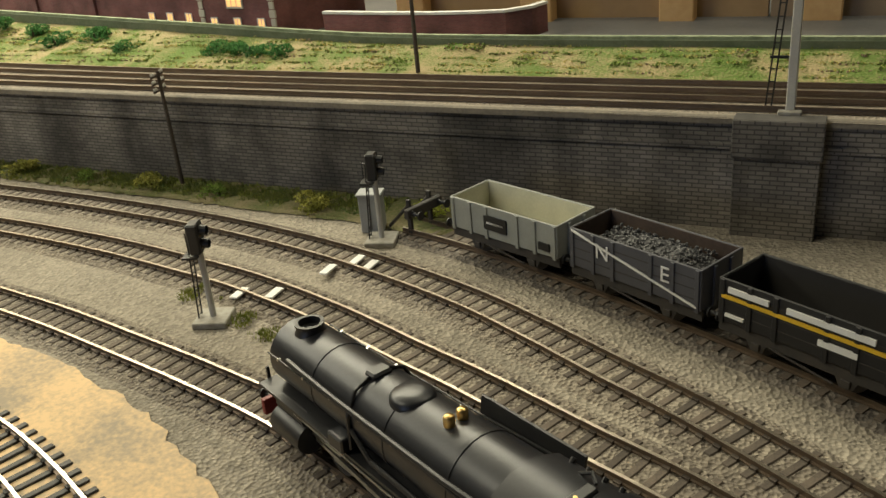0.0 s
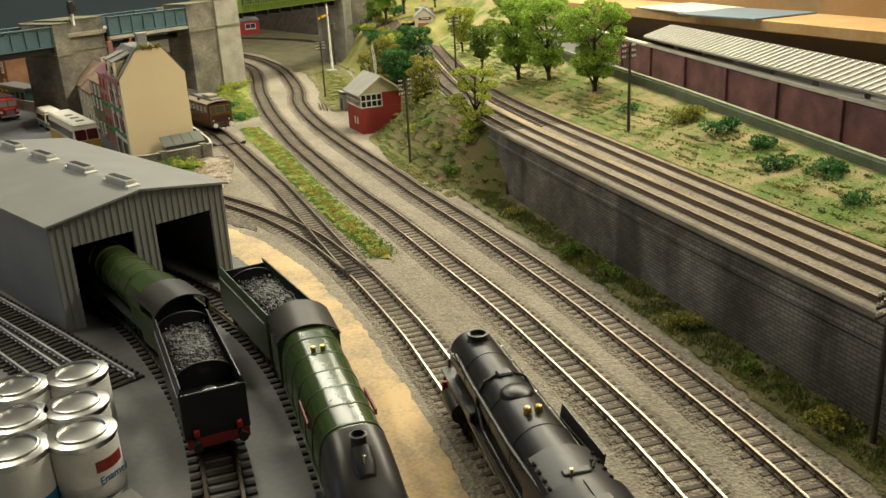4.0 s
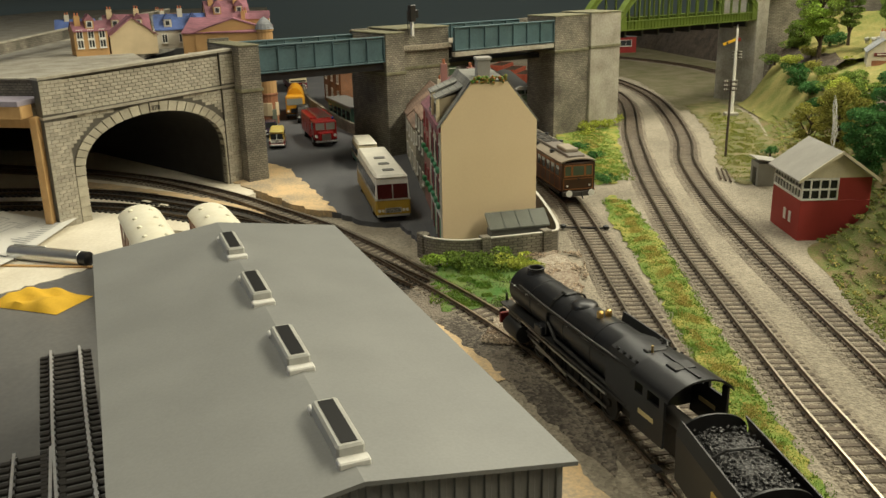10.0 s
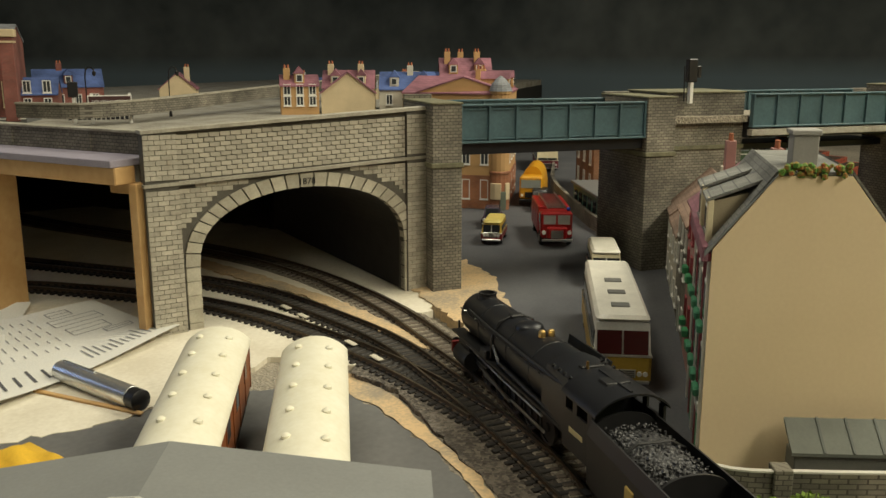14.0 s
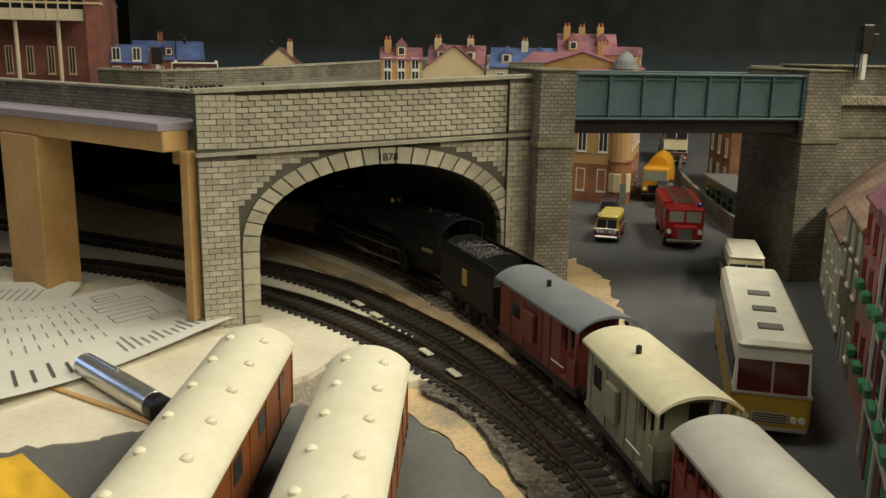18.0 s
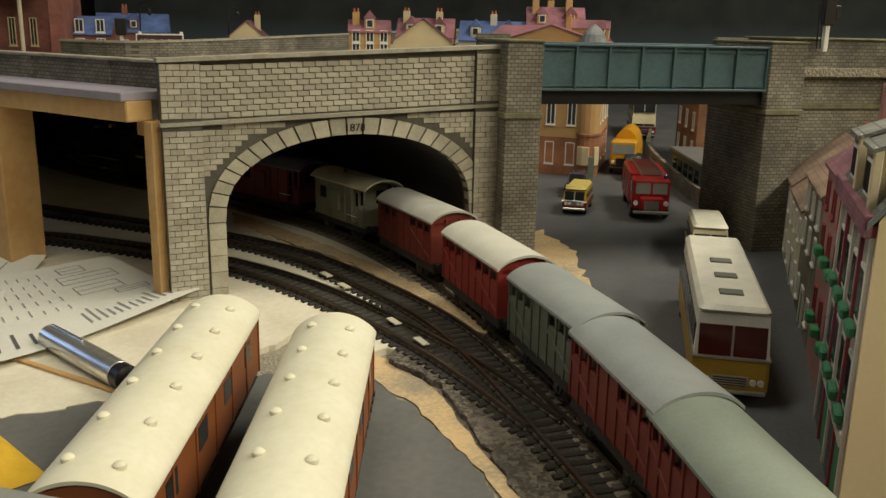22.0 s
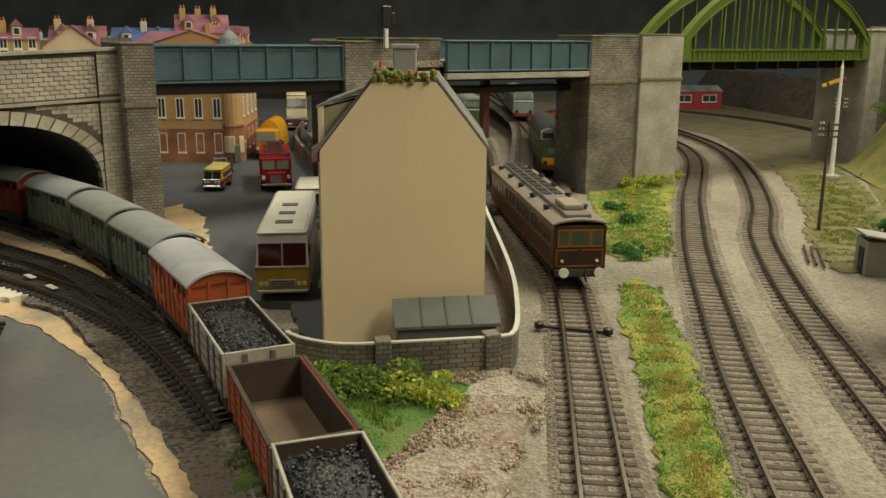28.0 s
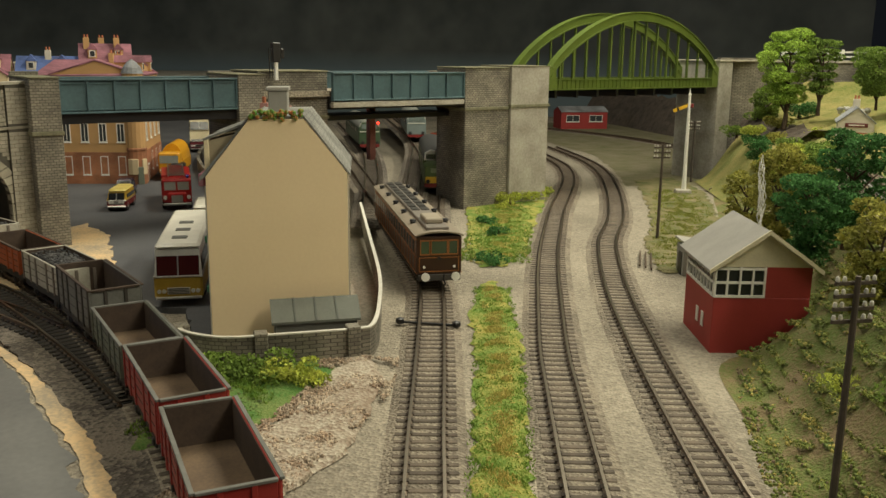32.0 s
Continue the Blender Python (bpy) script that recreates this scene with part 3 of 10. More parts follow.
track(TUNNEL_FAR_LEFT, bed=SHADE_BED, narrow=12.5, pitch=7.2, label="dark-sleepered track on the bare white board", singles=(0, 700), dark=True)
track(UPPER_NEAR, s1=UPPER_NEAR.near(-1790, 645), bed=PACKED, buried=1560, label="upper-level track buried in ballast on the wall", singles=(1500, 2600))
track(UPPER_FAR, s1=UPPER_FAR.near(-1790, 645), bed=PACKED, buried=1560, label="upper-level track before the grass bank", singles=(1500, 2600))
track(SHED_ROAD_L, "track leading into the engine shed", rail=RAIL, singles=(0, 500), dark=True)
track(SHED_ROAD_R, "track leading into the engine shed", rail=RAIL, singles=(0, 500), dark=True)
track(STORE_A, "loose bright-railed track panel laid on the grey board", rail=RAIL_BRIGHT, singles=(0, 900), dark=True, pitch=7.2)
track(STORE_B, "loose bright-railed track panel laid on the grey board", rail=RAIL_BRIGHT, singles=(0, 900), dark=True, pitch=7.2)
track(CROSS_LINE, bed=BALLAST_BED, label="distant double-track line beyond the green bridge")

import collections

# ---- painted and scenic patches of the board ----
def skirted(mesh, depth=40.0):
    """Folds the sheet's outer edge down, so that a raised sheet stays closed."""
    count = collections.Counter(frozenset(e) for f in mesh.f for e in zip(f, f[1:] + f[:1]))
    for f in list(mesh.f):
        for a, b in zip(f, f[1:] + f[:1]):
            if count[frozenset((a, b))] == 1:
                (x0, y0, z0), (x1, y1, z1) = mesh.v[a], mesh.v[b]
                mesh.add([(x1, y1, z1), (x0, y0, z0), (x0, y0, z0 - depth), (x1, y1, z1 - depth)], [(0, 1, 2, 3)])
    return mesh


def patch(name, poly, mat, label, z=0.5, rise=0.0, amp=2.5, seed=1, cat="ground", raised=False, cell=9.0, kind="structure"):
    hump = (lambda x, y: lift(x, y)) if raised else None
    m = sheet(poly, z, rise, amp, seed, cell, hump)
    return structure(name, skirted(m) if raised else m, mat, label, smooth=True, category=cat, kind=kind)


patch("board_grey", [(-240, -60), (-330, 60), (-420, 180), (-560, 205), (-700, 208), (-830, 195), (-960, 172), (-1030, 148), (-1110, 108), (-1166, 72), (-1224, 22), (-1258, -6), (-1290, -40), (-1318, -75), (-1340, -110), (-1345, -150), (-1250, -240), (-1100, -330), (-700, -420), (-300, -300)], BOARD_GREY, "bare baseboard painted flat grey", 0.4, amp=3)
patch("board_white", [(-1200, -258), (-1237, -228), (-1261, -212), (-1348, -192), (-1373, -190), (-1366, -150), (-1380, -128), (-1412, -98), (-1440, -118), (-1470, -150), (-1500, -130), (-1560, -150), (-1700, -330), (-1750, -700), (-1500, -900), (-1150, -800), (-1100, -420)], BOARD_WHITE, "bare off-white baseboard by the tunnel", 0.8, amp=3, raised=True, cell=40)
patch("sand_strip", [(-60, 90), (-160, 140), (-255, 192), (-330, 214), (-420, 228), (-560, 236), (-700, 234), (-830, 222), (-935, 195), (-990, 170), (-960, 150), (-860, 178), (-740, 200), (-600, 206), (-480, 200), (-400, 178), (-330, 140), (-250, 70), (-150, 20)], SAND, "pale sandy plaster edge beside the main line", 0.7, 0.5, 1.6, 3)
patch("sand_edge", [(-1060, 140), (-1120, 105), (-1166, 75), (-1199, 46), (-1224, 24), (-1254, 0), (-1284, -30), (-1306, -58), (-1330, -92), (-1345, -125), (-1352, -165), (-1368, -168), (-1372, -130), (-1352, -92), (-1322, -60), (-1300, -38), (-1280, -14), (-1255, 8), (-1235, 28), (-1205, 54), (-1180, 76), (-1125, 114), (-1065, 148)], SAND, "broken sandy plaster edge along the ballast", 0.75, 0.0, 1.3, 4)
patch("cinder_strip", [(-960, 196), (-1030, 160), (-1090, 132), (-1150, 96), (-1205, 54), (-1258, 6), (-1300, -36), (-1352, -90), (-1366, -128), (-1385, -135), (-1400, -118), (-1416, -92), (-1425, -55), (-1345, 20), (-1290, 60), (-1220, 110), (-1150, 165), (-1060, 215)], CINDER, "dark ash ballast along the curve", 0.6, 0.8, 2, 5, raised=True)
patch("road", [(-1312, 104), (-1342, 66), (-1392, 42), (-1395, 10), (-1440, -40), (-1490, -95), (-1530, -128), (-1660, -230), (-1800, -330), (-2100, -420), (-2700, -520), (-2700, -250), (-2100, -140), (-1900, -70), (-1760, 5), (-1600, 45), (-1480, 75), (-1400, 104), (-1330, 116)], ROAD, "dark grey tarmac street", 1.2, 0, 2, 6, "road", True, 40)
patch("pavement", [(-1350, 86), (-1480, 72), (-1600, 42), (-1760, 2), (-1900, -72), (-2100, -142), (-2100, -120), (-1900, -50), (-1760, 22), (-1600, 60), (-1480, 90), (-1350, 102)], BOARD_GREY, "narrow grey pavement along the terrace", 3.0, 0, 0.5, 7, "pavement", True, 40)
patch("sand_between", [(-1575, -415), (-1545, -330), (-1522, -270), (-1502, -220), (-1472, -165), (-1440, -115), (-1418, -97), (-1432, -128), (-1462, -176), (-1496, -240), (-1515, -300), (-1548, -392)], SAND, "sandy plaster between the tunnel tracks", 2.4, 0.3, 2, 15, raised=True)
for x, y, h in ((-1462, -236, 60), (-1448, -212, 62), (-1408, -150, 58), (-1389, -121, 56)):
    chk = part("check_board", Mesh().box(-6, 6, -2.2, 2.2, 2.6, 3.6, 0.3), plain("bare_card", (0.62, 0.57, 0.46), 0.7))
    tagged(chk, "pale bare strip between the crossing rails", "board", "bare boards in the crossing")
    chk.matrix_basis = mpose(x, y, lift(x, y) + 0.4, 0, 0, h)
patch("sandy_verge", [(-1653, -163), (-1604, -116), (-1427, -24), (-1430, -47), (-1485, -106), (-1566, -186)], SAND, "sandy patch at the foot of the abutment", 2.2, 0.6, 3, 8, raised=True)
patch("grass_strip", [(-812, 291), (-880, 276), (-1000, 266), (-1150, 262), (-1300, 256), (-1420, 246), (-1500, 250), (-1515, 262), (-1480, 272), (-1360, 284), (-1200, 286), (-1000, 292), (-880, 298)], GRASS, "strip of green static grass between tracks", 0.8, 2.0, 3, 9, "grass")
patch("grass_island", [(-1560, 250), (-1620, 236), (-1750, 228), (-1900, 215), (-2010, 214), (-2080, 300), (-2060, 330), (-1900, 314), (-1760, 300), (-1640, 288), (-1570, 272)], GRASS, "grassy island between the running lines and the siding", 0.8, 2.4, 4, 10, "grass")
LAWN = material("deep_green_turf", (0.05, 0.14, 0.02), (0.14, 0.19, 0.05), 0.95, grain=1.8, patch=18, bump=1.0, depth=1.4, soft=0.3)
patch("garden_grass", [(-1170, 100), (-1215, 84), (-1275, 88), (-1305, 105), (-1318, 165), (-1280, 172), (-1225, 160), (-1180, 135)], LAWN, "rough grass before the garden wall", 0.8, 2.0, 4, 11, "grass")
patch("gravel_heap", [(-1120, 125), (-1170, 140), (-1230, 165), (-1310, 172), (-1320, 188), (-1270, 205), (-1180, 200), (-1110, 170)], material("brown_gravel", (0.4, 0.355, 0.285), (0.23, 0.175, 0.13), 0.95, grain=2.0, patch=60, soft=0.35, bump=1.0, depth=1.2, voronoi=True), "bank of loose brown gravel", 0.7, 4.0, 1.6, 12)
VERGE = material("verge_turf", (0.09, 0.105, 0.028), (0.2, 0.165, 0.085), 0.95, grain=1.8, patch=22, bump=1.0, depth=1.4, soft=0.3)
patch("wall_foot_grass", [(-200, 392), (-280, 402), (-400, 408), (-520, 412), (-640, 420), (-760, 422), (-860, 414), (-960, 412), (-1060, 414), (-1065, 470), (-900, 457), (-640, 450), (-450, 446), (-300, 446), (-210, 446)], VERGE, "overgrown grass verge at the foot of the retaining wall", 0.8, 3.0, 2, 13, "grass")
patch("line_side_grass", [(-1560, 405), (-1680, 410), (-1780, 432), (-1950, 450), (-2150, 460), (-2200, 520), (-2050, 545), (-1850, 520), (-1650, 480), (-1570, 450)], VERGE, "grassy ground beside the running line", 0.8, 2.0, 4, 14, "grass")


# ---- hillside from the running line up to the upper level and beyond ----
def hillside():
    low = Route([(-945, 452), (-1000, 412), (-1090, 402), (-1170, 398), (-1250, 400), (-1330, 408), (-1375, 470), (-1440, 492), (-1520, 474), (-1650, 470), (-1850, 520), (-2080, 570), (-2300, 700)])
    top = Route([(-1000, 474), (-1060, 482), (-1120, 484), (-1200, 490), (-1280, 504), (-1360, 522), (-1440, 540), (-1520, 560), (-1650, 590), (-1850, 644), (-2080, 694), (-2300, 749)])
    rings, n = [], 110
    for k in range(n + 1):
        a, b, row = low.at(low.length * k / n), top.at(top.length * k / n), []
        for j in range(15):
            u = j / 14
            p = a.lerp(b, u)
            w = noise.noise(Vector((p.x / 35, p.y / 35, 3.0))) * 6 * math.sin(math.pi * u) + noise.noise(Vector((p.x / 9, p.y / 9, 3.0))) * 1.6 * math.sin(math.pi * u)
            row.append(Vector((p.x, p.y, 0.3 + (UPPER_Z + 0.2) * (u * u * (3 - 2 * u)) + w)))
        rings.append(row)
    return Mesh().loft(rings, closed=False)


structure("hillside", hillside(), material("bank_turf", (0.1, 0.135, 0.026), (0.19, 0.135, 0.07), 0.95, grain=1.8, patch=34, bump=1.0, depth=1.5, soft=0.3), "rough grassy bank of green and brown turf", True, "hill")


def far_hill():
    """The grassy slope behind the upper tracks, rising to a boundary wall and a hill."""
    line = [(-2900, 800), (-2500, 790), (-2100, 715), (-1700, 648), (-1400, 590), (-1200, 556), (-1000, 541), (-700, 526), (-300, 513), (100, 511), (650, 511)]
    near = Route(line)
    rings, n = [], 110
    for k in range(n + 1):
        p, h = near.at(near.length * k / n), radians(near.heading(near.length * k / n) + 90)
        rise = 12 + 18 * min(1.0, max(0.0, (-350 - p.x) / 800)) + 85 * min(1.0, max(0.0, (-1500 - p.x) / 700))
        run = 55 + 55 * min(1.0, max(0.0, (-250 - p.x) / 650)) + 50 * min(1.0, max(0.0, (-1500 - p.x) / 700))
        row = []
        for j in range(13):
            u = j / 12
            q = p + Vector((math.cos(h), math.sin(h), 0)) * run * u
            w = 5 * noise.noise(Vector((q.x / 40, q.y / 40, 8.0))) * math.sin(math.pi * min(1, u * 1.0))
            row.append(Vector((q.x, q.y, UPPER_Z + 0.8 + rise * (u**1.1) + w)))
        rings.append(row)
    return Mesh().loft(rings, closed=False)


structure("grass_bank", far_hill(), material("bank_grass", (0.105, 0.165, 0.026), (0.33, 0.26, 0.13), 0.95, grain=1.8, patch=30, bump=1.0, depth=1.5, soft=0.25, mix=0.48), "green and straw grass bank above the upper tracks", True, "hill")


def blades(name, spots, count, mat, label, seed, tall=(2.0, 4.0), z=1.5, ground=None):
    """Static-grass fibres scattered over plan rectangles (x0, x1, y0, y1)."""
    rnd, m = random.Random(seed), Mesh()
    area = [abs((b - a) * (d - c)) for a, b, c, d in spots]
    for (a, b, c, d), part_area in zip(spots, area):
        for _ in range(int(count * part_area / sum(area))):
            x, y, h, r = rnd.uniform(a, b), rnd.uniform(c, d), rnd.uniform(*tall), rnd.uniform(0, 6.28)
            if noise.noise(Vector((x / 18, y / 18, seed))) < -0.15:
                continue
            g = ground(x, y) if ground else z
            dx, dy, lx, ly = math.cos(r) * 0.35, math.sin(r) * 0.35, rnd.uniform(-1.2, 1.2), rnd.uniform(-1.2, 1.2)
            m.add([(x - dx, y - dy, g), (x + dx, y + dy, g), (x + lx, y + ly, g + h)], [(0, 1, 2)])
    return tagged(part(name, m, mat), label, "grass", "", "stuff")


BLADE = material("grass_fibres", (0.12, 0.25, 0.03), (0.22, 0.31, 0.05), 0.9, grain=3, patch=14, bump=0)
BLADE_DRY = material("straw_fibres", (0.62, 0.5, 0.17), (0.44, 0.37, 0.11), 0.9, grain=3, patch=14, bump=0)
BLADE_DIM = material("dull_fibres", (0.11, 0.15, 0.03), (0.18, 0.19, 0.05), 0.9, grain=3, patch=14, bump=0)
BLADE_MOSS = material("moss_fibres", (0.3, 0.31, 0.06), (0.16, 0.2, 0.035), 0.9, grain=3, patch=14, bump=0)


def tufts(name, line, half, count, mat, label, seed, tall, ground, gate=0.0, size=1.0):
    """Fibres in clumps along a plan line, thinner away from it."""
    rnd, m, r = random.Random(seed), Mesh(), Route(line)
    for _ in range(count):
        s, o = rnd.uniform(0, r.length), rnd.gauss(0, half * 0.5)
        if abs(o) > half:
            continue
        p, h = r.at(s), radians(r.heading(s) + 90)
        x, y = p.x + math.cos(h) * o, p.y + math.sin(h) * o
        if noise.noise(Vector((x / 16, y / 16, seed))) < gate:
            continue
        for k in range(4):
            bx, by, a, t = x + rnd.uniform(-1.2, 1.2), y + rnd.uniform(-1.2, 1.2), rnd.uniform(0, 6.28), rnd.uniform(*tall)
            g = ground(bx, by)
            dx, dy = math.cos(a) * 0.4 * size, math.sin(a) * 0.4 * size
            m.add([(bx - dx, by - dy, g), (bx + dx, by + dy, g), (bx + rnd.uniform(-1.4, 1.4), by + rnd.uniform(-1.4, 1.4), g + t)], [(0, 1, 2)])
    return tagged(part(name, m, mat), label, "grass", "", "stuff")


flat = lambda x, y: 1.2
strip = [(-830, 288), (-1000, 279), (-1150, 274), (-1300, 270), (-1490, 260)]
isle = [(-1580, 260), (-1700, 262), (-1850, 266), (-2020, 272)]
verge = [(-260, 426), (-450, 430), (-640, 434), (-850, 436), (-1040, 434)]
tufts("static_grass", strip, 16, 9000, BLADE, "short green static-grass fibres", 21, (0.8, 2.0), flat, -0.5)
tufts("straw_tufts", strip, 8, 6500, BLADE_DRY, "straw-yellow grass tufts along the strip", 22, (1.2, 2.6), flat, 0.0)
tufts("island_grass", isle, 34, 8000, BLADE, "short green static-grass fibres", 24, (1.5, 3.0), flat, -0.4)
tufts("island_straw", isle, 22, 6000, BLADE_DRY, "straw-yellow grass tufts on the island", 25, (1.6, 3.2), flat, 0.12)
tufts("verge_grass", verge, 15, 6000, BLADE_DIM, "long rough grass along the wall", 23, (2, 4.6), flat, -0.3, 1.2)
tufts("verge_moss", verge, 18, 7000, BLADE_MOSS, "olive weeds along the wall foot", 26, (1.5, 4), flat, 0.0, 1.3)
tufts("garden_tufts", [(-1180, 118), (-1240, 118), (-1300, 130)], 30, 4500, BLADE, "short green grass before the garden wall", 27, (1.5, 3.2), flat, 0.0)
tufts("trackside_tufts", [(-230, 262), (-280, 282), (-330, 298)], 10, 700, BLADE_MOSS, "thin weeds by the signal", 28, (1.5, 3), flat, 0.1)
tufts("lineside_tufts", [(-1580, 440), (-1700, 448), (-1850, 480), (-2050, 500)], 34, 6000, BLADE_MOSS, "olive grass beside the running line", 29, (1.5, 3.2), flat, -0.1)


def on_mesh(ob):
    """Heights over a built sheet, read from a coarse grid of its corners."""
    grid = {}
    for v in ob.data.vertices:
        grid.setdefault((int(v.co.x * 100), int(v.co.y * 100)), v.co.z * 1000)
    return lambda x, y: next((grid[k] for k in ((int(x / 10), int(y / 10)), (int(x / 10) + 1, int(y / 10)), (int(x / 10) - 1, int(y / 10)), (int(x / 10), int(y / 10) + 1), (int(x / 10), int(y / 10) - 1)) if k in grid), -20.0)


hill_z, bank_z = on_mesh(bpy.data.objects["hillside"]), on_mesh(bpy.data.objects["grass_bank"])
tufts("hill_grass", [(-1030, 440), (-1180, 440), (-1330, 470), (-1450, 515), (-1700, 540), (-2000, 610)], 48, 30000, BLADE_DIM, "rough green turf on the bank", 31, (0.5, 1.4), hill_z, -0.25, 1.0)
tufts("hill_straw", [(-1030, 440), (-1180, 440), (-1330, 470), (-1450, 515), (-1700, 540)], 48, 12000, BLADE_MOSS, "olive and straw turf on the bank", 32, (0.5, 1.4), hill_z, 0.0, 1.0)
tufts("bank_green", [(200, 540), (-300, 542), (-700, 568), (-1000, 588), (-1300, 616), (-1700, 700)], 40, 20000, BLADE, "green turf on the upper bank", 33, (0.6, 1.6), bank_z, -0.02, 0.9)
tufts("bank_straw", [(200, 540), (-300, 542), (-700, 568), (-1000, 588), (-1300, 616)], 40, 12000, BLADE_DRY, "straw turf on the upper bank", 34, (0.6, 1.6), bank_z, 0.1, 0.9)

def foam(name, line, half, count, mat, label, seed, size, ground, gate=0.0, cell=26.0):
    """Crumbs of ground foam in drifts along a plan line."""
    rnd, m, r = random.Random(seed), Mesh(), Route(line)
    for _ in range(count):
        s, o = rnd.uniform(0, r.length), rnd.uniform(-half, half)
        p, h = r.at(s), radians(r.heading(s) + 90)
        x, y = p.x + math.cos(h) * o, p.y + math.sin(h) * o
        if noise.noise(Vector((x / cell, y / cell, seed))) + 0.35 * noise.noise(Vector((x / 7, y / 7, seed))) < gate:
            continue
        q, g = rnd.uniform(*size), ground(x, y)
        a = rnd.uniform(0, 6.28)
        ring = [(x + q * rnd.uniform(0.7, 1.2) * math.cos(a + 1.257 * k), y + q * rnd.uniform(0.7, 1.2) * math.sin(a + 1.257 * k)) for k in range(5)]
        m.add([(u, v, g - 0.4) for u, v in ring] + [(x + (u - x) * 0.7, y + (v - y) * 0.7, g + q * rnd.uniform(0.4, 0.8)) for u, v in ring] + [(x, y, g + q * rnd.uniform(0.8, 1.1))],
              [(k, (k + 1) % 5, 5 + (k + 1) % 5, 5 + k) for k in range(5)] + [(5 + k, 5 + (k + 1) % 5, 10) for k in range(5)])
    return tagged(part(name, m, mat), label, "grass", "", "stuff")


FOAM = material("foam_green", (0.115, 0.16, 0.035), (0.18, 0.2, 0.05), 0.95, grain=2, patch=20, bump=0.5, random=0.4, island=True)
FOAM_DARK = material("foam_dark", (0.07, 0.11, 0.028), (0.11, 0.145, 0.04), 0.95, grain=2, patch=20, bump=0.5, random=0.4, island=True)
FOAM_GOLD = material("foam_gold", (0.42, 0.345, 0.1), (0.29, 0.255, 0.07), 0.95, grain=2, patch=20, bump=0.5, random=0.35, island=True)
FOAM_EARTH = material("foam_earth", (0.25, 0.185, 0.12), (0.16, 0.115, 0.075), 0.95, grain=2, patch=20, bump=0.5, random=0.4, island=True)
slope = [(-960, 432), (-1060, 440), (-1180, 440), (-1330, 466), (-1450, 515), (-1700, 545), (-2000, 615)]
foam("slope_turf", slope, 48, 26000, FOAM, "clumped green ground foam on the bank", 51, (0.6, 1.3), hill_z, -0.05)
foam("slope_scrub", slope, 48, 7000, FOAM_DARK, "dark mossy scatter on the bank", 52, (0.6, 1.3), hill_z, 0.08)
foam("slope_straw", slope, 48, 18000, FOAM_GOLD, "straw-yellow scatter on the bank", 53, (0.5, 1.1), hill_z, 0.02)
foam("slope_earth", slope, 48, 14000, FOAM_EARTH, "brown earth crumbs on the bank", 54, (0.5, 1.0), hill_z, 0.05)
ridge = [(300, 535), (-300, 540), (-700, 566), (-1000, 586), (-1300, 616), (-1700, 700)]
foam("ridge_turf", ridge, 34, 16000, FOAM, "clumped green ground foam above the tracks", 55, (0.6, 1.4), bank_z, -0.02)
foam("ridge_straw", ridge, 34, 9000, FOAM_GOLD, "straw scatter above the tracks", 56, (0.5, 1.2), bank_z, 0.05)
foam("ridge_earth", ridge, 34, 12000, FOAM_EARTH, "brown scree above the tracks", 57, (0.5, 1.1), bank_z, 0.05)
foam("verge_turf", verge, 14, 5000, FOAM_DARK, "mossy scatter at the wall foot", 58, (0.8, 2.2), flat, -0.05)
foam("verge_olive", verge, 16, 4000, FOAM, "olive scatter at the wall foot", 59, (0.7, 1.8), flat, 0.0)
foam("island_turf", isle, 34, 3000, FOAM, "green scatter on the island", 60, (0.8, 1.9), flat, 0.0)
foam("island_gold", isle, 30, 2600, FOAM_GOLD, "straw scatter on the island", 61, (0.8, 1.9), flat, 0.1)
foam("strip_gold", strip, 8, 2200, FOAM_GOLD, "straw scatter along the grass strip", 62, (0.6, 1.5), flat, 0.08)
foam("garden_moss", [(-1180, 118), (-1240, 118), (-1300, 130)], 26, 1500, FOAM_DARK, "moss scatter before the garden wall", 63, (0.7, 1.7), flat, 0.0)
foam("gravel_crumbs", [(-1110, 150), (-1180, 168), (-1250, 186), (-1310, 184)], 24, 5000, material("loose_stone", (0.42, 0.36, 0.28), (0.28, 0.2, 0.14), 0.95, grain=2, patch=10, bump=0.4, random=0.5, island=True), "loose brown stones on the bank", 64, (0.5, 1.2), lambda x, y: 2.6, -0.1)

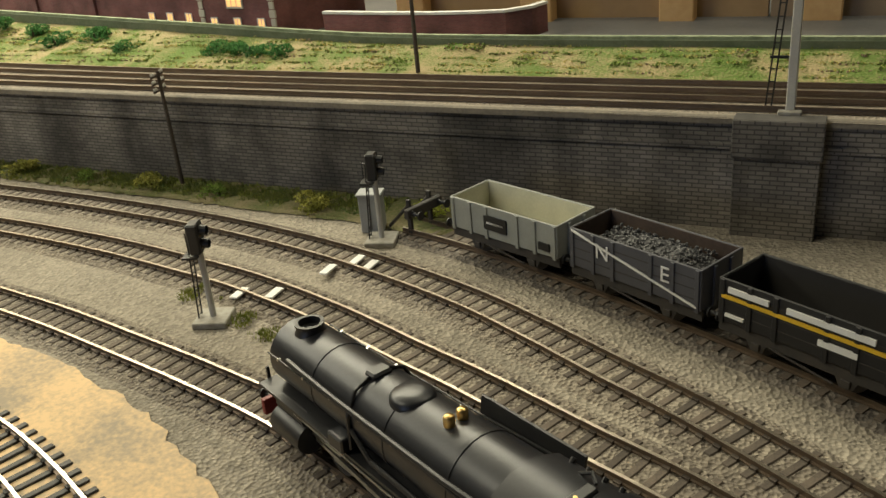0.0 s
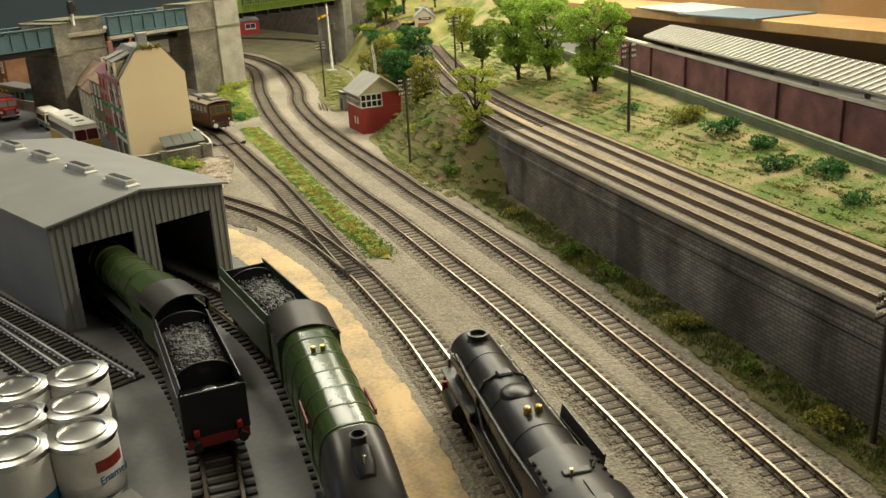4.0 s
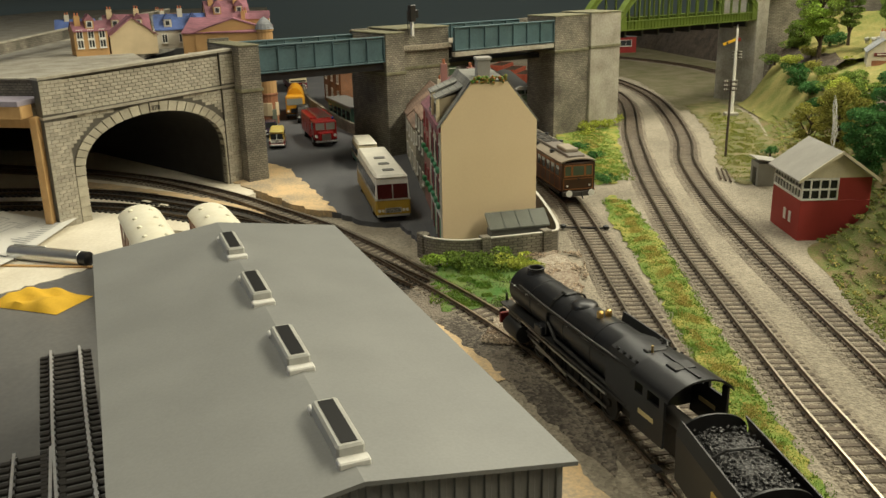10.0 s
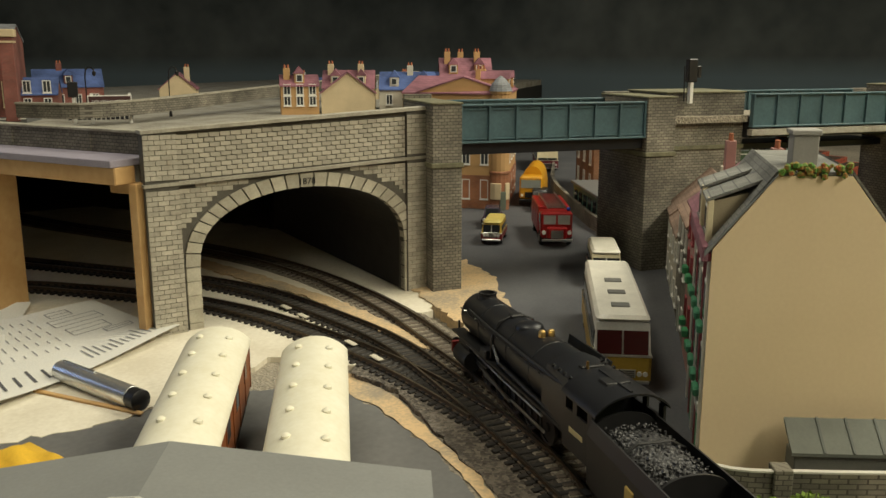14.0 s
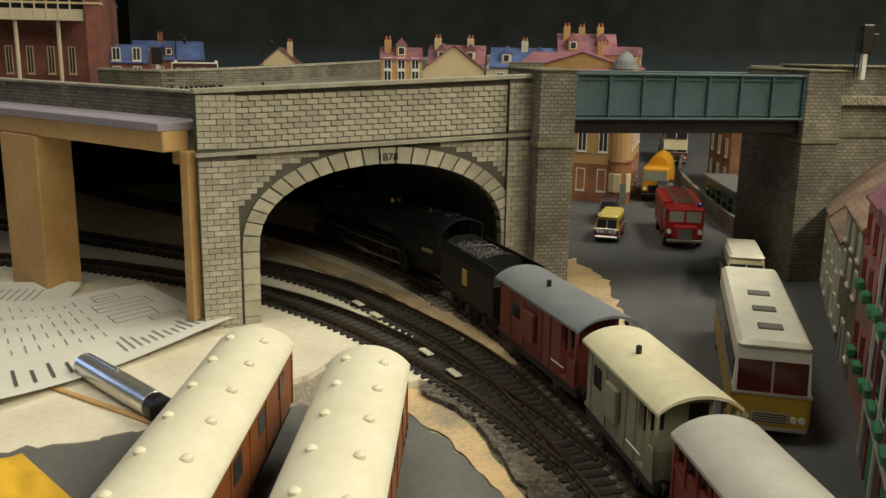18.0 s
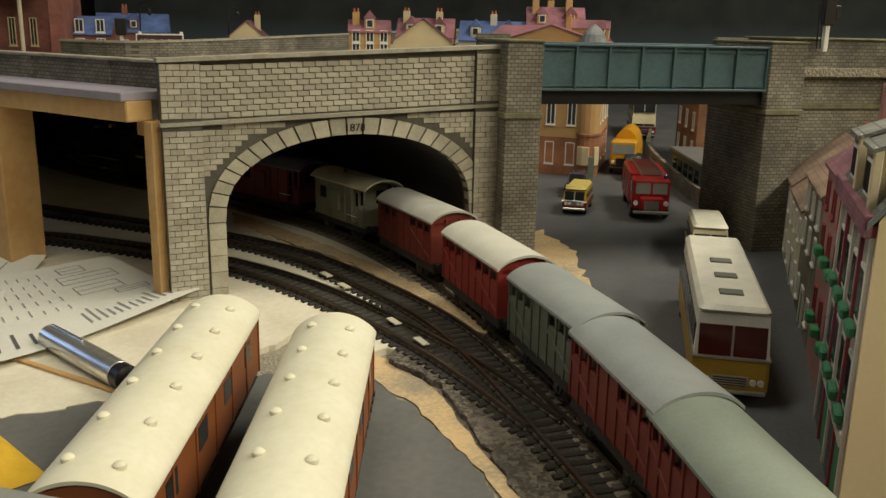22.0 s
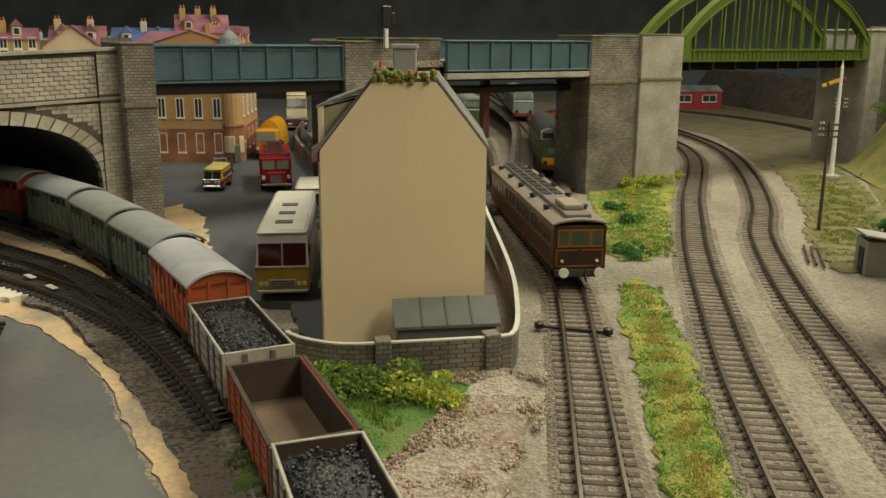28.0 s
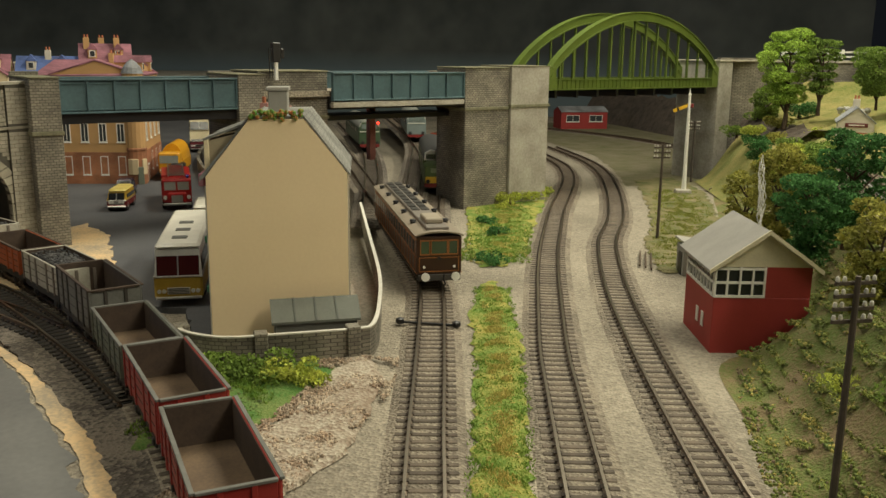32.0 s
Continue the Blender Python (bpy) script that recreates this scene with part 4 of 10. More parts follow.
# ---- engine shed ----
def engine_shed():
    shed = thing("engine_shed", mpose(-782, 36, 0, 0, 0, 115.5), "grey corrugated plastic two-road engine shed", "shed")
    W, Lg, H, R = 140, 302, 81, 91
    # local x across the front, y back into the depth
    for x0, x1 in ((0, 14), (61, 79), (126, W)):
        part("front_pier", Mesh().box(x0, x1, 0, 2, 0, 62), SHED_GREY, shed)
    part("front_gable", Mesh().loft([[(x, y, z) for x, z in ((0, 62), (W, 62), (W, H), (W / 2, R), (0, H))] for y in (0, 2)]), SHED_GREY, shed)
    back = Mesh().loft([[(x, y, z) for x, z in ((0, 0), (W, 0), (W, H), (W / 2, R), (0, H))] for y in (Lg - 2, Lg)])
    part("back_wall", back, SHED_GREY, shed)
    for x in (0, W - 2):
        part("side_wall", Mesh().box(x, x + 2, 2, Lg - 2, 0, H), SHED_GREY, shed)
    def ribs(xs, z0, top):
        for x in xs:
            ob = part("corrugation", Mesh().box(x - 1.3, x + 1.3, -0.9, 0.1, z0, top(x) - 1, 0.3), SHED_GREY, shed)
    roofline = lambda x: H + (R - H) * (1 - abs(x - W / 2) / (W / 2))
    ribs([1.5 + 5.2 * k for k in range(3)], 0, roofline)
    ribs([62.5 + 5.0 * k for k in range(4)], 0, roofline)
    ribs([128 + 5.2 * k for k in range(3)], 0, roofline)
    ribs([17 + 5.2 * k for k in range(9)], 62, roofline)
    ribs([81 + 5.2 * k for k in range(9)], 62, roofline)
    for k, (a, b) in enumerate((((-3, H - 0.4), (W / 2, R + 0.5)), ((W + 3, H - 0.4), (W / 2, R + 0.5)))):
        roof = Mesh().loft([[(a[0], -5, a[1]), (b[0], -5, b[1]), (b[0], -5, b[1] + 1.6), (a[0], -5, a[1] + 1.6)], [(a[0], Lg + 3, a[1]), (b[0], Lg + 3, b[1]), (b[0], Lg + 3, b[1] + 1.6), (a[0], Lg + 3, a[1] + 1.6)]])
        part("roof_sheet", roof, SHED_GREY, shed)
    for y in (26, 98, 174, 248):
        v = Mesh().box(W / 2 - 4.6, W / 2 + 4.6, y - 17, y + 17, R, R + 7, 0.8)
        vent = part("roof_ventilator", v, plain("pale_vent", (0.5, 0.5, 0.47), 0.35), shed, "pale ridge ventilator")
        part("grille", Mesh().box(W / 2 - 2.7, W / 2 + 2.7, y - 15, y + 15, R + 6.5, R + 7.3), BLACK, vent)
        for e in (-19, 19):
            part("end_cap", Mesh().box(W / 2 - 5.2, W / 2 + 5.2, y + e - 2.4, y + e + 2.4, R, R + 3.6, 0.5), WHITE, vent)


engine_shed()


# ---- tunnel portal of stone card ----
def portal():
    p = thing("tunnel_portal", mpose(-1378, -290, 0, 0, 0, math.degrees(math.atan2(135, -188))), "grey dressed-stone card tunnel portal with pale arch ring", "tunnel")
    W, top0, top1, band0, band1 = 232, 148, 158, 111, 119
    # local x along the face; y is negative before it
    cx, spring, rx, ry, jl, jr = 118, 50, 82, 52, 36, 204
    arch = []
    for k in range(33):
        a = math.pi * (1 - k / 32)
        arch.append((cx + 84 * math.cos(a), spring + ry * math.sin(a) ** 0.8))
    inner = [(jl, -2), *arch, (jr, -2)]
    for y0, y1 in ((0, -8),):
        wall = Mesh()
        # spandrel: strips from the arch up to the band
        tops = lambda x: band0 + (band1 - band0) * x / W
        pts = arch
        for (x0, z0), (x1, z1) in zip(pts, pts[1:]):
            wall.loft([[(x0, 0, z0), (x1, 0, z1), (x1, 0, tops(x1)), (x0, 0, tops(x0))], [(x0, 8, z0), (x1, 8, z1), (x1, 8, tops(x1)), (x0, 8, tops(x0))]])
        wall.loft([[(0, 0, -2), (pts[0][0], 0, -2), (pts[0][0], 0, tops(34)), (0, 0, tops(0))], [(0, 8, -2), (pts[0][0], 8, -2), (pts[0][0], 8, tops(34)), (0, 8, tops(0))]])
        wall.loft([[(pts[-1][0], 0, -2), (W, 0, -2), (W, 0, tops(W)), (pts[-1][0], 0, tops(204))], [(pts[-1][0], 8, -2), (W, 8, -2), (W, 8, tops(W)), (pts[-1][0], 8, tops(204))]])
    part("spandrel_wall", wall, JOINT, p)
    para = Mesh().loft([[(0, 0, band0), (W, 0, band1), (W, 0, top1), (0, 0, top0)], [(0, 8, band0), (W, 8, band1), (W, 8, top1), (0, 8, top0)]])
    part("parapet", para, JOINT, p)
    for x0, x1 in ((-1, 22), (204, 231)):
        part("pilaster", Mesh().box(x0, x1, -3, 8, -2, band0 + 4 + (8 if x0 > 50 else 0)), JOINT, p)
        t0 = top0 + (top1 - top0) * x0 / W
        part("pilaster_top", Mesh().box(x0, x1, -3, 8, band0 + 4 + (8 if x0 > 50 else 0), t0 + 1), JOINT, p)
    for z0, z1, d, h, nm in ((band0, band1, 4.5, 2.2, "band"), (top0, top1, 4.5, 2.4, "coping")):
        part(nm, Mesh().loft([[(-2, -d, z0 - h / 2), (-2, 9, z0 - h / 2), (-2, 9, z0 + h / 2), (-2, -d, z0 + h / 2)], [(W + 1, -d, z1 - h / 2), (W + 1, 9, z1 - h / 2), (W + 1, 9, z1 + h / 2), (W + 1, -d, z1 + h / 2)]]), COPING, p)
    # voussoirs
    n = 25
    for k in range(n):
        a0, a1 = math.pi * (1 - (k + 0.06) / n), math.pi * (1 - (k + 0.94) / n)
        q = []
        for r in (0, 10.5):
            for a in ((a0, a1) if r == 0 else (a1, a0)):
                q.append((cx + (84 + r) * math.cos(a), spring + ry * math.sin(a) ** 0.8 + r * math.sin(a)))
        part("voussoir", Mesh().loft([[(x, -1.6, z) for x, z in q], [(x, 6, z) for x, z in q]]), VOUSSOIR, p)
    for side in (0, 1):
        x0 = (jl - 12.5) if side == 0 else (jr - 2)
        for z in range(5):
            x = (cx - 84 - 10.5) if side == 0 else (cx + 84)
            part("quoin", Mesh().box(x, x + 10.5, -1.6, 6, z * 10.3 - 1, z * 10.3 + 9, 0.4), VOUSSOIR, p)
    # dressed blocks, each proud of its joints
    shapes = {}
    def block(x0, x1, z, y, slope, rest=None):
        if x1 - x0 < 2:
            return
        lift_ = slope * (x0 + x1) / 2
        if rest is not None:
            rest.box(x0 + 0.22, x1 - 0.22, y - 0.7, y + 0.4, z + lift_ + 0.2, z + lift_ + 3.3)
            return
        key = round(x1 - x0, 1)
        if key not in shapes:
            shapes[key] = Mesh().box(0.22, key - 0.22, -0.7, 0.4, 0.2, 3.3, 0.22).data("stone_block")
        part("stone_block", shapes[key], BLOCK_STONE, p, m=mpose(x0, y, z + lift_))
    def course(x0, x1, z, y, k, slope, keep=None, rest=None):
        cuts = [x0] + [x0 + 3.9 * (k % 2) + 7.8 * i for i in range(0 if k % 2 else 1, 40) if x0 + 1.5 < x0 + 3.9 * (k % 2) + 7.8 * i < x1 - 1.5] + [x1]
        for a, b in zip(cuts, cuts[1:]):
            if keep is None or keep(a, b, z):
                block(a, b, z, y, slope, rest)
    rest = Mesh()
    tilt, rise_ = (top1 - top0) / W, (band1 - band0) / W
    def outside(a, b, z):
        if z + 3.5 > band0 + rise_ * a - 1:
            return False
        for x in (a, b):
            for zz in (z, z + 3.5):
                u = (x - cx) / 95.5
                if abs(u) < 1 and zz < spring + (ry + 11) * math.sin(math.acos(u)) ** 0.8 + 0.5:
                    return False
        return True
    for k in range(33):
        course(22.2, 204, -1 + 3.5 * k, 0, k, 0, outside, rest)
    for k in range(9):
        course(22.2, 204, band0 + 2 + 3.5 * k, 0, k, rise_)
    for x0, x1 in ((-1, 22), (204, 231)):
        for k in range(45):
            z = -1 + 3.5 * k
            if z + 3.5 < top0 - 1 + tilt * x0 and not (band0 - 5 < z - rise_ * x0 < band0 + 1):
                course(x0, x1, z, -3, k, 0, None, rest)
    tagged(part("stone_block_rest", rest, BLOCK_STONE_REST, p), kind="stuff")
    # keystone date
    cu = bpy.data.curves.new("date", "FONT")
    cu.body, cu.size, cu.extrude, cu.align_x = "1878", 7 * MM, 0.2 * MM, "CENTER"
    cu.materials.append(BLACK)
    d = new("date", cu)
    d.parent, d.matrix_basis = p, mpose(cx, -2.0, 104, 90, 0, 0)
    # the bore behind, lined in near-black
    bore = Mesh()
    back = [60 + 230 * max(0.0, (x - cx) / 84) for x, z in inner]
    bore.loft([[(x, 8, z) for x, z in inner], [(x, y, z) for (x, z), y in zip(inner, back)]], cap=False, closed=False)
    part("bore", bore, plain("near_black_lining", (0.045, 0.042, 0.04), 0.95), p, "near-black tunnel lining")


portal()

# ---- viaduct: pillars, blue girders, parapets along one line ----
VIA = (-1550.0, -145.0, 131.0)


def via_pose(s, z=0.0):
    a = radians(VIA[2])
    return mpose(VIA[0] + math.cos(a) * s, VIA[1] + math.sin(a) * s, z, 0, 0, VIA[2])


def viaduct():
    # local x runs along the viaduct, local y into its depth
    v = thing("viaduct", via_pose(0), "stone and blue girder railway viaduct over the street", "bridge")
    deep = 80
    def pier(x0, x1, z1, mat, face=0, label="", deep=deep):
        b = part("pier", Mesh().box(x0, x1, face, deep, -2, z1, 0.5), mat, v, label)
        part("pier_band", Mesh().box(x0 - 1.2, x1 + 1.2, face - 1.5, deep, z1 - 50, z1 - 46, 0.5), COPING_DIM, b)
        part("pier_cap", Mesh().box(x0 - 0.8, x1 + 0.8, face - 1, deep, z1, z1 + 1.6, 0.4), COPING_DIM, b)
    pier(-6, 19, 161, STONE_DIM, -4, "sooty stone abutment pier")
    pier(188, 216, 163, STONE_DIM, -3, "sooty stone pier")
    pier(216, 297, 166, STONE_DIM, 12, "stained stone pier block")
    pier(476, 545, 170, STONE_DIM, -2, "tall stone pier", 56)
    pier(545, 608, 172, CONCRETE, -6, "pale rendered pier end with flaking plaster", 56)
    def girder(x0, x1, z0, z1):
        for y in (0, deep - 6):
            g = part("girder", Mesh().box(x0, x1, y + 1, y + 3.5, z0, z1), GIRDER, v, "riveted dark blue plate girder")
            part("top_flange", Mesh().box(x0, x1, y - 1.5, y + 5.5, z1, z1 + 1.6, 0.3), GIRDER, g)
            part("bottom_flange", Mesh().box(x0, x1, y - 1.5, y + 5.5, z0 - 1.6, z0, 0.3), GIRDER, g)
            n = int((x1 - x0) / 24)
            for k in range(n + 1):
                x = x0 + 1 + (x1 - x0 - 2) * k / n
                part("stiffener", Mesh().box(x - 0.8, x + 0.8, y - 1.2, y + 1.2, z0, z1), GIRDER, g)
        part("deck", Mesh().box(x0, x1, 4, deep - 7, z0 - 11, z0 + 8), BLACK_DULL, v)
    girder(19, 188, 131, 159)
    girder(297, 476, 137, 164)
    part("concrete_lintel", Mesh().box(297, 476, -1, 6, 128, 134, 0.4), CONCRETE, v, "stained concrete lintel")
    part("cross_beam", Mesh().box(297, 476, 30, deep - 8, 112, 118, 0.5), BLACK_DULL, v)
    part("prop", Mesh().box(384, 392, 66, 74, 60, 126), BRICK_RED, v, "dull red brick prop")
    for z in (132.4, 156):
        part("rivet_strip", Mesh().box(19, 188, -0.4, 1.2, z, z + 0.8), GIRDER, v)


viaduct()


# ---- cream gabled house and its terrace ----
def gable_house():
    h = thing("gable_house", mpose(-1313, 90, 0, 0, 0, 109.0), "tall cream gable-ended card house with grey roof", "house")
    # local x across the gable (0..86), local y goes back along the street
    W, He, Ht, Lg = 86, 112, 146, 95
    prof = [(0, -1), (W, -1), (W, He), (W * 0.69, Ht), (W * 0.31, Ht), (0, He)]
    part("gable_wall", Mesh().loft([[(x, y, z) for x, z in prof] for y in (0, 2.2)]), CREAM, h, "plain cream gable wall")
    part("back_gable", Mesh().loft([[(x, y, z) for x, z in prof] for y in (Lg - 2, Lg)]), CREAM, h)
    stonew = coursed("terrace_stone", (0.3, 0.25, 0.18), (0.2, 0.17, 0.12), (0.13, 0.11, 0.09), 5, 2.4)
    part("street_wall", Mesh().box(0, 2, 2.2, Lg - 2, -1, He), plain("pale_plaster", (0.5, 0.45, 0.38), 0.8), h)
    plum, grey_green = plain("plum_paint", (0.3, 0.06, 0.08), 0.6), plain("shop_green", (0.06, 0.25, 0.13), 0.6)
    part("cornice", Mesh().box(-3, 0.2, 2, Lg - 2, He - 6, He - 2, 0.4), plum, h, "plum-red painted cornice")
    part("shop_fascia", Mesh().box(-2, 0.2, 6, Lg - 6, 30, 35, 0.4), WHITE, h)
    for k in range(5):
        part("pilaster", Mesh().box(-1.4, 0.2, 3 + k * 21.5, 6 + k * 21.5, -1, He - 6), plum if k % 2 else WHITE, h)
    for z in (42, 74):
        for k in range(4):
            y = 9 + k * 21.5
            w = part("window", Mesh().box(-0.9, 0.3, y, y + 11, z, z + 20), WHITE, h)
            part("pane", Mesh().box(-1.1, 0, y + 1.4, y + 9.6, z + 1.4, z + 18.6), DARK_GLASS, w)
            part("window_box", Mesh().box(-4, -0.8, y, y + 11, z - 5, z - 0.5, 0.8), grey_green, w, "green window box")
    for k in range(4):
        y = 8 + k * 21.5
        part("shop_front", Mesh().box(-0.8, 0.3, y, y + 14, 2, 29), DARK_GLASS if k % 2 else grey_green, h)
    part("rear_wall", Mesh().box(W - 2, W, 2.2, Lg - 2, -1, He), stonew, h, "rough stone rear wall")
    slate = coursed("grey_slates", (0.22, 0.22, 0.2), (0.16, 0.16, 0.15), (0.1, 0.1, 0.1), 4, 2.2)
    mauve = coursed("mauve_roof", (0.3, 0.13, 0.17), (0.24, 0.1, 0.13), (0.17, 0.08, 0.09), 4, 2.2)
    for a, b in (((-2, He - 2), (W * 0.31, Ht + 1)), ((W + 2, He - 2), (W * 0.69, Ht + 1))):
        part("roof_slope", Mesh().loft([[(a[0], y, a[1]), (b[0], y, b[1]), (b[0], y, b[1] + 1.6), (a[0], y, a[1] + 1.6)] for y in (0.8, Lg + 1)]), slate, h)
    part("roof_top", Mesh().box(W * 0.31, W * 0.69, 0.8, Lg + 1, Ht, Ht + 1.8, 0.4), slate, h)
    part("verge_strip", Mesh().loft([[(-3.5, y, He - 3), (W * 0.29, y, Ht - 1), (W * 0.31, y, Ht + 0.6), (-3.5, y, He - 0.4)] for y in (-1.2, 0.6)]), plain("verge_grey", (0.2, 0.21, 0.22), 0.6), h, "grey painted verge board")
    part("eaves_board", Mesh().box(-4.5, -1.5, 1, Lg - 1, He - 6, He + 1.5, 0.4), mauve, h, "mauve eaves board")
    for y in (14, 54):
        d = part("dormer", Mesh().loft([[(-1, y + o, He - 1), (12, y + o, He - 1), (16, y + o, He + 24), (-1, y + o, He + 20)] for o in (0, 24)]), plain("dormer_stone", (0.36, 0.3, 0.2), 0.8), h)
        part("dormer_corner", Mesh().box(-2.4, 0.6, y - 1.5, y + 2.4, He - 2, He + 22, 0.4), plain("dormer_cream", (0.74, 0.64, 0.42), 0.7), d, "cream corner strip")
        part("dormer_roof", Mesh().loft([[(-3, y - 1.5, He + 20), (-3, y + 25.5, He + 20), (24, y + 25.5, He + 30), (24, y - 1.5, He + 30)], [(-3, y - 1.5, He + 21.5), (-3, y + 25.5, He + 21.5), (24, y + 25.5, He + 31.5), (24, y - 1.5, He + 31.5)]]), slate, d)
        part("dormer_window", Mesh().box(-1.8, -0.6, y + 6, y + 19, He + 4, He + 17), WHITE, d)
        part("dormer_pane", Mesh().box(-2.0, -0.8, y + 7.4, y + 17.6, He + 5.4, He + 15.6), DARK_GLASS, d)
    ch = part("chimney", Mesh().box(W * 0.42, W * 0.56, 24, 38, Ht, Ht + 16, 0.5), plain("chimney_grey", (0.3, 0.29, 0.27), 0.8), h)
    part("chimney_cap", Mesh().box(W * 0.42 - 1, W * 0.56 + 1, 23, 39, Ht + 16, Ht + 18.5, 0.4), plain("chimney_cap", (0.33, 0.32, 0.3), 0.8), ch)
    rnd = random.Random(5)
    fl = Mesh()
    for k in range(70):
        fl.sphere((W * 0.32 + rnd.uniform(0, W * 0.36), rnd.uniform(-1.5, 3), Ht + rnd.uniform(0, 5)), rnd.uniform(1, 1.9), 5, 3)
    part("flower_box", fl, material("flowers", (0.08, 0.2, 0.03), (0.55, 0.05, 0.04), 0.9, grain=1.8, patch=3, bump=0.4, mix=0.2), h, "green trough of red flowers")
    # the street runs askew to the gable
    for ob in h.children_recursive:
        for v in ob.data.vertices:
            v.co.x += 0.158 * v.co.y
    return h


gable_house()


def signal_box():
    b = thing("signal_box", mpose(-1349, 404, 0, 0, 0, 94.0), "red brick signal box with grey roof and white windows", "signal box")
    # local: x along the end wall (0..46), y back along the track
    W, D, H1, H2, R = 61, 66, 37, 57, 79
    part("base_wall", Mesh().box(0, W, 0, D, -2, H1, 0.4), plain("painted_red_brick", (0.33, 0.035, 0.03), 0.6, patch=20), b, "red painted brick base")
    gable = [(0, H2), (W, H2), (W / 2, R)]
    cream = plain("signal_cream", (0.62, 0.56, 0.4), 0.6)
    part("end_panel", Mesh().box(32, W, 0.2, 2, H1, H2), plain("painted_red_end", (0.33, 0.035, 0.03), 0.6), b)
    part("cornice", Mesh().loft([[(x, y, z) for x, z in gable] for y in (0.2, 2)]), cream, b)
    part("gable_back", Mesh().loft([[(x, y, z) for x, z in gable] for y in (D - 2, D)]), cream, b)
    part("back_wall", Mesh().box(0, W, D - 2, D, H1, H2), cream, b)
    part("side_panel", Mesh().box(W - 2, W, 2, D - 2, H1, H2), cream, b)
    part("inside_floor", Mesh().box(1, W - 1, 1, D - 1, H1, H1 + 1), BLACK_DULL, b)
    for y0, y1 in ((2, D - 2),):
        w = part("window", Mesh().box(0.8, 1.4, y0, y1, H1 + 1, H2 - 1), DARK_GLASS, b)
        for z in (H1, H1 + 9, H2 - 2):
            part("glazing_bar", Mesh().box(-0.6, 1.6, y0, y1, z, z + 1.6), WHITE, w)
        for k in range(10):
            y = y0 + (y1 - y0) * k / 9
            part("mullion", Mesh().box(-0.5, 1.5, y - 0.6, y + 0.6, H1, H2), WHITE, w)
    w = part("window", Mesh().box(1, 31, 0.8, 1.4, H1 + 1, H2 - 1), DARK_GLASS, b)
    for z in (H1, H1 + 9, H2 - 2):
        part("glazing_bar", Mesh().box(0, 32, -0.6, 1.6, z, z + 1.5), WHITE, w)
    for x in (0.5, 8, 16, 24, 31.5):
        part("mullion", Mesh().box(x - 0.6, x + 0.6, -0.5, 1.5, H1, H2), WHITE, w)
    roofm = plain("grey_felt_roof", (0.3, 0.29, 0.27), 0.75, patch=15)
    for sgn in (0, 1):
        a = (-5, H2 - 3) if sgn == 0 else (W + 5, H2 - 3)
        part("roof_slope", Mesh().loft([[(a[0], y, a[1]), (W / 2, y, R + 0.5), (W / 2, y, R + 2.2), (a[0], y, a[1] + 1.7)] for y in (-5, D + 4)]), roofm, b)
        part("barge_board", Mesh().loft([[(a[0], y, a[1] - 0.5), (W / 2, y, R - 0.2), (W / 2, y, R + 2.8), (a[0], y, a[1] + 2.4)] for y in (-6, -5)]), cream, b)
    for y in (18, 30):
        part("lower_window", Mesh().box(-0.5, 0.6, y, y + 5, 12, 22), WHITE, b)
    st = part("stair", Mesh().loft([[(W, y, z) for y, z in ((4, 0), (14, 0), (14, 30), (4, 30))], [(W + 34, y, z) for y, z in ((4, 0), (14, 0), (14, 4), (4, 4))]]), STONE_DIM, b, "sloping stone stair")
    return b


signal_box()

# ---- rolling stock; x is forward, rail tops at z = 5 ----
UNDER = material("underframe_black", (0.03, 0.028, 0.026), (0.05, 0.042, 0.035), 0.75, grain=1.5, patch=12, bump=0.1)
ROOF_GREY = plain("roof_grey", (0.34, 0.36, 0.37), 0.45, patch=20)
ROOF_GREEN = plain("roof_green_grey", (0.27, 0.31, 0.27), 0.42, patch=20)
ROOF_WHITE = plain("roof_white", (0.7, 0.68, 0.62), 0.5, patch=20)
ROOF_CREAM = material("roof_cream", (0.72, 0.68, 0.5), (0.6, 0.55, 0.38), 0.55, grain=3, patch=18, bump=0.05)
BAUXITE = plain("bauxite_red", (0.2, 0.032, 0.022), 0.55, patch=18)
BRIGHT_RED = plain("wagon_red", (0.3, 0.03, 0.024), 0.5, patch=18)
ORANGE = plain("orange_brown", (0.42, 0.09, 0.025), 0.55, patch=18)
WAGON_GREY = material("wagon_grey", (0.46, 0.445, 0.38), (0.3, 0.285, 0.235), 0.65, grain=1.5, patch=16, bump=0.1)
DARK_GREY = material("dark_wagon_grey", (0.15, 0.15, 0.14), (0.1, 0.1, 0.09), 0.65, grain=1.5, patch=16, bump=0.1)
OLIVE = material("olive_grey", (0.3, 0.3, 0.22), (0.22, 0.22, 0.16), 0.6, grain=1.5, patch=16, bump=0.1)
GREEN_GREY = material("green_grey", (0.13, 0.15, 0.11), (0.09, 0.1, 0.08), 0.6, grain=1.5, patch=16, bump=0.1)
INSIDE = material("wagon_inside", (0.075, 0.05, 0.036), (0.045, 0.03, 0.023), 0.85, grain=1.5, patch=14, bump=0.2)
FLOOR_IN = material("wagon_floor", (0.15, 0.1, 0.06), (0.09, 0.06, 0.04), 0.85, grain=1.5, patch=20, bump=0.2)
WHEEL_MESH = Mesh().lathe([(1.2, -1.6), (6.4, -1.6), (7.0, -1.2), (7.0, 0.8), (5.6, 0.8), (5.2, 0.2), (2, 0.4), (1.6, 1.4), (0.4, 1.4)], axis="Y", n=18).data("wheel", True)
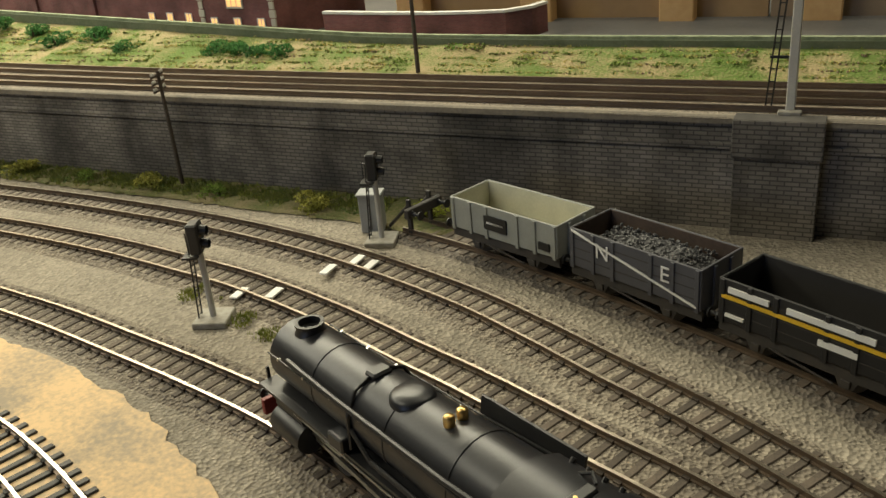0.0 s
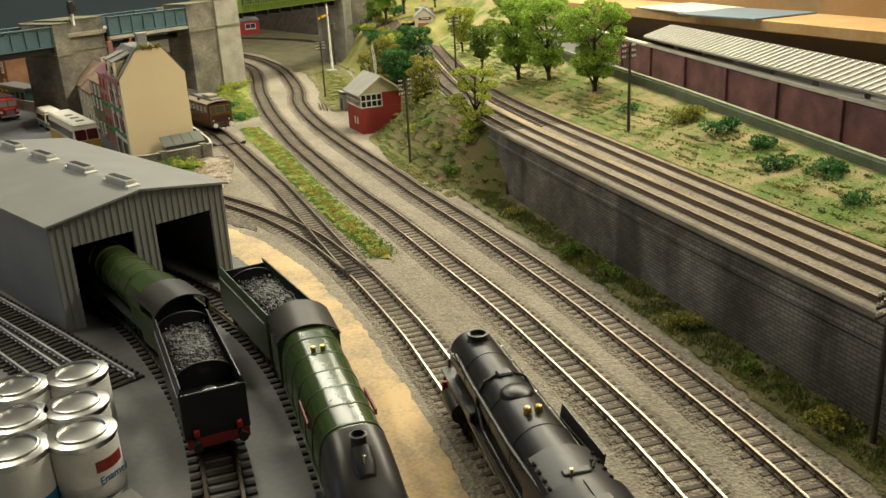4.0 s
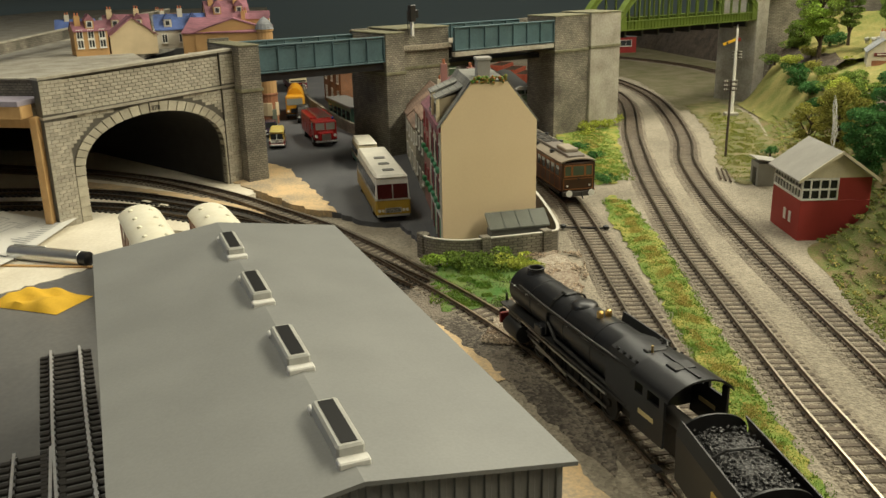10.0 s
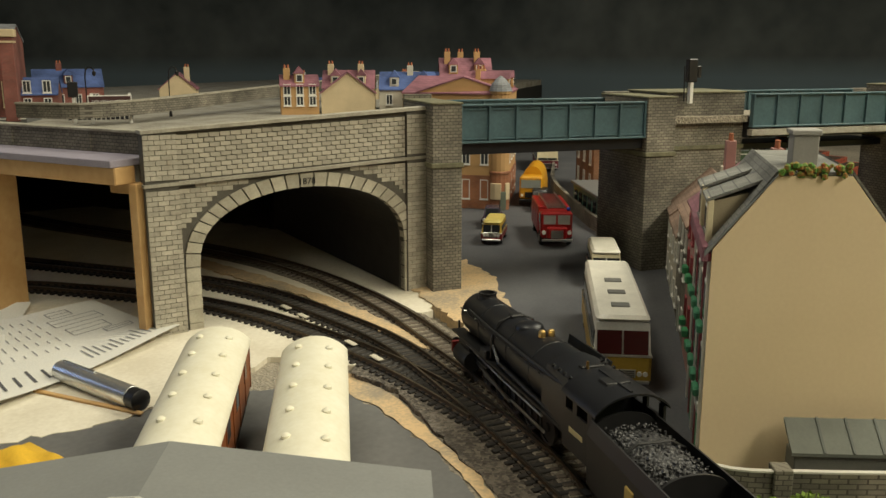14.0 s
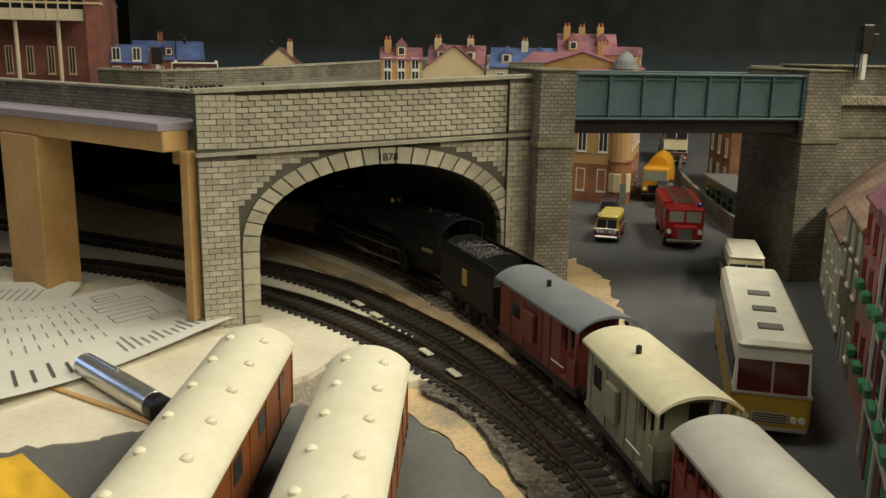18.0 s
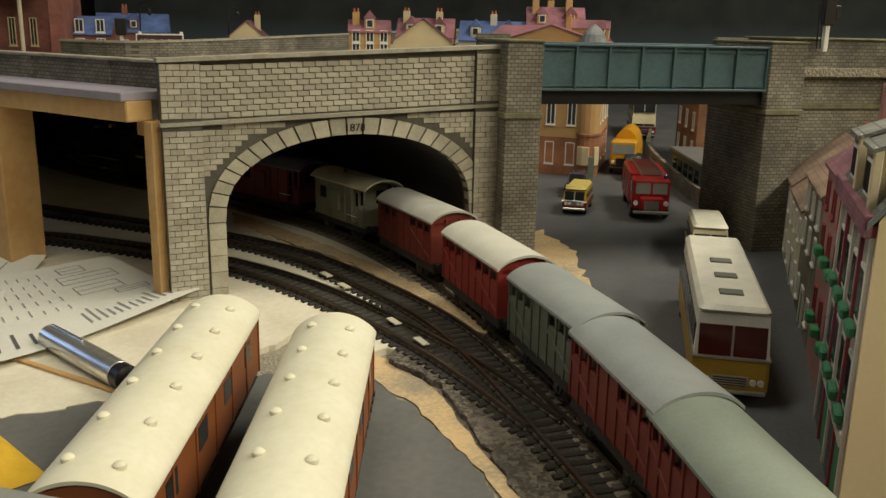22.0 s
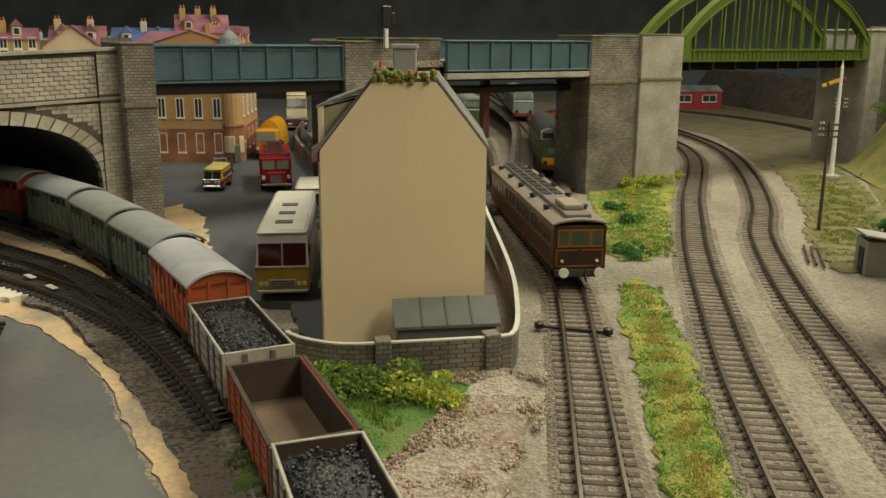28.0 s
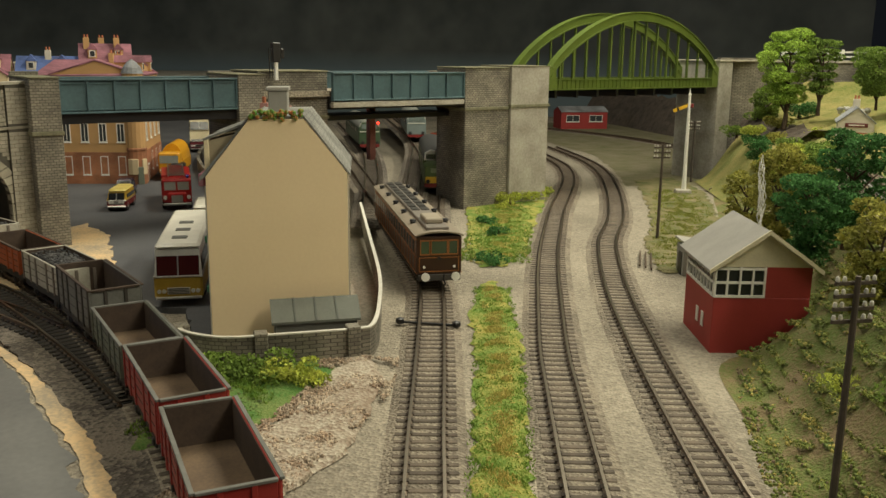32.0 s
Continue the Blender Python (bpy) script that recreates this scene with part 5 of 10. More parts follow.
BUFFER_MESH = Mesh().lathe([(1.8, 0), (1.8, 0.8), (1.2, 1.0), (1.0, 4.0), (0.8, 4.2), (0.8, 6.0), (2.7, 6.2), (2.7, 7.0), (0.3, 7.2)], axis="X", n=12).data("buffer", True)


def running_gear(w, L, base, wheels=True):
    """Sole bars, axle guards, wheels and buffers under a four-wheeled wagon."""
    part("underframe", Mesh().box(-L / 2, L / 2, -13, 13, 14, 18, 0.4).box(-L / 2, L / 2, -14.5, -13, 12.5, 18).box(-L / 2, L / 2, 13, 14.5, 12.5, 18), UNDER, w)
    for x in (-base / 2, base / 2):
        for y in (-1, 1):
            part("axle_guard", Mesh().loft([[(x + a, y * 13.2, z) for a, z in ((-5, 13), (5, 13), (2.6, 8), (-2.6, 8))], [(x + a, y * 14.2, z) for a, z in ((-5, 13), (5, 13), (2.6, 8), (-2.6, 8))]]).box(x - 2, x + 2, y * 14.2 - 1, y * 14.2 + 1, 9, 12.5, 0.3), UNDER, w)
            part("wheel", WHEEL_MESH, UNDER, w, m=mpose(x, y * 8.7, 12, 0, 0, 180 if y > 0 else 0))
    for e in (-1, 1):
        for y in (-11.5, 11.5):
            part("buffer", BUFFER_MESH, BLACK, w, m=mpose(e * L / 2, y, 17, 0, 0, 0 if e > 0 else 180))
        part("coupling", Mesh().tube([(e * L / 2, 0, 13), (e * (L / 2 + 5), 0, 12), (e * (L / 2 + 6.5), 0, 13.5)], 0.7, 6), BLACK, w)
    part("brake_lever", Mesh().tube([(-base / 3, -15, 13), (base / 2.6, -15.4, 9)], 0.5, 5), UNDER, w)


def arc_roof(L, W, z, rise, over=2.0, thick=1.3, n=12):
    rings = []
    for x in (-L / 2 - over, L / 2 + over):
        top = [((W / 2 + 1.2) * math.sin(-1.0 + 2.0 * k / n) / math.sin(1.0), z + rise * (math.cos(-1.0 + 2.0 * k / n) - math.cos(1.0)) / (1 - math.cos(1.0))) for k in range(n + 1)]
        ring = [(x, y, h + thick) for y, h in top] + [(x, y, h) for y, h in reversed(top)]
        rings.append(ring)
    return Mesh().loft(rings)


def van(label, side, roof, L=78, slots=True, category="van"):
    """A four-wheeled covered van: boarded sides, posts, a slot under the roof backed in black, arched roof."""
    w = thing("covered_van", Matrix(), label, category, "wagons of the goods train")
    W, z0, z1 = 31, 18, 44
    b = Mesh().box(-L / 2, L / 2, -W / 2, W / 2, z0, 37, 0.3)
    body = part("body", b, side, w)
    part("upper_body", Mesh().box(-L / 2, -L / 2 + 3, -W / 2, W / 2, 37, z1).box(L / 2 - 3, L / 2, -W / 2, W / 2, 37, z1).box(-9, 9, -W / 2, W / 2, 37, z1).box(-L / 2, L / 2, -W / 2, W / 2, 42, z1), side, w)
    # black box behind the slots stands in for shade inside the van
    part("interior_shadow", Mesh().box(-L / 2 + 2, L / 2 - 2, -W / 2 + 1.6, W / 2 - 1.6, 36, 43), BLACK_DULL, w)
    for y in (-1, 1):
        n = 8
        for k in range(n + 1):
            x = -L / 2 + 0.8 + (L - 1.6) * k / n
            part("post", Mesh().box(x - 0.8, x + 0.8, y * W / 2 - 0.6, y * W / 2 + 0.6, z0, z1 - 0.5), side, w)
        for x0, x1 in ((-L / 2 + 2, -10), (10, L / 2 - 2)):
            part("diagonal_brace", Mesh().loft([[(x0, y * (W / 2 + o), z) for o, z in ((0, 20), (0.7, 20), (0.7, 22), (0, 22))], [(x1, y * (W / 2 + o), z) for o, z in ((0, 34), (0.7, 34), (0.7, 36), (0, 36))]]), side, w)
    for e in (-1, 1):
        for yy in (-15, -5, 5, 15):
            part("end_post", Mesh().box(e * L / 2 - 0.7, e * L / 2 + 0.7, yy - 0.8, yy + 0.8, z0, z1 + 2), side, w)
        part("end_gable", Mesh().loft([[(e * (L / 2 - 0.6), y, z) for y, z in ((-W / 2, z1 - 1), (W / 2, z1 - 1), (W / 3, z1 + 4), (0, z1 + 6), (-W / 3, z1 + 4))], [(e * (L / 2 - 1.6), y, z) for y, z in ((-W / 2, z1 - 1), (W / 2, z1 - 1), (W / 3, z1 + 4), (0, z1 + 6), (-W / 3, z1 + 4))]]), side, w)
    part("roof", arc_roof(L, W, z1, 6.5), roof, w, smooth=True)
    running_gear(w, L, L * 0.52)
    return w


def brake_van(label, side, roof, L=82):
    w = thing("brake_van", Matrix(), label, "brake van", "wagons of the goods train")
    W, z0, z1 = 31, 18, 45
    part("cabin", Mesh().box(-L / 2 + 16, L / 2 - 2, -W / 2, W / 2, z0, z1, 0.3), side, w)
    part("veranda_floor", Mesh().box(-L / 2, L / 2, -W / 2, W / 2, z0 - 1, z0 + 0.5), side, w)
    part("veranda_panel", Mesh().box(-L / 2, -L / 2 + 1, -W / 2, W / 2, z0, 30), side, w)
    for y in (-1, 1):
        part("veranda_side", Mesh().box(-L / 2, -L / 2 + 7, y * (W / 2 - 0.5) - 0.5, y * (W / 2 - 0.5) + 0.5, z0, 30), side, w)
        for x in (-L / 2 + 0.7, -L / 2 + 8):
            part("veranda_post", Mesh().box(x - 0.7, x + 0.7, y * (W / 2 - 0.7) - 0.7, y * (W / 2 - 0.7) + 0.7, z0, z1), side, w)
        part("ducket", Mesh().box(-4, 9, y * W / 2 - (0 if y > 0 else 2.5), y * W / 2 + (2.5 if y > 0 else 0), 25, 40, 0.6), side, w)
        part("window", Mesh().box(18, 27, y * W / 2 - 0.3, y * W / 2 + 0.3, 31, 40), DARK_GLASS, w)
        part("handrail", Mesh().tube([(-L / 2 + 10, y * (W / 2 + 1), 24), (-L / 2 + 24, y * (W / 2 + 1), 24)], 0.35, 5), WHITE, w)
        for x in (-20, -10, 12, 30):
            part("plank_batten", Mesh().box(x - 0.5, x + 0.5, y * W / 2 - 0.5, y * W / 2 + 0.5, z0, z1), side, w)
    for yy in (-9, 9):
        part("end_window", Mesh().box(-L / 2 + 15.6, -L / 2 + 16.2, yy - 4, yy + 4, 31, 41), DARK_GLASS, w)
    part("roof", arc_roof(L, W, z1, 6.0, 3.5), roof, w, smooth=True)
    part("stove_pipe", Mesh().cyl((6, 5, 49), (6, 5, 55), 1.3, n=8), BLACK, w)
    running_gear(w, L, L * 0.55)
    return w


def coal_heap(L, W, z, seed, h=5):
    rnd, m = random.Random(seed), Mesh()
    rows, nx, ny = [], 26, 12
    for i in range(nx + 1):
        x = -L / 2 + L * i / nx
        rows.append([(x, -W / 2 + W * j / ny, z + h * (1 - (2 * i / nx - 1) ** 4) * (1 - (2 * j / ny - 1) ** 4) + rnd.uniform(-0.8, 0.8)) for j in range(ny + 1)])
    m.loft(rows, closed=False)
    for _ in range(420):
        x, y = rnd.uniform(-L / 2.3, L / 2.3), rnd.uniform(-W / 2.4, W / 2.4)
        m.sphere((x, y, z + h * 0.8 + rnd.uniform(-0.5, 1.2)), rnd.uniform(0.5, 1.1), 5, 3)
    return m


def open_wagon(label, side, load="", L=80, inside=None, height=36, planks=True, lines=None, rim=None, strap=None):
    """A four-wheeled open wagon with thin sides, corner plates and posts; load: coal or nothing."""
    w = thing("open_wagon", Matrix(), label, "wagon", "wagons of the goods train")
    W, z0, z1 = 31.5, 18, height
    for y in (-1, 1):
        side_ob = part("side", Mesh().box(-L / 2, L / 2, y * W / 2 - (1.2 if y > 0 else 0), y * W / 2 + (0 if y > 0 else 1.2), z0, z1, 0.25), side, w)
        part("side_lining", Mesh().box(-L / 2 + 1.3, L / 2 - 1.3, y * (W / 2 - 1.2) - (0.3 if y > 0 else 0), y * (W / 2 - 1.2) + (0 if y > 0 else 0.3), z0 + 1, z1 - 0.5), inside or INSIDE, w)
        for x in (-L / 2 + 2, -11, 11, L / 2 - 2, -L / 4 - 4, L / 4 + 4):
            part("side_post", Mesh().box(x - 1.1, x + 1.1, y * W / 2 - 0.7, y * W / 2 + 0.7, z0 - 1, z1 - 0.4, 0.2), strap or side, w)
        if planks:
            for k in range(1, 4):
                z = z0 + (z1 - z0) * k / 4
                part("plank_line", Mesh().box(-L / 2 + 0.5, L / 2 - 0.5, y * W / 2 - 0.15, y * W / 2 + 0.15, z - 0.2, z + 0.2), UNDER, w)
    for e in (-1, 1):
        part("end", Mesh().box(e * L / 2 - (1.2 if e > 0 else 0), e * L / 2 + (0 if e > 0 else 1.2), -W / 2 + 1.2, W / 2 - 1.2, z0, z1, 0.25), side, w)
        part("end_lining", Mesh().box(e * (L / 2 - 1.2) - (0.3 if e > 0 else 0), e * (L / 2 - 1.2) + (0 if e > 0 else 0.3), -W / 2 + 1.3, W / 2 - 1.3, z0 + 1, z1 - 0.5), inside or INSIDE, w)
        for yy in (-6, 6):
            part("end_post", Mesh().box(e * L / 2 - 0.9, e * L / 2 + 0.9, yy - 1.1, yy + 1.1, z0 - 1, z1 - 1, 0.2), strap or side, w)
    if rim:
        for y in (-1, 1):
            part("top_rail", Mesh().box(-L / 2 - 0.3, L / 2 + 0.3, y * W / 2 - 1.3, y * W / 2 + 0.6, z1 - 0.9, z1 + 0.4, 0.2), rim, w, "dark worn top rail")
        for e in (-1, 1):
            part("end_rail", Mesh().box(e * L / 2 - 1.3, e * L / 2 + 0.6, -W / 2 + 1.3, W / 2 - 1.3, z1 - 0.9, z1 + 0.4, 0.2), rim, w, "dark worn top rail")
    part("floor", Mesh().box(-L / 2 + 1, L / 2 - 1, -W / 2 + 1, W / 2 - 1, z0, z0 + 1), FLOOR_IN if not inside else inside, w)
    if load:
        part("coal_load", coal_heap(L - 3, W - 3, z1 - 6, len(label)), COAL, w, "heap of black coal", smooth=False)
    if lines:
        for mat, x0, x1, za, zb in lines:
            for y in (-1, 1):
                part("painted_mark", Mesh().box(x0, x1, y * W / 2 - 0.95, y * W / 2 + 0.95, za, zb), mat, w)
    running_gear(w, L, L * 0.52)
    return w


# ---- the moving goods train ----
TRAIN = []
START = MAIN.near(-200, 201)
PACE = 94.2


def head_s(t):
    """How far the engine's buffers have come along the main line."""
    return START + PACE * t


def in_train(ob, front, length, base=None):
    TRAIN.append({"ob": ob, "back": front + length / 2, "base": base or length * 0.55})
    return ob


def steam_engine():
    e = thing("steam_locomotive", Matrix(), "large black steam locomotive pulling the goods train", "locomotive")
    zc = 39
    prof = [(2, 91), (11, 90.8), (13.2, 89.5), (13.4, 60), (13.7, 59.8), (13.7, 58.6), (13.4, 58.4), (14.2, 15), (14.5, 14.8), (14.5, 13.6), (14.2, 13.4), (15.2, -18), (15.5, -18.2), (15.5, -19.6), (15.2, -19.8), (15.4, -40)]
    part("boiler", Mesh().lathe(prof, (0, 0, zc), "X", 28), BLACK_DULL, e, smooth=True)
    part("firebox", Mesh().loft([[(x, y * s, z) for y, z in ((-17, 26), (17, 26), (17, 42), (14, 51), (6, 54.5), (-6, 54.5), (-14, 51), (-17, 42))] for x, s in ((-38, 0.94), (-66, 1.0))]), BLACK_DULL, e, smooth=True)
    part("smokebox_door", Mesh().lathe([(9.5, 91), (9.3, 92), (7, 93.2), (0.4, 93.8)], (0, 0, zc), "X", 22), BLACK_DULL, e, smooth=True)
    part("chimney", Mesh().lathe([(6.2, 51.0), (5.4, 52.4), (5.2, 54.0), (5.7, 54.4), (5.7, 55.2), (4.3, 55.2), (4.1, 52.5)], (78, 0, 0), n=20), BLACK, e, smooth=True)
    part("dome", Mesh().lathe([(8, 51.0), (7.7, 53.0), (6.4, 54.2), (3, 54.7), (0.3, 54.8)], (14, 0, 0), n=20), BLACK_DULL, e, smooth=True)
    for y in (-2.6, 2.6):
        part("safety_valve", Mesh().lathe([(1.9, 53.5), (1.9, 56.5), (1.3, 57.2), (0.2, 57.4)], (-8, y, 0), n=12), BRASS, e, "brass safety valve", smooth=True)
    part("running_plate", Mesh().box(-60, 96, -17, -9, 27, 28.2).box(-60, 96, 9, 17, 27, 28.2), BLACK, e)
    part("buffer_beam", Mesh().box(95, 97.5, -17, 17, 13, 20, 0.3), RED, e, "red buffer beam")
    for y in (-1, 1):
        part("cylinder", Mesh().lathe([(0.5, 84), (6, 84), (6.2, 83), (6.2, 64), (6, 63), (0.5, 63)], (0, y * 14.5, 17), "X", 16), BLACK, e, smooth=True)
        part("piston_valve", Mesh().lathe([(0.5, 83), (3.4, 83), (3.4, 64), (0.5, 64)], (0, y * 13.5, 25), "X", 12), BLACK, e, smooth=True)
        for x in (52, 31, 10, -11, -32):
            part("driving_wheel", Mesh().lathe([(1, -1), (8.9, -1), (9.4, -0.6), (9.4, 1.2), (7.6, 1.2), (7.4, 0.4), (2.4, 0.5), (2.2, 1.6), (0.4, 1.6)], (x, y * 8.6, 14.4), "Y", 22), UNDER, e, smooth=True)
        for x in (78,):
            part("pony_wheel", WHEEL_MESH, UNDER, e, m=mpose(x, y * 8.7, 12, 0, 0, 180 if y > 0 else 0))
        part("coupling_rod", Mesh().box(-33, 53, y * 11.6 - 0.5, y * 11.6 + 0.5, 11.5, 13.3, 0.3), STEEL, e, "polished steel rod")
        part("connecting_rod", Mesh().loft([[(10, y * 12.8 + o, z) for o, z in ((-0.5, 11.4), (0.5, 11.4), (0.5, 13.6), (-0.5, 13.6))], [(62, y * 12.8 + o, z) for o, z in ((-0.5, 16.2), (0.5, 16.2), (0.5, 17.8), (-0.5, 17.8))]]), STEEL, e)
        part("slide_bar", Mesh().box(44, 64, y * 12.8 - 1, y * 12.8 + 1, 19, 20), STEEL, e)
        part("handrail", Mesh().tube([(88, y * 14, 44), (60, y * 14.2, 44), (0, y * 15, 45), (-36, y * 16.4, 45.5)], 0.4, 6), BLACK, e)
        part("injector_pipe", Mesh().tube([(-60, y * 15.6, 30), (-20, y * 15.6, 30), (20, y * 15.4, 31), (34, y * 14, 38), (36, y * 12, 44)], 1.0, 7), BLACK, e)
        part("sand_box", Mesh().box(33, 42, y * 15.5 - 3, y * 15.5 + 3, 28.2, 34, 0.6), BLACK_DULL, e)
        part("buffer", BUFFER_MESH, BLACK, e, m=mpose(97.5, y * 11.5, 17))
        part("pipe_run", Mesh().tube([(70, y * 16, 26), (20, y * 16.3, 24.5), (-40, y * 16.3, 24.5)], 0.7, 6), STEEL if y > 0 else BLACK, e)
        # cab
        part("cab_side", Mesh().box(-94, -66, y * 17.5 - 0.6, y * 17.5 + 0.6, 22, 41).box(-94, -90, y * 17.5 - 0.6, y * 17.5 + 0.6, 41, 47).box(-80, -76, y * 17.5 - 0.6, y * 17.5 + 0.6, 41, 47).box(-69, -66, y * 17.5 - 0.6, y * 17.5 + 0.6, 41, 47), BLACK_DULL, e)
        part("number_bars", Mesh().box(-86, -73, y * 17.5 - 0.8, y * 17.5 + 0.8, 31, 33.4), plain("cream_marks", (0.6, 0.5, 0.25), 0.5), e, "cream painted cab marks")
    rail = [(-42, -18.5), (2, -15.5)]
    # raised plate of unknown purpose beside the firebox
    part("smoke_deflector", Mesh().loft([[(-44, -17.6, 42), (-44, -16.6, 42), (-44, -18.0, 50), (-44, -19.0, 50)], [(0, -16.6, 43), (0, -15.6, 43), (0, -17.0, 51), (0, -18.0, 51)]]), BLACK, e, "raised black side plate")
    part("cab_front", Mesh().box(-67, -66, -17, 17, 26, 48), BLACK_DULL, e)
    roofs = []
    for x in (-97, -64):
        top = [(18.3 * math.sin(-1.15 + 2.3 * k / 14) / math.sin(1.15), 46.5 + 8 * (math.cos(-1.15 + 2.3 * k / 14) - math.cos(1.15)) / (1 - math.cos(1.15))) for k in range(15)]
        roofs.append([(x, y, z + 1) for y, z in top] + [(x, y, z) for y, z in reversed(top)])
    roof = part("cab_roof", Mesh().loft(roofs), BLACK_DULL, e, smooth=True)
    part("roof_hatch", Mesh().box(-84, -76, -6, 6, 54.6, 56, 0.3), BLACK, roof)
    part("whistle", Mesh().cyl((-60, 3, 54), (-60, 3, 58), 0.7, n=8), BRASS, e)
    part("manifold", Mesh().box(-60, -56, -6, 6, 53.5, 55.5, 0.5).tube([(-58, -7, 55), (-55, -9, 56), (-50, -9, 53)], 0.6, 6), BLACK, e)
    part("frames", Mesh().box(-90, 94, -6.5, 6.5, 12, 27), UNDER, e)
    part("top_feed", Mesh().box(30, 36, -4, 4, 52, 54.4, 0.8), BLACK, e)
    for y in (-1, 1):
        part("feed_pipe", Mesh().tube([(33, y * 4, 53), (33, y * 10, 50.5), (33, y * 14.4, 42), (32, y * 15.4, 30)], 0.7, 6), BLACK, e)
        for x in (-44, -50, -56, -62):
            part("washout_plug", Mesh().cyl((x, y * 12, 51), (x, y * 13.4, 52.4), 0.9, n=8), BLACK, e)
        for x in (80, 62, 44, 26, 8, -10):
            part("rail_knob", Mesh().cyl((x, y * 13.2, 44), (x, y * 14.6, 44.2), 0.55, n=6), STEEL, e)
        part("lamp_iron", Mesh().box(96, 97, y * 12 - 0.6, y * 12 + 0.6, 28, 33), BLACK, e)
        part("step", Mesh().box(-92, -86, y * 17 - 1.6, y * 17 + 1.6, 8, 9.2), BLACK, e)
    part("roof_ridge", Mesh().box(-95, -66, -0.6, 0.6, 55.2, 56.2), BLACK, roof)
    part("ejector_pipe", Mesh().tube([(-62, 14, 47), (-20, 15.6, 47), (40, 14.6, 46), (74, 13.4, 46)], 1.0, 7), BLACK, e)
    return e


def tender(L=84):
    w = thing("coal_tender", Matrix(), "black high-sided tender heaped with coal", "tender")
    for y in (-1, 1):
        part("side", Mesh().loft([[(x, y * a, z) for a, z in ((15.6, 18), (16.4, 18), (17.2, 41), (15.2, 47), (14.4, 47), (16.4, 41))] for x in (-L / 2, L / 2)]), BLACK, w)
        part("crest", Mesh().box(-4, 3, y * 17 - 0.7, y * 17 + 0.7, 27, 37, 0.4), plain("gilt_crest", (0.55, 0.38, 0.1), 0.5), w, "small gilt crest shape")
    part("tank", Mesh().box(-L / 2, L / 2, -16, 16, 18, 33), BLACK, w)
    part("rear_deck", Mesh().box(-L / 2, -L / 2 + 24, -16, 16, 33, 36), BLACK_DULL, w)
    part("rear_panel", Mesh().box(-L / 2 - 0.6, -L / 2 + 0.6, -16.6, 16.6, 18, 37, 0.2), BLACK, w)
    rim = [(15.2 * math.sin(-1.3 + 2.6 * k / 14) / math.sin(1.3), 36 + 13.5 * max(0.0, math.cos(-1.3 + 2.6 * k / 14)) ** 0.6) for k in range(15)]
    for x in (-L / 2 + 24, L / 2 - 1):
        part("bulkhead", Mesh().loft([[(x + d, y, z) for y, z in rim] + [(x + d, y, 34) for y, z in reversed(rim)] for d in (0, 1.2)]), BLACK, w)
    part("coal", coal_heap(L - 28, 29, 40, 3, 6), COAL, w, "heaped black coal", m=mpose(12, 0, 0))
    part("coal_band", Mesh().tube([(14, -14, 44), (14, -7, 48), (14, 7, 48), (14, 14, 44)], 0.7, 6), BLACK, w)
    part("filler", Mesh().lathe([(4.4, 36), (4.4, 39), (3.6, 39.6), (0.3, 39.8)], (-L / 2 + 9, 4, 0), n=16), BLACK, w, smooth=True)
    part("water_dome", Mesh().lathe([(5.5, 36), (5.2, 38.5), (3, 40.5), (0.3, 41)], (-L / 2 + 15, -7, 0), n=16), BLACK_DULL, w, smooth=True)
    part("underframe", Mesh().box(-L / 2, L / 2, -14, 14, 14, 18), UNDER, w)
    for x in (-26, 0, 26):
        for y in (-1, 1):
            part("wheel", WHEEL_MESH, UNDER, w, m=mpose(x, y * 8.7, 12, 0, 0, 180 if y > 0 else 0))
            part("axle_box", Mesh().box(x - 3, x + 3, y * 13.6 - 1.4, y * 13.6 + 1.4, 9, 16, 0.5), UNDER, w)
    for y in (-11.5, 11.5):
        part("buffer", BUFFER_MESH, BLACK, w, m=mpose(-L / 2, y, 17, 0, 0, 180))
    return w


STRAP = plain("rusty_strapping", (0.16, 0.135, 0.11), 0.7)
in_train(steam_engine(), 0, 196, 84)
in_train(tender(), 207, 84)
in_train(brake_van("dull red brake van with a blue-grey roof", plain("dull_red", (0.2, 0.045, 0.035), 0.55), plain("blue_grey_roof", (0.2, 0.22, 0.25), 0.5), 95), 310, 95)
in_train(brake_van("olive brake van with a cream roof and open veranda", OLIVE, ROOF_CREAM, 76), 430, 76)
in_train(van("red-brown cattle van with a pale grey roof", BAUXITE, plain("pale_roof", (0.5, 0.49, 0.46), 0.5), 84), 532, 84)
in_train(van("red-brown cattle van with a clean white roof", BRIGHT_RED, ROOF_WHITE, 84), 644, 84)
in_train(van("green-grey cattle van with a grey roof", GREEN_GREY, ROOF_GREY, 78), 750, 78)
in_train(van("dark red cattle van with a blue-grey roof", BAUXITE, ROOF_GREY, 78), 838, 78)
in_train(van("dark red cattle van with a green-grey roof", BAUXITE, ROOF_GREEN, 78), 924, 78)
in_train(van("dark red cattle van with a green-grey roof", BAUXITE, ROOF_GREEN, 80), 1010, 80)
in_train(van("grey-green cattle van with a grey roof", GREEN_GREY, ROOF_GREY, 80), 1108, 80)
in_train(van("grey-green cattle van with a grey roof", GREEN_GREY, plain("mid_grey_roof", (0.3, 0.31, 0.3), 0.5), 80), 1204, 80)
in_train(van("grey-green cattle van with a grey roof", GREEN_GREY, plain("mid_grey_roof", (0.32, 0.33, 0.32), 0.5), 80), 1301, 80)
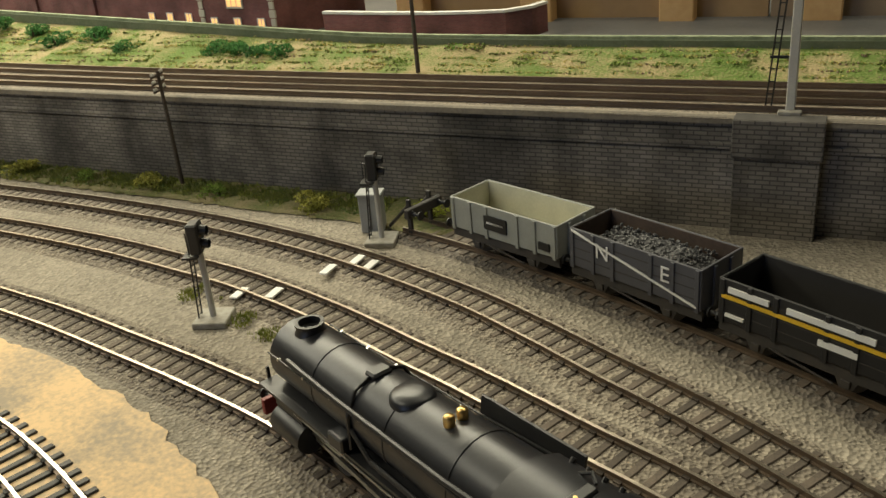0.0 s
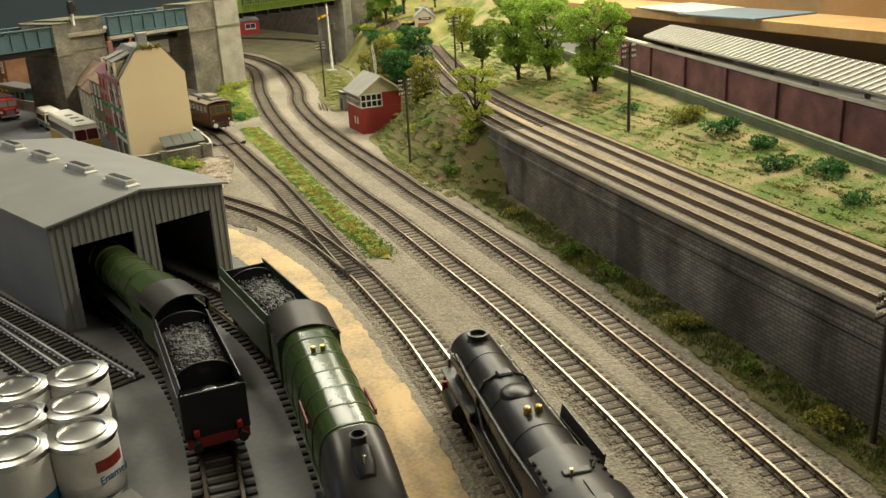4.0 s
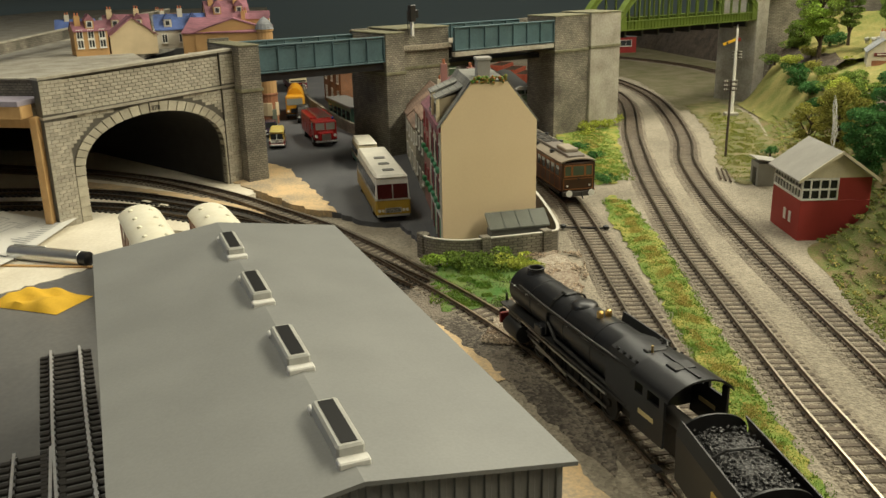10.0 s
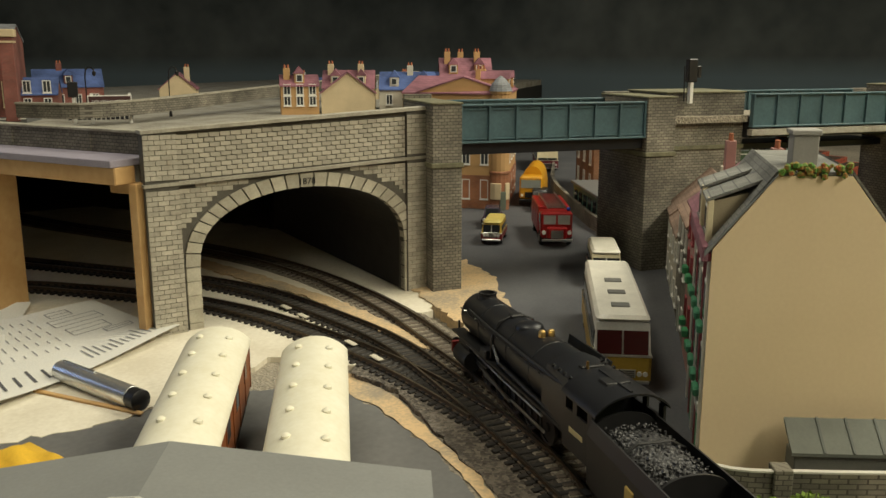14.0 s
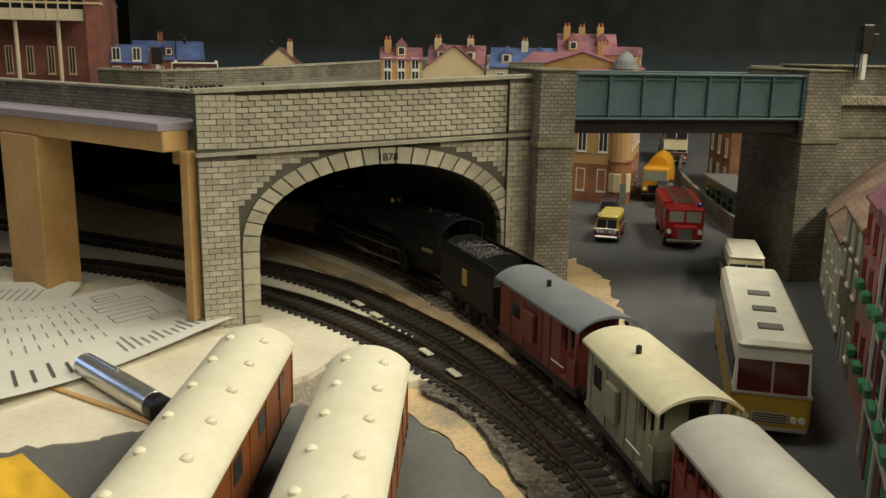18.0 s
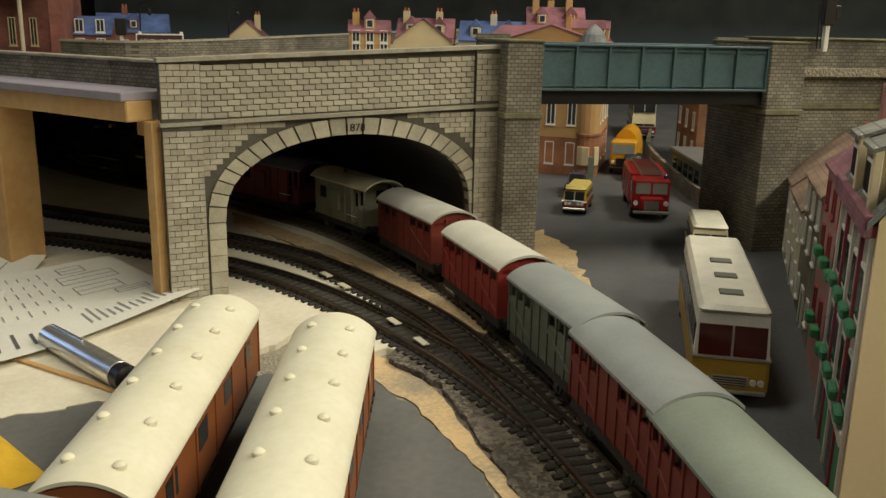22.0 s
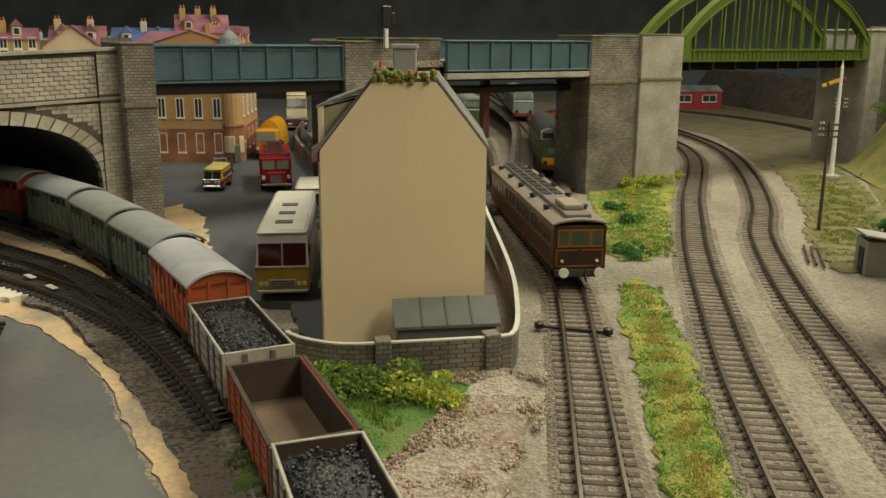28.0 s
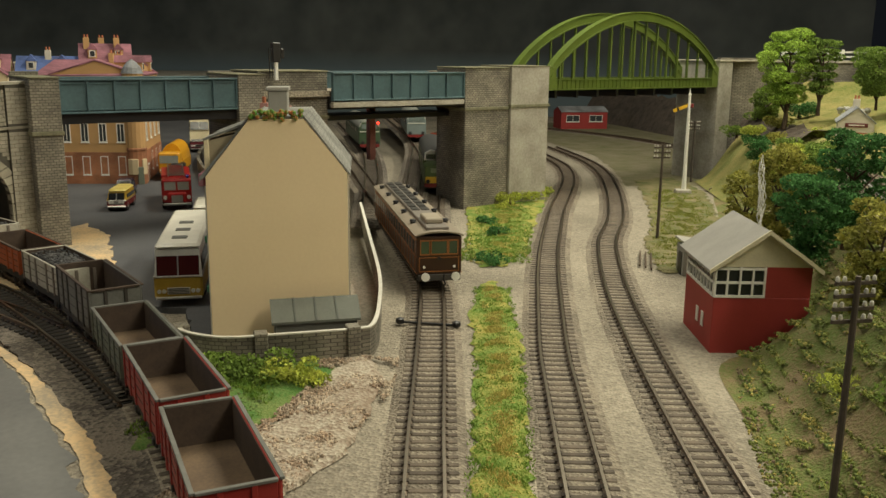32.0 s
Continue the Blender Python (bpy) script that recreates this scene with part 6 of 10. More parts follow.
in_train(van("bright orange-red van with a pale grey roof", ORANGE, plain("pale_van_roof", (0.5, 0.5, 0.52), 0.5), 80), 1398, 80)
in_train(open_wagon("pale grey open wagon loaded with coal", WAGON_GREY, "coal", 80, height=38, strap=STRAP), 1488, 80)
in_train(open_wagon("orange-brown empty open wagon", ORANGE, "", 78, rim=INSIDE), 1586, 78)
in_train(open_wagon("pale grey open wagon heaped with coal", WAGON_GREY, "coal", 82, height=38, strap=STRAP), 1676, 82)
in_train(open_wagon("dark grey empty open wagon with raised ends", DARK_GREY, "", 80, height=43, rim=INSIDE, strap=UNDER), 1764, 80)
in_train(open_wagon("green-grey empty open wagon with brown inside", GREEN_GREY, "", 80, rim=DARK_GREY), 1860, 80)
in_train(open_wagon("red steel empty open wagon with brown inside", BRIGHT_RED, "", 82, height=38, rim=DARK_GREY), 1955, 82)
in_train(open_wagon("red-brown empty open wagon with rusty inside", BRIGHT_RED, "", 82, height=38, rim=DARK_GREY), 2056, 82)
in_train(open_wagon("red-brown empty open wagon", BAUXITE, "", 82, rim=DARK_GREY), 2152, 82)

# ---- standing rolling stock ----
LOCO_GREEN = material("engine_green", (0.038, 0.066, 0.02), (0.027, 0.047, 0.015), 0.22, grain=2, patch=40, bump=0.03)
CASING_GREY = material("casing_grey", (0.036, 0.032, 0.031), (0.024, 0.022, 0.022), 0.38, grain=2, patch=30, bump=0.03)
CAR_BROWN = plain("teak_brown", (0.042, 0.016, 0.008), 0.4, patch=20)
LINING = plain("orange_lining", (0.55, 0.22, 0.05), 0.5)
YELLOW = plain("warning_yellow", (0.72, 0.45, 0.03), 0.45)
MINERAL = plain("pale_mineral_grey", (0.3, 0.31, 0.28), 0.55)
PALE_IN = plain("pale_green_inside", (0.5, 0.49, 0.38), 0.7)


def stand(ob, route, s, flip=False, group=""):
    """Puts a vehicle on a route, its middle at length s."""
    p = route.at(s)
    ob.matrix_basis = mpose(p.x, p.y, p.z, 0, 0, route.heading(s) + (180 if flip else 0))
    return ob


def lettering(text, size, m, mat, parent=None, name="lettering", depth=0.15):
    cu = bpy.data.curves.new(name, "FONT")
    cu.body, cu.size, cu.extrude, cu.align_x, cu.align_y = text, size * MM, depth * MM, "CENTER", "CENTER"
    cu.materials.append(mat)
    ob = new(name, cu)
    ob.parent, ob.matrix_basis = parent, m
    return ob


def regroup(ob, label):
    return tagged(ob, label, "wagon", "wagons standing under the wall")


PANEL_BLACK = plain("panel_black", (0.012, 0.012, 0.012), 0.5)
s0 = WAGON_ROAD.near(-150, 374)
a = open_wagon("pale grey steel mineral wagon with pale inside, empty", MINERAL, "", 76, PALE_IN, 36, False, [(PANEL_BLACK, -12, 4, 23, 31), (WHITE, -10, 2, 26.4, 27.6), (PANEL_BLACK, 26, 33, 21, 25)])
stand(regroup(a, "pale grey steel mineral wagon with pale empty inside"), WAGON_ROAD, s0)
b = open_wagon("dark grey wooden coal wagon with white diagonal stripe", plain("company_grey", (0.075, 0.075, 0.085), 0.55), "", 76, INSIDE, 38, True)
stand(regroup(b, "dark grey coal wagon with white lettering and diagonal stripe"), WAGON_ROAD, s0 + 85)
part("coal_load", coal_heap(64, 27, 29, 9, 5), COAL, b, "low heap of black coal")
for y, turn in ((16.3, 180), (-16.3, 0)):
    lettering("N", 11, mpose(-17 if y < 0 else 17, y, 30, 90, 0, turn), WHITE, b, "letter")
    lettering("E", 11, mpose(19 if y < 0 else -19, y, 30, 90, 0, turn), WHITE, b, "letter")
    k = 1 if y < 0 else -1
    part("diagonal_stripe", Mesh().loft([[(-36, y + o, z) for o, z in ((-0.3, 36.6), (0.3, 36.6), (0.3, 37.6), (-0.3, 37.6))], [(36, y + o, z) for o, z in ((-0.3, 19), (0.3, 19), (0.3, 20), (-0.3, 20))]]), WHITE, b)
c = open_wagon("black wooden coal wagon with a yellow stripe", plain("private_black", (0.013, 0.013, 0.014), 0.5), "", 76, plain("black_inside", (0.02, 0.018, 0.016), 0.9), 38, True, [(YELLOW, -36, 36, 29.4, 30.8), (WHITE, -33, -14, 32.5, 35), (WHITE, -6, 30, 32.5, 35), (WHITE, 8, 24, 24, 26.5), (WHITE, -34, -25, 21, 22.4)])
stand(regroup(c, "black coal wagon with yellow stripe and white marks"), WAGON_ROAD, s0 + 170)
d = open_wagon("pale grey open wagon", MINERAL, "", 76, PALE_IN, 38, False)
stand(regroup(d, "pale green-grey open wagon under the wall"), WAGON_ROAD, s0 + 255)


def bogie(w, x, name="bogie"):
    b = part(name, Mesh().box(x - 24, x + 24, -13.5, -11.5, 9, 15, 0.4).box(x - 24, x + 24, 11.5, 13.5, 9, 15, 0.4).box(x - 5, x + 5, -12, 12, 12, 16), UNDER, w)
    for dx in (-15, 15):
        for y in (-1, 1):
            part("wheel", WHEEL_MESH, UNDER, b, m=mpose(x + dx, y * 8.7, 12, 0, 0, 180 if y > 0 else 0))
    return b


def buffers(w, L, ends=(-1, 1), mat=None):
    for e in ends:
        for y in (-11.5, 11.5):
            part("buffer", BUFFER_MESH, mat or BLACK, w, m=mpose(e * L / 2, y, 17, 0, 0, 0 if e > 0 else 180))


def tender_body(name, label, side, L=104, lamps=False):
    w = thing(name, Matrix(), label, "tender")
    for y in (-1, 1):
        part("side", Mesh().loft([[(x, y * a, z) for a, z in ((16, 18), (17, 18), (17, 44), (15.6, 48), (14.8, 48), (16, 43))] for x in (-L / 2, L / 2)]), side, w)
        part("lining_band", Mesh().box(-L / 2 + 4, L / 2 - 4, y * 17 - 0.2, y * 17 + 0.2, 41, 41.8), WHITE, w)
    part("tank", Mesh().box(-L / 2, L / 2, -16, 16, 18, 36), BLACK_DULL, w)
    part("rear_panel", Mesh().box(-L / 2 - 0.8, -L / 2 + 0.8, -16.8, 16.8, 18, 44, 0.3), BLACK_DULL, w)
    rim = [(15.4 * math.sin(-1.35 + 2.7 * k / 16) / math.sin(1.35), 36 + 14 * max(0.0, math.cos(-1.35 + 2.7 * k / 16)) ** 0.6) for k in range(17)]
    for x in (-L / 2 + 22, L / 2 - 2):
        part("bulkhead", Mesh().loft([[(x + d, y, z) for y, z in rim] + [(x + d, y, 35) for y, z in reversed(rim)] for d in (0, 1.4)]), BLACK_DULL, w)
    part("coal", coal_heap(L - 28, 29, 40, 5, 5.5), COAL, w, "heaped black coal", m=mpose(10, 0, 0))
    part("filler_cap", Mesh().lathe([(4.2, 36), (4.2, 39), (3.2, 39.8), (0.3, 40)], (-L / 2 + 10, 0, 0), n=16), STEEL, w, smooth=True)
    part("buffer_beam", Mesh().box(-L / 2 - 1.6, -L / 2, -16, 16, 13, 18.5), RED, w, "red buffer beam")
    part("underframe", Mesh().box(-L / 2, L / 2, -14, 14, 12, 18), UNDER, w)
    for x in (-36, -12, 12, 36):
        for y in (-1, 1):
            part("wheel", WHEEL_MESH, UNDER, w, m=mpose(x, y * 8.7, 12, 0, 0, 180 if y > 0 else 0))
            part("axle_box", Mesh().box(x - 2.6, x + 2.6, y * 13.6 - 1.4, y * 13.6 + 1.4, 9, 16, 0.5), UNDER, w)
    if lamps:
        for y in (-11, 11):
            part("tail_lamp", Mesh().box(-L / 2 - 3.4, -L / 2 - 1, y - 1.4, y + 1.4, 20, 24, 0.4), plain("red_lamp", (0.35, 0.02, 0.02), 0.3), w, "small red lamp")
    buffers(w, L + 2, (-1,))
    return w


def big_wheels(e, xs, r=13.5):
    for y in (-1, 1):
        for x in xs:
            part("driving_wheel", Mesh().lathe([(1, -1), (r - 0.6, -1), (r, -0.6), (r, 1.2), (r - 2, 1.2), (r - 2.2, 0.4), (2.4, 0.5), (2.2, 1.6), (0.4, 1.6)], (x, y * 8.6, 5 + r), "Y", 22), LOCO_GREEN, e, smooth=True)
        part("coupling_rod", Mesh().box(min(xs) - 2, max(xs) + 2, y * 11.8 - 0.5, y * 11.8 + 0.5, 4 + r, 6 + r), STEEL, e)
        part("cylinder", Mesh().lathe([(0.5, 74), (6, 74), (6, 52), (0.5, 52)], (0, y * 14.3, 17), "X", 14), BLACK, e, smooth=True)


def streamliner():
    e = thing("streamlined_locomotive", Matrix(), "green streamlined steam locomotive with dark wedge nose", "locomotive")
    def ring(x, top, half, low, shape=0.5):
        pts = []
        for k in range(17):
            a = math.pi * k / 16
            c, s = math.cos(a), math.sin(a)
            pts.append((x, half * math.copysign(abs(c) ** 0.62, c), low + (top - low) * max(0, s) ** shape))
        return pts
    nose = [ring(95, 24, 14.5, 13), ring(93.5, 29, 15.6, 13), ring(88, 35.5, 16.4, 13), ring(80, 42, 16.7, 14), ring(70, 48, 16.6, 16), ring(62, 51.5, 16.4, 18), ring(54, 53, 16.3, 20)]
    part("nose_casing", Mesh().loft(nose), CASING_GREY, e, "dark rounded wedge-shaped nose", smooth=True)
    boiler = [ring(54, 52.6, 16, 22), ring(20, 53.6, 16.2, 22), ring(-30, 54.6, 16.6, 22), ring(-58, 55, 17, 22)]
    part("boiler_casing", Mesh().loft(boiler), LOCO_GREEN, e, smooth=True)
    for x in (52, 34, 16, -2, -22, -42):
        t = 52.6 + (58 - x) * 0.021
        part("boiler_band", Mesh().loft([ring(x, t + 0.35, 16.3 + (58 - x) * 0.006, 22), ring(x - 1.2, t + 0.35, 16.3 + (58 - x) * 0.006, 22)]), plain("band_black", (0.03, 0.045, 0.02), 0.4), e, smooth=True)
    part("chimney_recess", Mesh().loft([[(x, 5.2 * w * math.cos(a), z + 3.6 * h * math.sin(a)) for a in [2 * math.pi * k / 14 for k in range(14)]] for x, z, w, h in ((80, 42.4, 0.7, 0.5), (76, 45.2, 0.95, 0.7), (69, 49.6, 0.9, 0.7))]), BLACK, e, "black oval chimney recess", smooth=True)
    part("chimney", Mesh().lathe([(3.6, 50), (3.4, 55), (4.0, 55.6), (3.0, 55.8), (2.6, 53)], (66, 0, 0), n=16), BLACK, e, smooth=True)
    part("whistle", Mesh().cyl((76, 0, 45), (76, 0, 51), 0.8, n=8), STEEL, e)
    for y in (-2.5, 2.5):
        part("safety_valve", Mesh().cyl((-26, y, 53), (-26, y, 57), 1.4, n=10), BRASS, e)
    part("front_skirt", Mesh().loft([ring(95.5, 22, 12, 12), ring(88, 24, 15.6, 12), ring(60, 24, 16.6, 14)]), CASING_GREY, e, smooth=True)
    for y in (-1, 1):
        part("valance", Mesh().loft([[(x, y * 17, z) for x, z in ((72, 18), (60, 24), (-60, 24), (-60, 27), (60, 28), (72, 24))], [(x, y * 16, z) for x, z in ((72, 18), (60, 24), (-60, 24), (-60, 27), (60, 28), (72, 24))]]), LOCO_GREEN, e)
        part("cab_side", Mesh().box(-92, -58, y * 17.2 - 0.6, y * 17.2 + 0.6, 22, 42).box(-92, -88, y * 17.2 - 0.6, y * 17.2 + 0.6, 42, 48).box(-62, -58, y * 17.2 - 0.6, y * 17.2 + 0.6, 42, 48), LOCO_GREEN, e)
        part("name_plate", Mesh().box(6, 30, y * 16.4 - 0.4, y * 16.4 + 0.4, 42, 45), RED, e, "small red nameplate")
        part("headlamp", Mesh().cyl((94, y * 9, 17), (96, y * 9, 17), 1.4, n=10), STEEL, e)
    roofs = []
    for x in (-95, -56):
        top = [(18 * math.sin(-1.15 + 2.3 * k / 14) / math.sin(1.15), 47.5 + 8.5 * (math.cos(-1.15 + 2.3 * k / 14) - math.cos(1.15)) / (1 - math.cos(1.15))) for k in range(15)]
        roofs.append([(x, y, z + 1) for y, z in top] + [(x, y, z) for y, z in reversed(top)])
    part("cab_roof", Mesh().loft(roofs), CASING_GREY, e, smooth=True)
    part("cab_front", Mesh().box(-59, -57.5, -16.5, 16.5, 24, 50), LOCO_GREEN, e)
    part("frames", Mesh().box(-90, 90, -6.5, 6.5, 10, 24), UNDER, e)
    big_wheels(e, (30, 0, -30))
    buffers(e, 191, (1,))
    return e


def green_engine():
    e = thing("green_locomotive", Matrix(), "green steam locomotive with banded boiler backed from the shed", "locomotive")
    zc = 39
    part("boiler", Mesh().lathe([(2, 92), (13, 91), (13.6, 89), (14.2, 40), (15.2, -10), (15.6, -36)], (0, 0, zc), "X", 28), LOCO_GREEN, e, smooth=True)
    for x in (64, 46, 28, 10, -8, -26):
        r = 14.3 + (50 - x) * 0.016
        part("boiler_band", Mesh().lathe([(r, x), (r + 0.35, x + 0.1), (r + 0.35, x + 1.1), (r, x + 1.2)], (0, 0, zc), "X", 28), plain("boiler_lining", (0.075, 0.075, 0.02), 0.35), e, smooth=True)
    part("firebox", Mesh().loft([[(x, y * s, z) for y, z in ((-17, 26), (17, 26), (17, 42), (14, 51), (6, 55), (-6, 55), (-14, 51), (-17, 42))] for x, s in ((-34, 0.92), (-62, 1.0))]), LOCO_GREEN, e, smooth=True)
    for y in (-1, 1):
        part("running_plate", Mesh().box(-60, 96, y * 13 - 4, y * 13 + 4, 25, 26.2), BLACK, e)
        part("cab_side", Mesh().box(-92, -62, y * 17.2 - 0.6, y * 17.2 + 0.6, 20, 42).box(-92, -88, y * 17.2 - 0.6, y * 17.2 + 0.6, 42, 48).box(-66, -62, y * 17.2 - 0.6, y * 17.2 + 0.6, 42, 48), LOCO_GREEN, e)
    roofs = []
    for x in (-96, -60):
        top = [(18 * math.sin(-1.15 + 2.3 * k / 14) / math.sin(1.15), 47.5 + 8.5 * (math.cos(-1.15 + 2.3 * k / 14) - math.cos(1.15)) / (1 - math.cos(1.15))) for k in range(15)]
        roofs.append([(x, y, z + 1) for y, z in top] + [(x, y, z) for y, z in reversed(top)])
    part("cab_roof", Mesh().loft(roofs), CASING_GREY, e, smooth=True)
    part("frames", Mesh().box(-90, 90, -6.5, 6.5, 10, 24), UNDER, e)
    big_wheels(e, (30, 0, -30))
    return e


s = SHED_ROAD_R.near(-438, 170)
stand(streamliner(), SHED_ROAD_R, s + 97, True)
stand(tender_body("streamliner_tender", "dark green corridor tender with heaped coal", plain("deep_green", (0.04, 0.062, 0.04), 0.3)), SHED_ROAD_R, s + 97 + 97 + 58, True)
s = SHED_ROAD_L.near(-558, 122)
stand(tender_body("green_engine_tender", "black tender with red tail lamps and coal", BLACK_DULL, 100, True), SHED_ROAD_L, s + 51)
stand(green_engine(), SHED_ROAD_L, s + 102 + 6 + 96)


# ---- two brown bogie vans with cream roofs ----
VAN_BROWN = plain("van_brown", (0.27, 0.085, 0.025), 0.5, patch=18)
VAN_ROOF = material("clean_cream_roof", (0.82, 0.79, 0.66), (0.74, 0.7, 0.55), 0.5, grain=3, patch=24, bump=0.04)


def parcels_van(label):
    L, W, z0, z1 = 168, 33, 14, 40
    w = thing("parcels_van", Matrix(), label, "van", "brown vans with cream roofs")
    part("body", Mesh().box(-L / 2, L / 2, -W / 2, W / 2, z0, z1 + 0.5, 0.4), VAN_BROWN, w)
    part("roof", arc_roof(L, W, z1, 8.5, 0.6, 1.2, 16), VAN_ROOF, w, smooth=True)
    for e in (-1, 1):
        part("end_gable", Mesh().loft([[(e * (L / 2 - o), y, z) for y, z in ((-W / 2, z1 - 1), (W / 2, z1 - 1), (W / 3, z1 + 5.6), (0, z1 + 8), (-W / 3, z1 + 5.6))] for o in (0.2, 1.5)]), VAN_BROWN, w)
        part("gangway", Mesh().box(e * L / 2 - 2, e * L / 2 + 2, -6, 6, 18, 40, 0.4), BLACK_DULL, w)
    for k in range(6):
        for y, h in ((-8, 49.4), (8, 49.4)):
            x = -L / 2 + 14 + k * 28
            part("roof_vent", Mesh().lathe([(2.0, h - 1.6), (2.0, h - 0.2), (1.2, h + 0.5), (0.2, h + 0.6)], (x + (4 if y > 0 else 0), y, 0), n=10), VAN_ROOF, w, smooth=True)
    for y in (-1, 1):
        for k in range(7):
            x = -L / 2 + 2 + k * (L - 4) / 6
            part("side_rib", Mesh().box(x - 0.8, x + 0.8, y * W / 2 - 0.5, y * W / 2 + 0.5, z0, z1), VAN_BROWN, w)
        for k in range(4):
            x = -58 + k * 38
            part("window", Mesh().box(x - 6, x + 6, y * W / 2 - 0.2, y * W / 2 + 0.2, 27, 36), DARK_GLASS, w)
        part("step_board", Mesh().box(-L / 2 + 6, L / 2 - 6, y * 15.6 - 0.8, y * 15.6 + 0.8, 12, 13), UNDER, w)
    bogie(w, -54)
    bogie(w, 54)
    buffers(w, L)
    return w


for x, y, h in ((-1220, -130, 29.5), (-1226, -72, 29.0)):
    parcels_van("brown bogie van with a clean cream roof").matrix_basis = mpose(x, y, 0, 0, 0, h)


# ---- electric railcar and diesels ----
CAR_LINE = plain("dull_lining", (0.26, 0.1, 0.025), 0.5)


def railcar():
    L, W, z0, z1 = 262, 36, 14, 44
    w = thing("electric_railcar", Matrix(), "brown lined electric railcar with grey clerestory roof", "railcar")
    part("body", Mesh().box(-L / 2, L / 2, -W / 2, W / 2, z0, z1, 0.6), CAR_BROWN, w)
    part("roof", arc_roof(L, W, z1, 3.2, 1.0, 1.2, 12), plain("dusty_roof", (0.22, 0.185, 0.14), 0.7, patch=30), w, "dusty grey-brown roof", smooth=True)
    c = part("clerestory", Mesh().box(-L / 2 + 10, L / 2 - 6, -9, 9, z1 + 2, z1 + 6.5, 0.5), plain("clerestory_grey", (0.17, 0.15, 0.13), 0.6), w)
    grid = plain("grid_black", (0.025, 0.023, 0.02), 0.6)
    for k in range(9):
        x = -L / 2 + 20 + k * 19
        for y in (-4.3, 4.3):
            part("resistance_grid", Mesh().box(x - 7.5, x + 7.5, y - 3.2, y + 3.2, z1 + 6.4, z1 + 7.2), grid, c)
    part("roof_box", Mesh().box(L / 2 - 48, L / 2 - 20, -7, 7, z1 + 6.4, z1 + 10.5, 0.8), plain("box_grey", (0.3, 0.26, 0.2), 0.6), c)
    for k in range(5):
        for y in (-13.5, 13.5):
            part("roof_vent", Mesh().lathe([(2.2, z1 + 1), (2.2, z1 + 4.4), (3, z1 + 4.6), (2.4, z1 + 6), (0.3, z1 + 6.2)], (-L / 2 + 26 + k * 48, y, 0), n=10), BLACK_DULL, w, smooth=True)
    for y in (-1, 1):
        for k in range(17):
            x = -L / 2 + 12 + k * (L - 24) / 16
            win = part("window", Mesh().box(x - 5, x + 5, y * W / 2 - 0.3, y * W / 2 + 0.3, 30, 40), DARK_GLASS, w)
            part("frame_line", Mesh().box(x - 6, x + 6, y * W / 2 - 0.4, y * W / 2 + 0.4, 40, 40.8).box(x + 5.4, x + 6, y * W / 2 - 0.4, y * W / 2 + 0.4, 16, 40), CAR_LINE, win)
        for z in (28, 41.6, 15):
            part("lining_stripe", Mesh().box(-L / 2, L / 2, y * W / 2 - 0.35, y * W / 2 + 0.35, z, z + 0.6), CAR_LINE, w)
        part("step_board", Mesh().box(-L / 2 + 10, L / 2 - 10, y * 16 - 1, y * 16 + 1, 10, 11), UNDER, w)
    x = L / 2
    for y0, y1 in ((-14.5, -8), (-6, 6), (8, 14.5)):
        win = part("cab_window", Mesh().box(x - 0.3, x + 0.35, y0, y1, 30.5, 40.5), plain("green_glazing", (0.06, 0.085, 0.05), 0.1), w)
        part("window_frame", Mesh().box(x - 0.3, x + 0.7, y0 - 0.8, y1 + 0.8, 29.4, 30.5).box(x - 0.3, x + 0.7, y0 - 0.8, y1 + 0.8, 40.5, 41.5).box(x - 0.3, x + 0.7, y0 - 0.8, y0, 30, 41).box(x - 0.3, x + 0.7, y1, y1 + 0.8, 30, 41), CAR_LINE, win)
    part("end_lining", Mesh().box(x - 0.2, x + 0.4, -16, 16, 27, 27.7).box(x - 0.2, x + 0.4, -16, 16, 16, 16.7).box(x - 0.2, x + 0.4, -16, -15.3, 16, 28).box(x - 0.2, x + 0.4, 15.3, 16, 16, 28), CAR_LINE, w)
    part("buffer_beam", Mesh().box(x - 1, x + 1.4, -17, 17, 9, 14, 0.4), UNDER, w)
    part("headlamp", Mesh().cyl((x, 0, 27), (x + 2.2, 0, 27), 1.3, n=10), BLACK, w)
    for y in (-12, 12):
        part("marker_lamp", Mesh().cyl((x, y, 20), (x + 1.4, y, 20), 1.0, n=10), WHITE, w)
        b = part("buffer", BUFFER_MESH, BLACK, w, m=mpose(x, y, 13.5))
        part("buffer_head", Mesh().cyl((6.6, 0, 0), (7.6, 0, 0), 3.4, n=16), WHITE, b, "white-painted buffer head")
    part("jumper_pipe", Mesh().tube([(x + 1, 4, 14), (x + 2.5, 4, 9), (x + 1, 5, 6)], 0.7, 6), BLACK, w)
    part("underframe", Mesh().box(-L / 2 + 4, L / 2 - 2, -12, 12, 8, 14), UNDER, w)
    bogie(w, -90)
    bogie(w, 90)
    return w


stand(railcar(), SIDING, SIDING.near(-1465, 213) + 131, True)


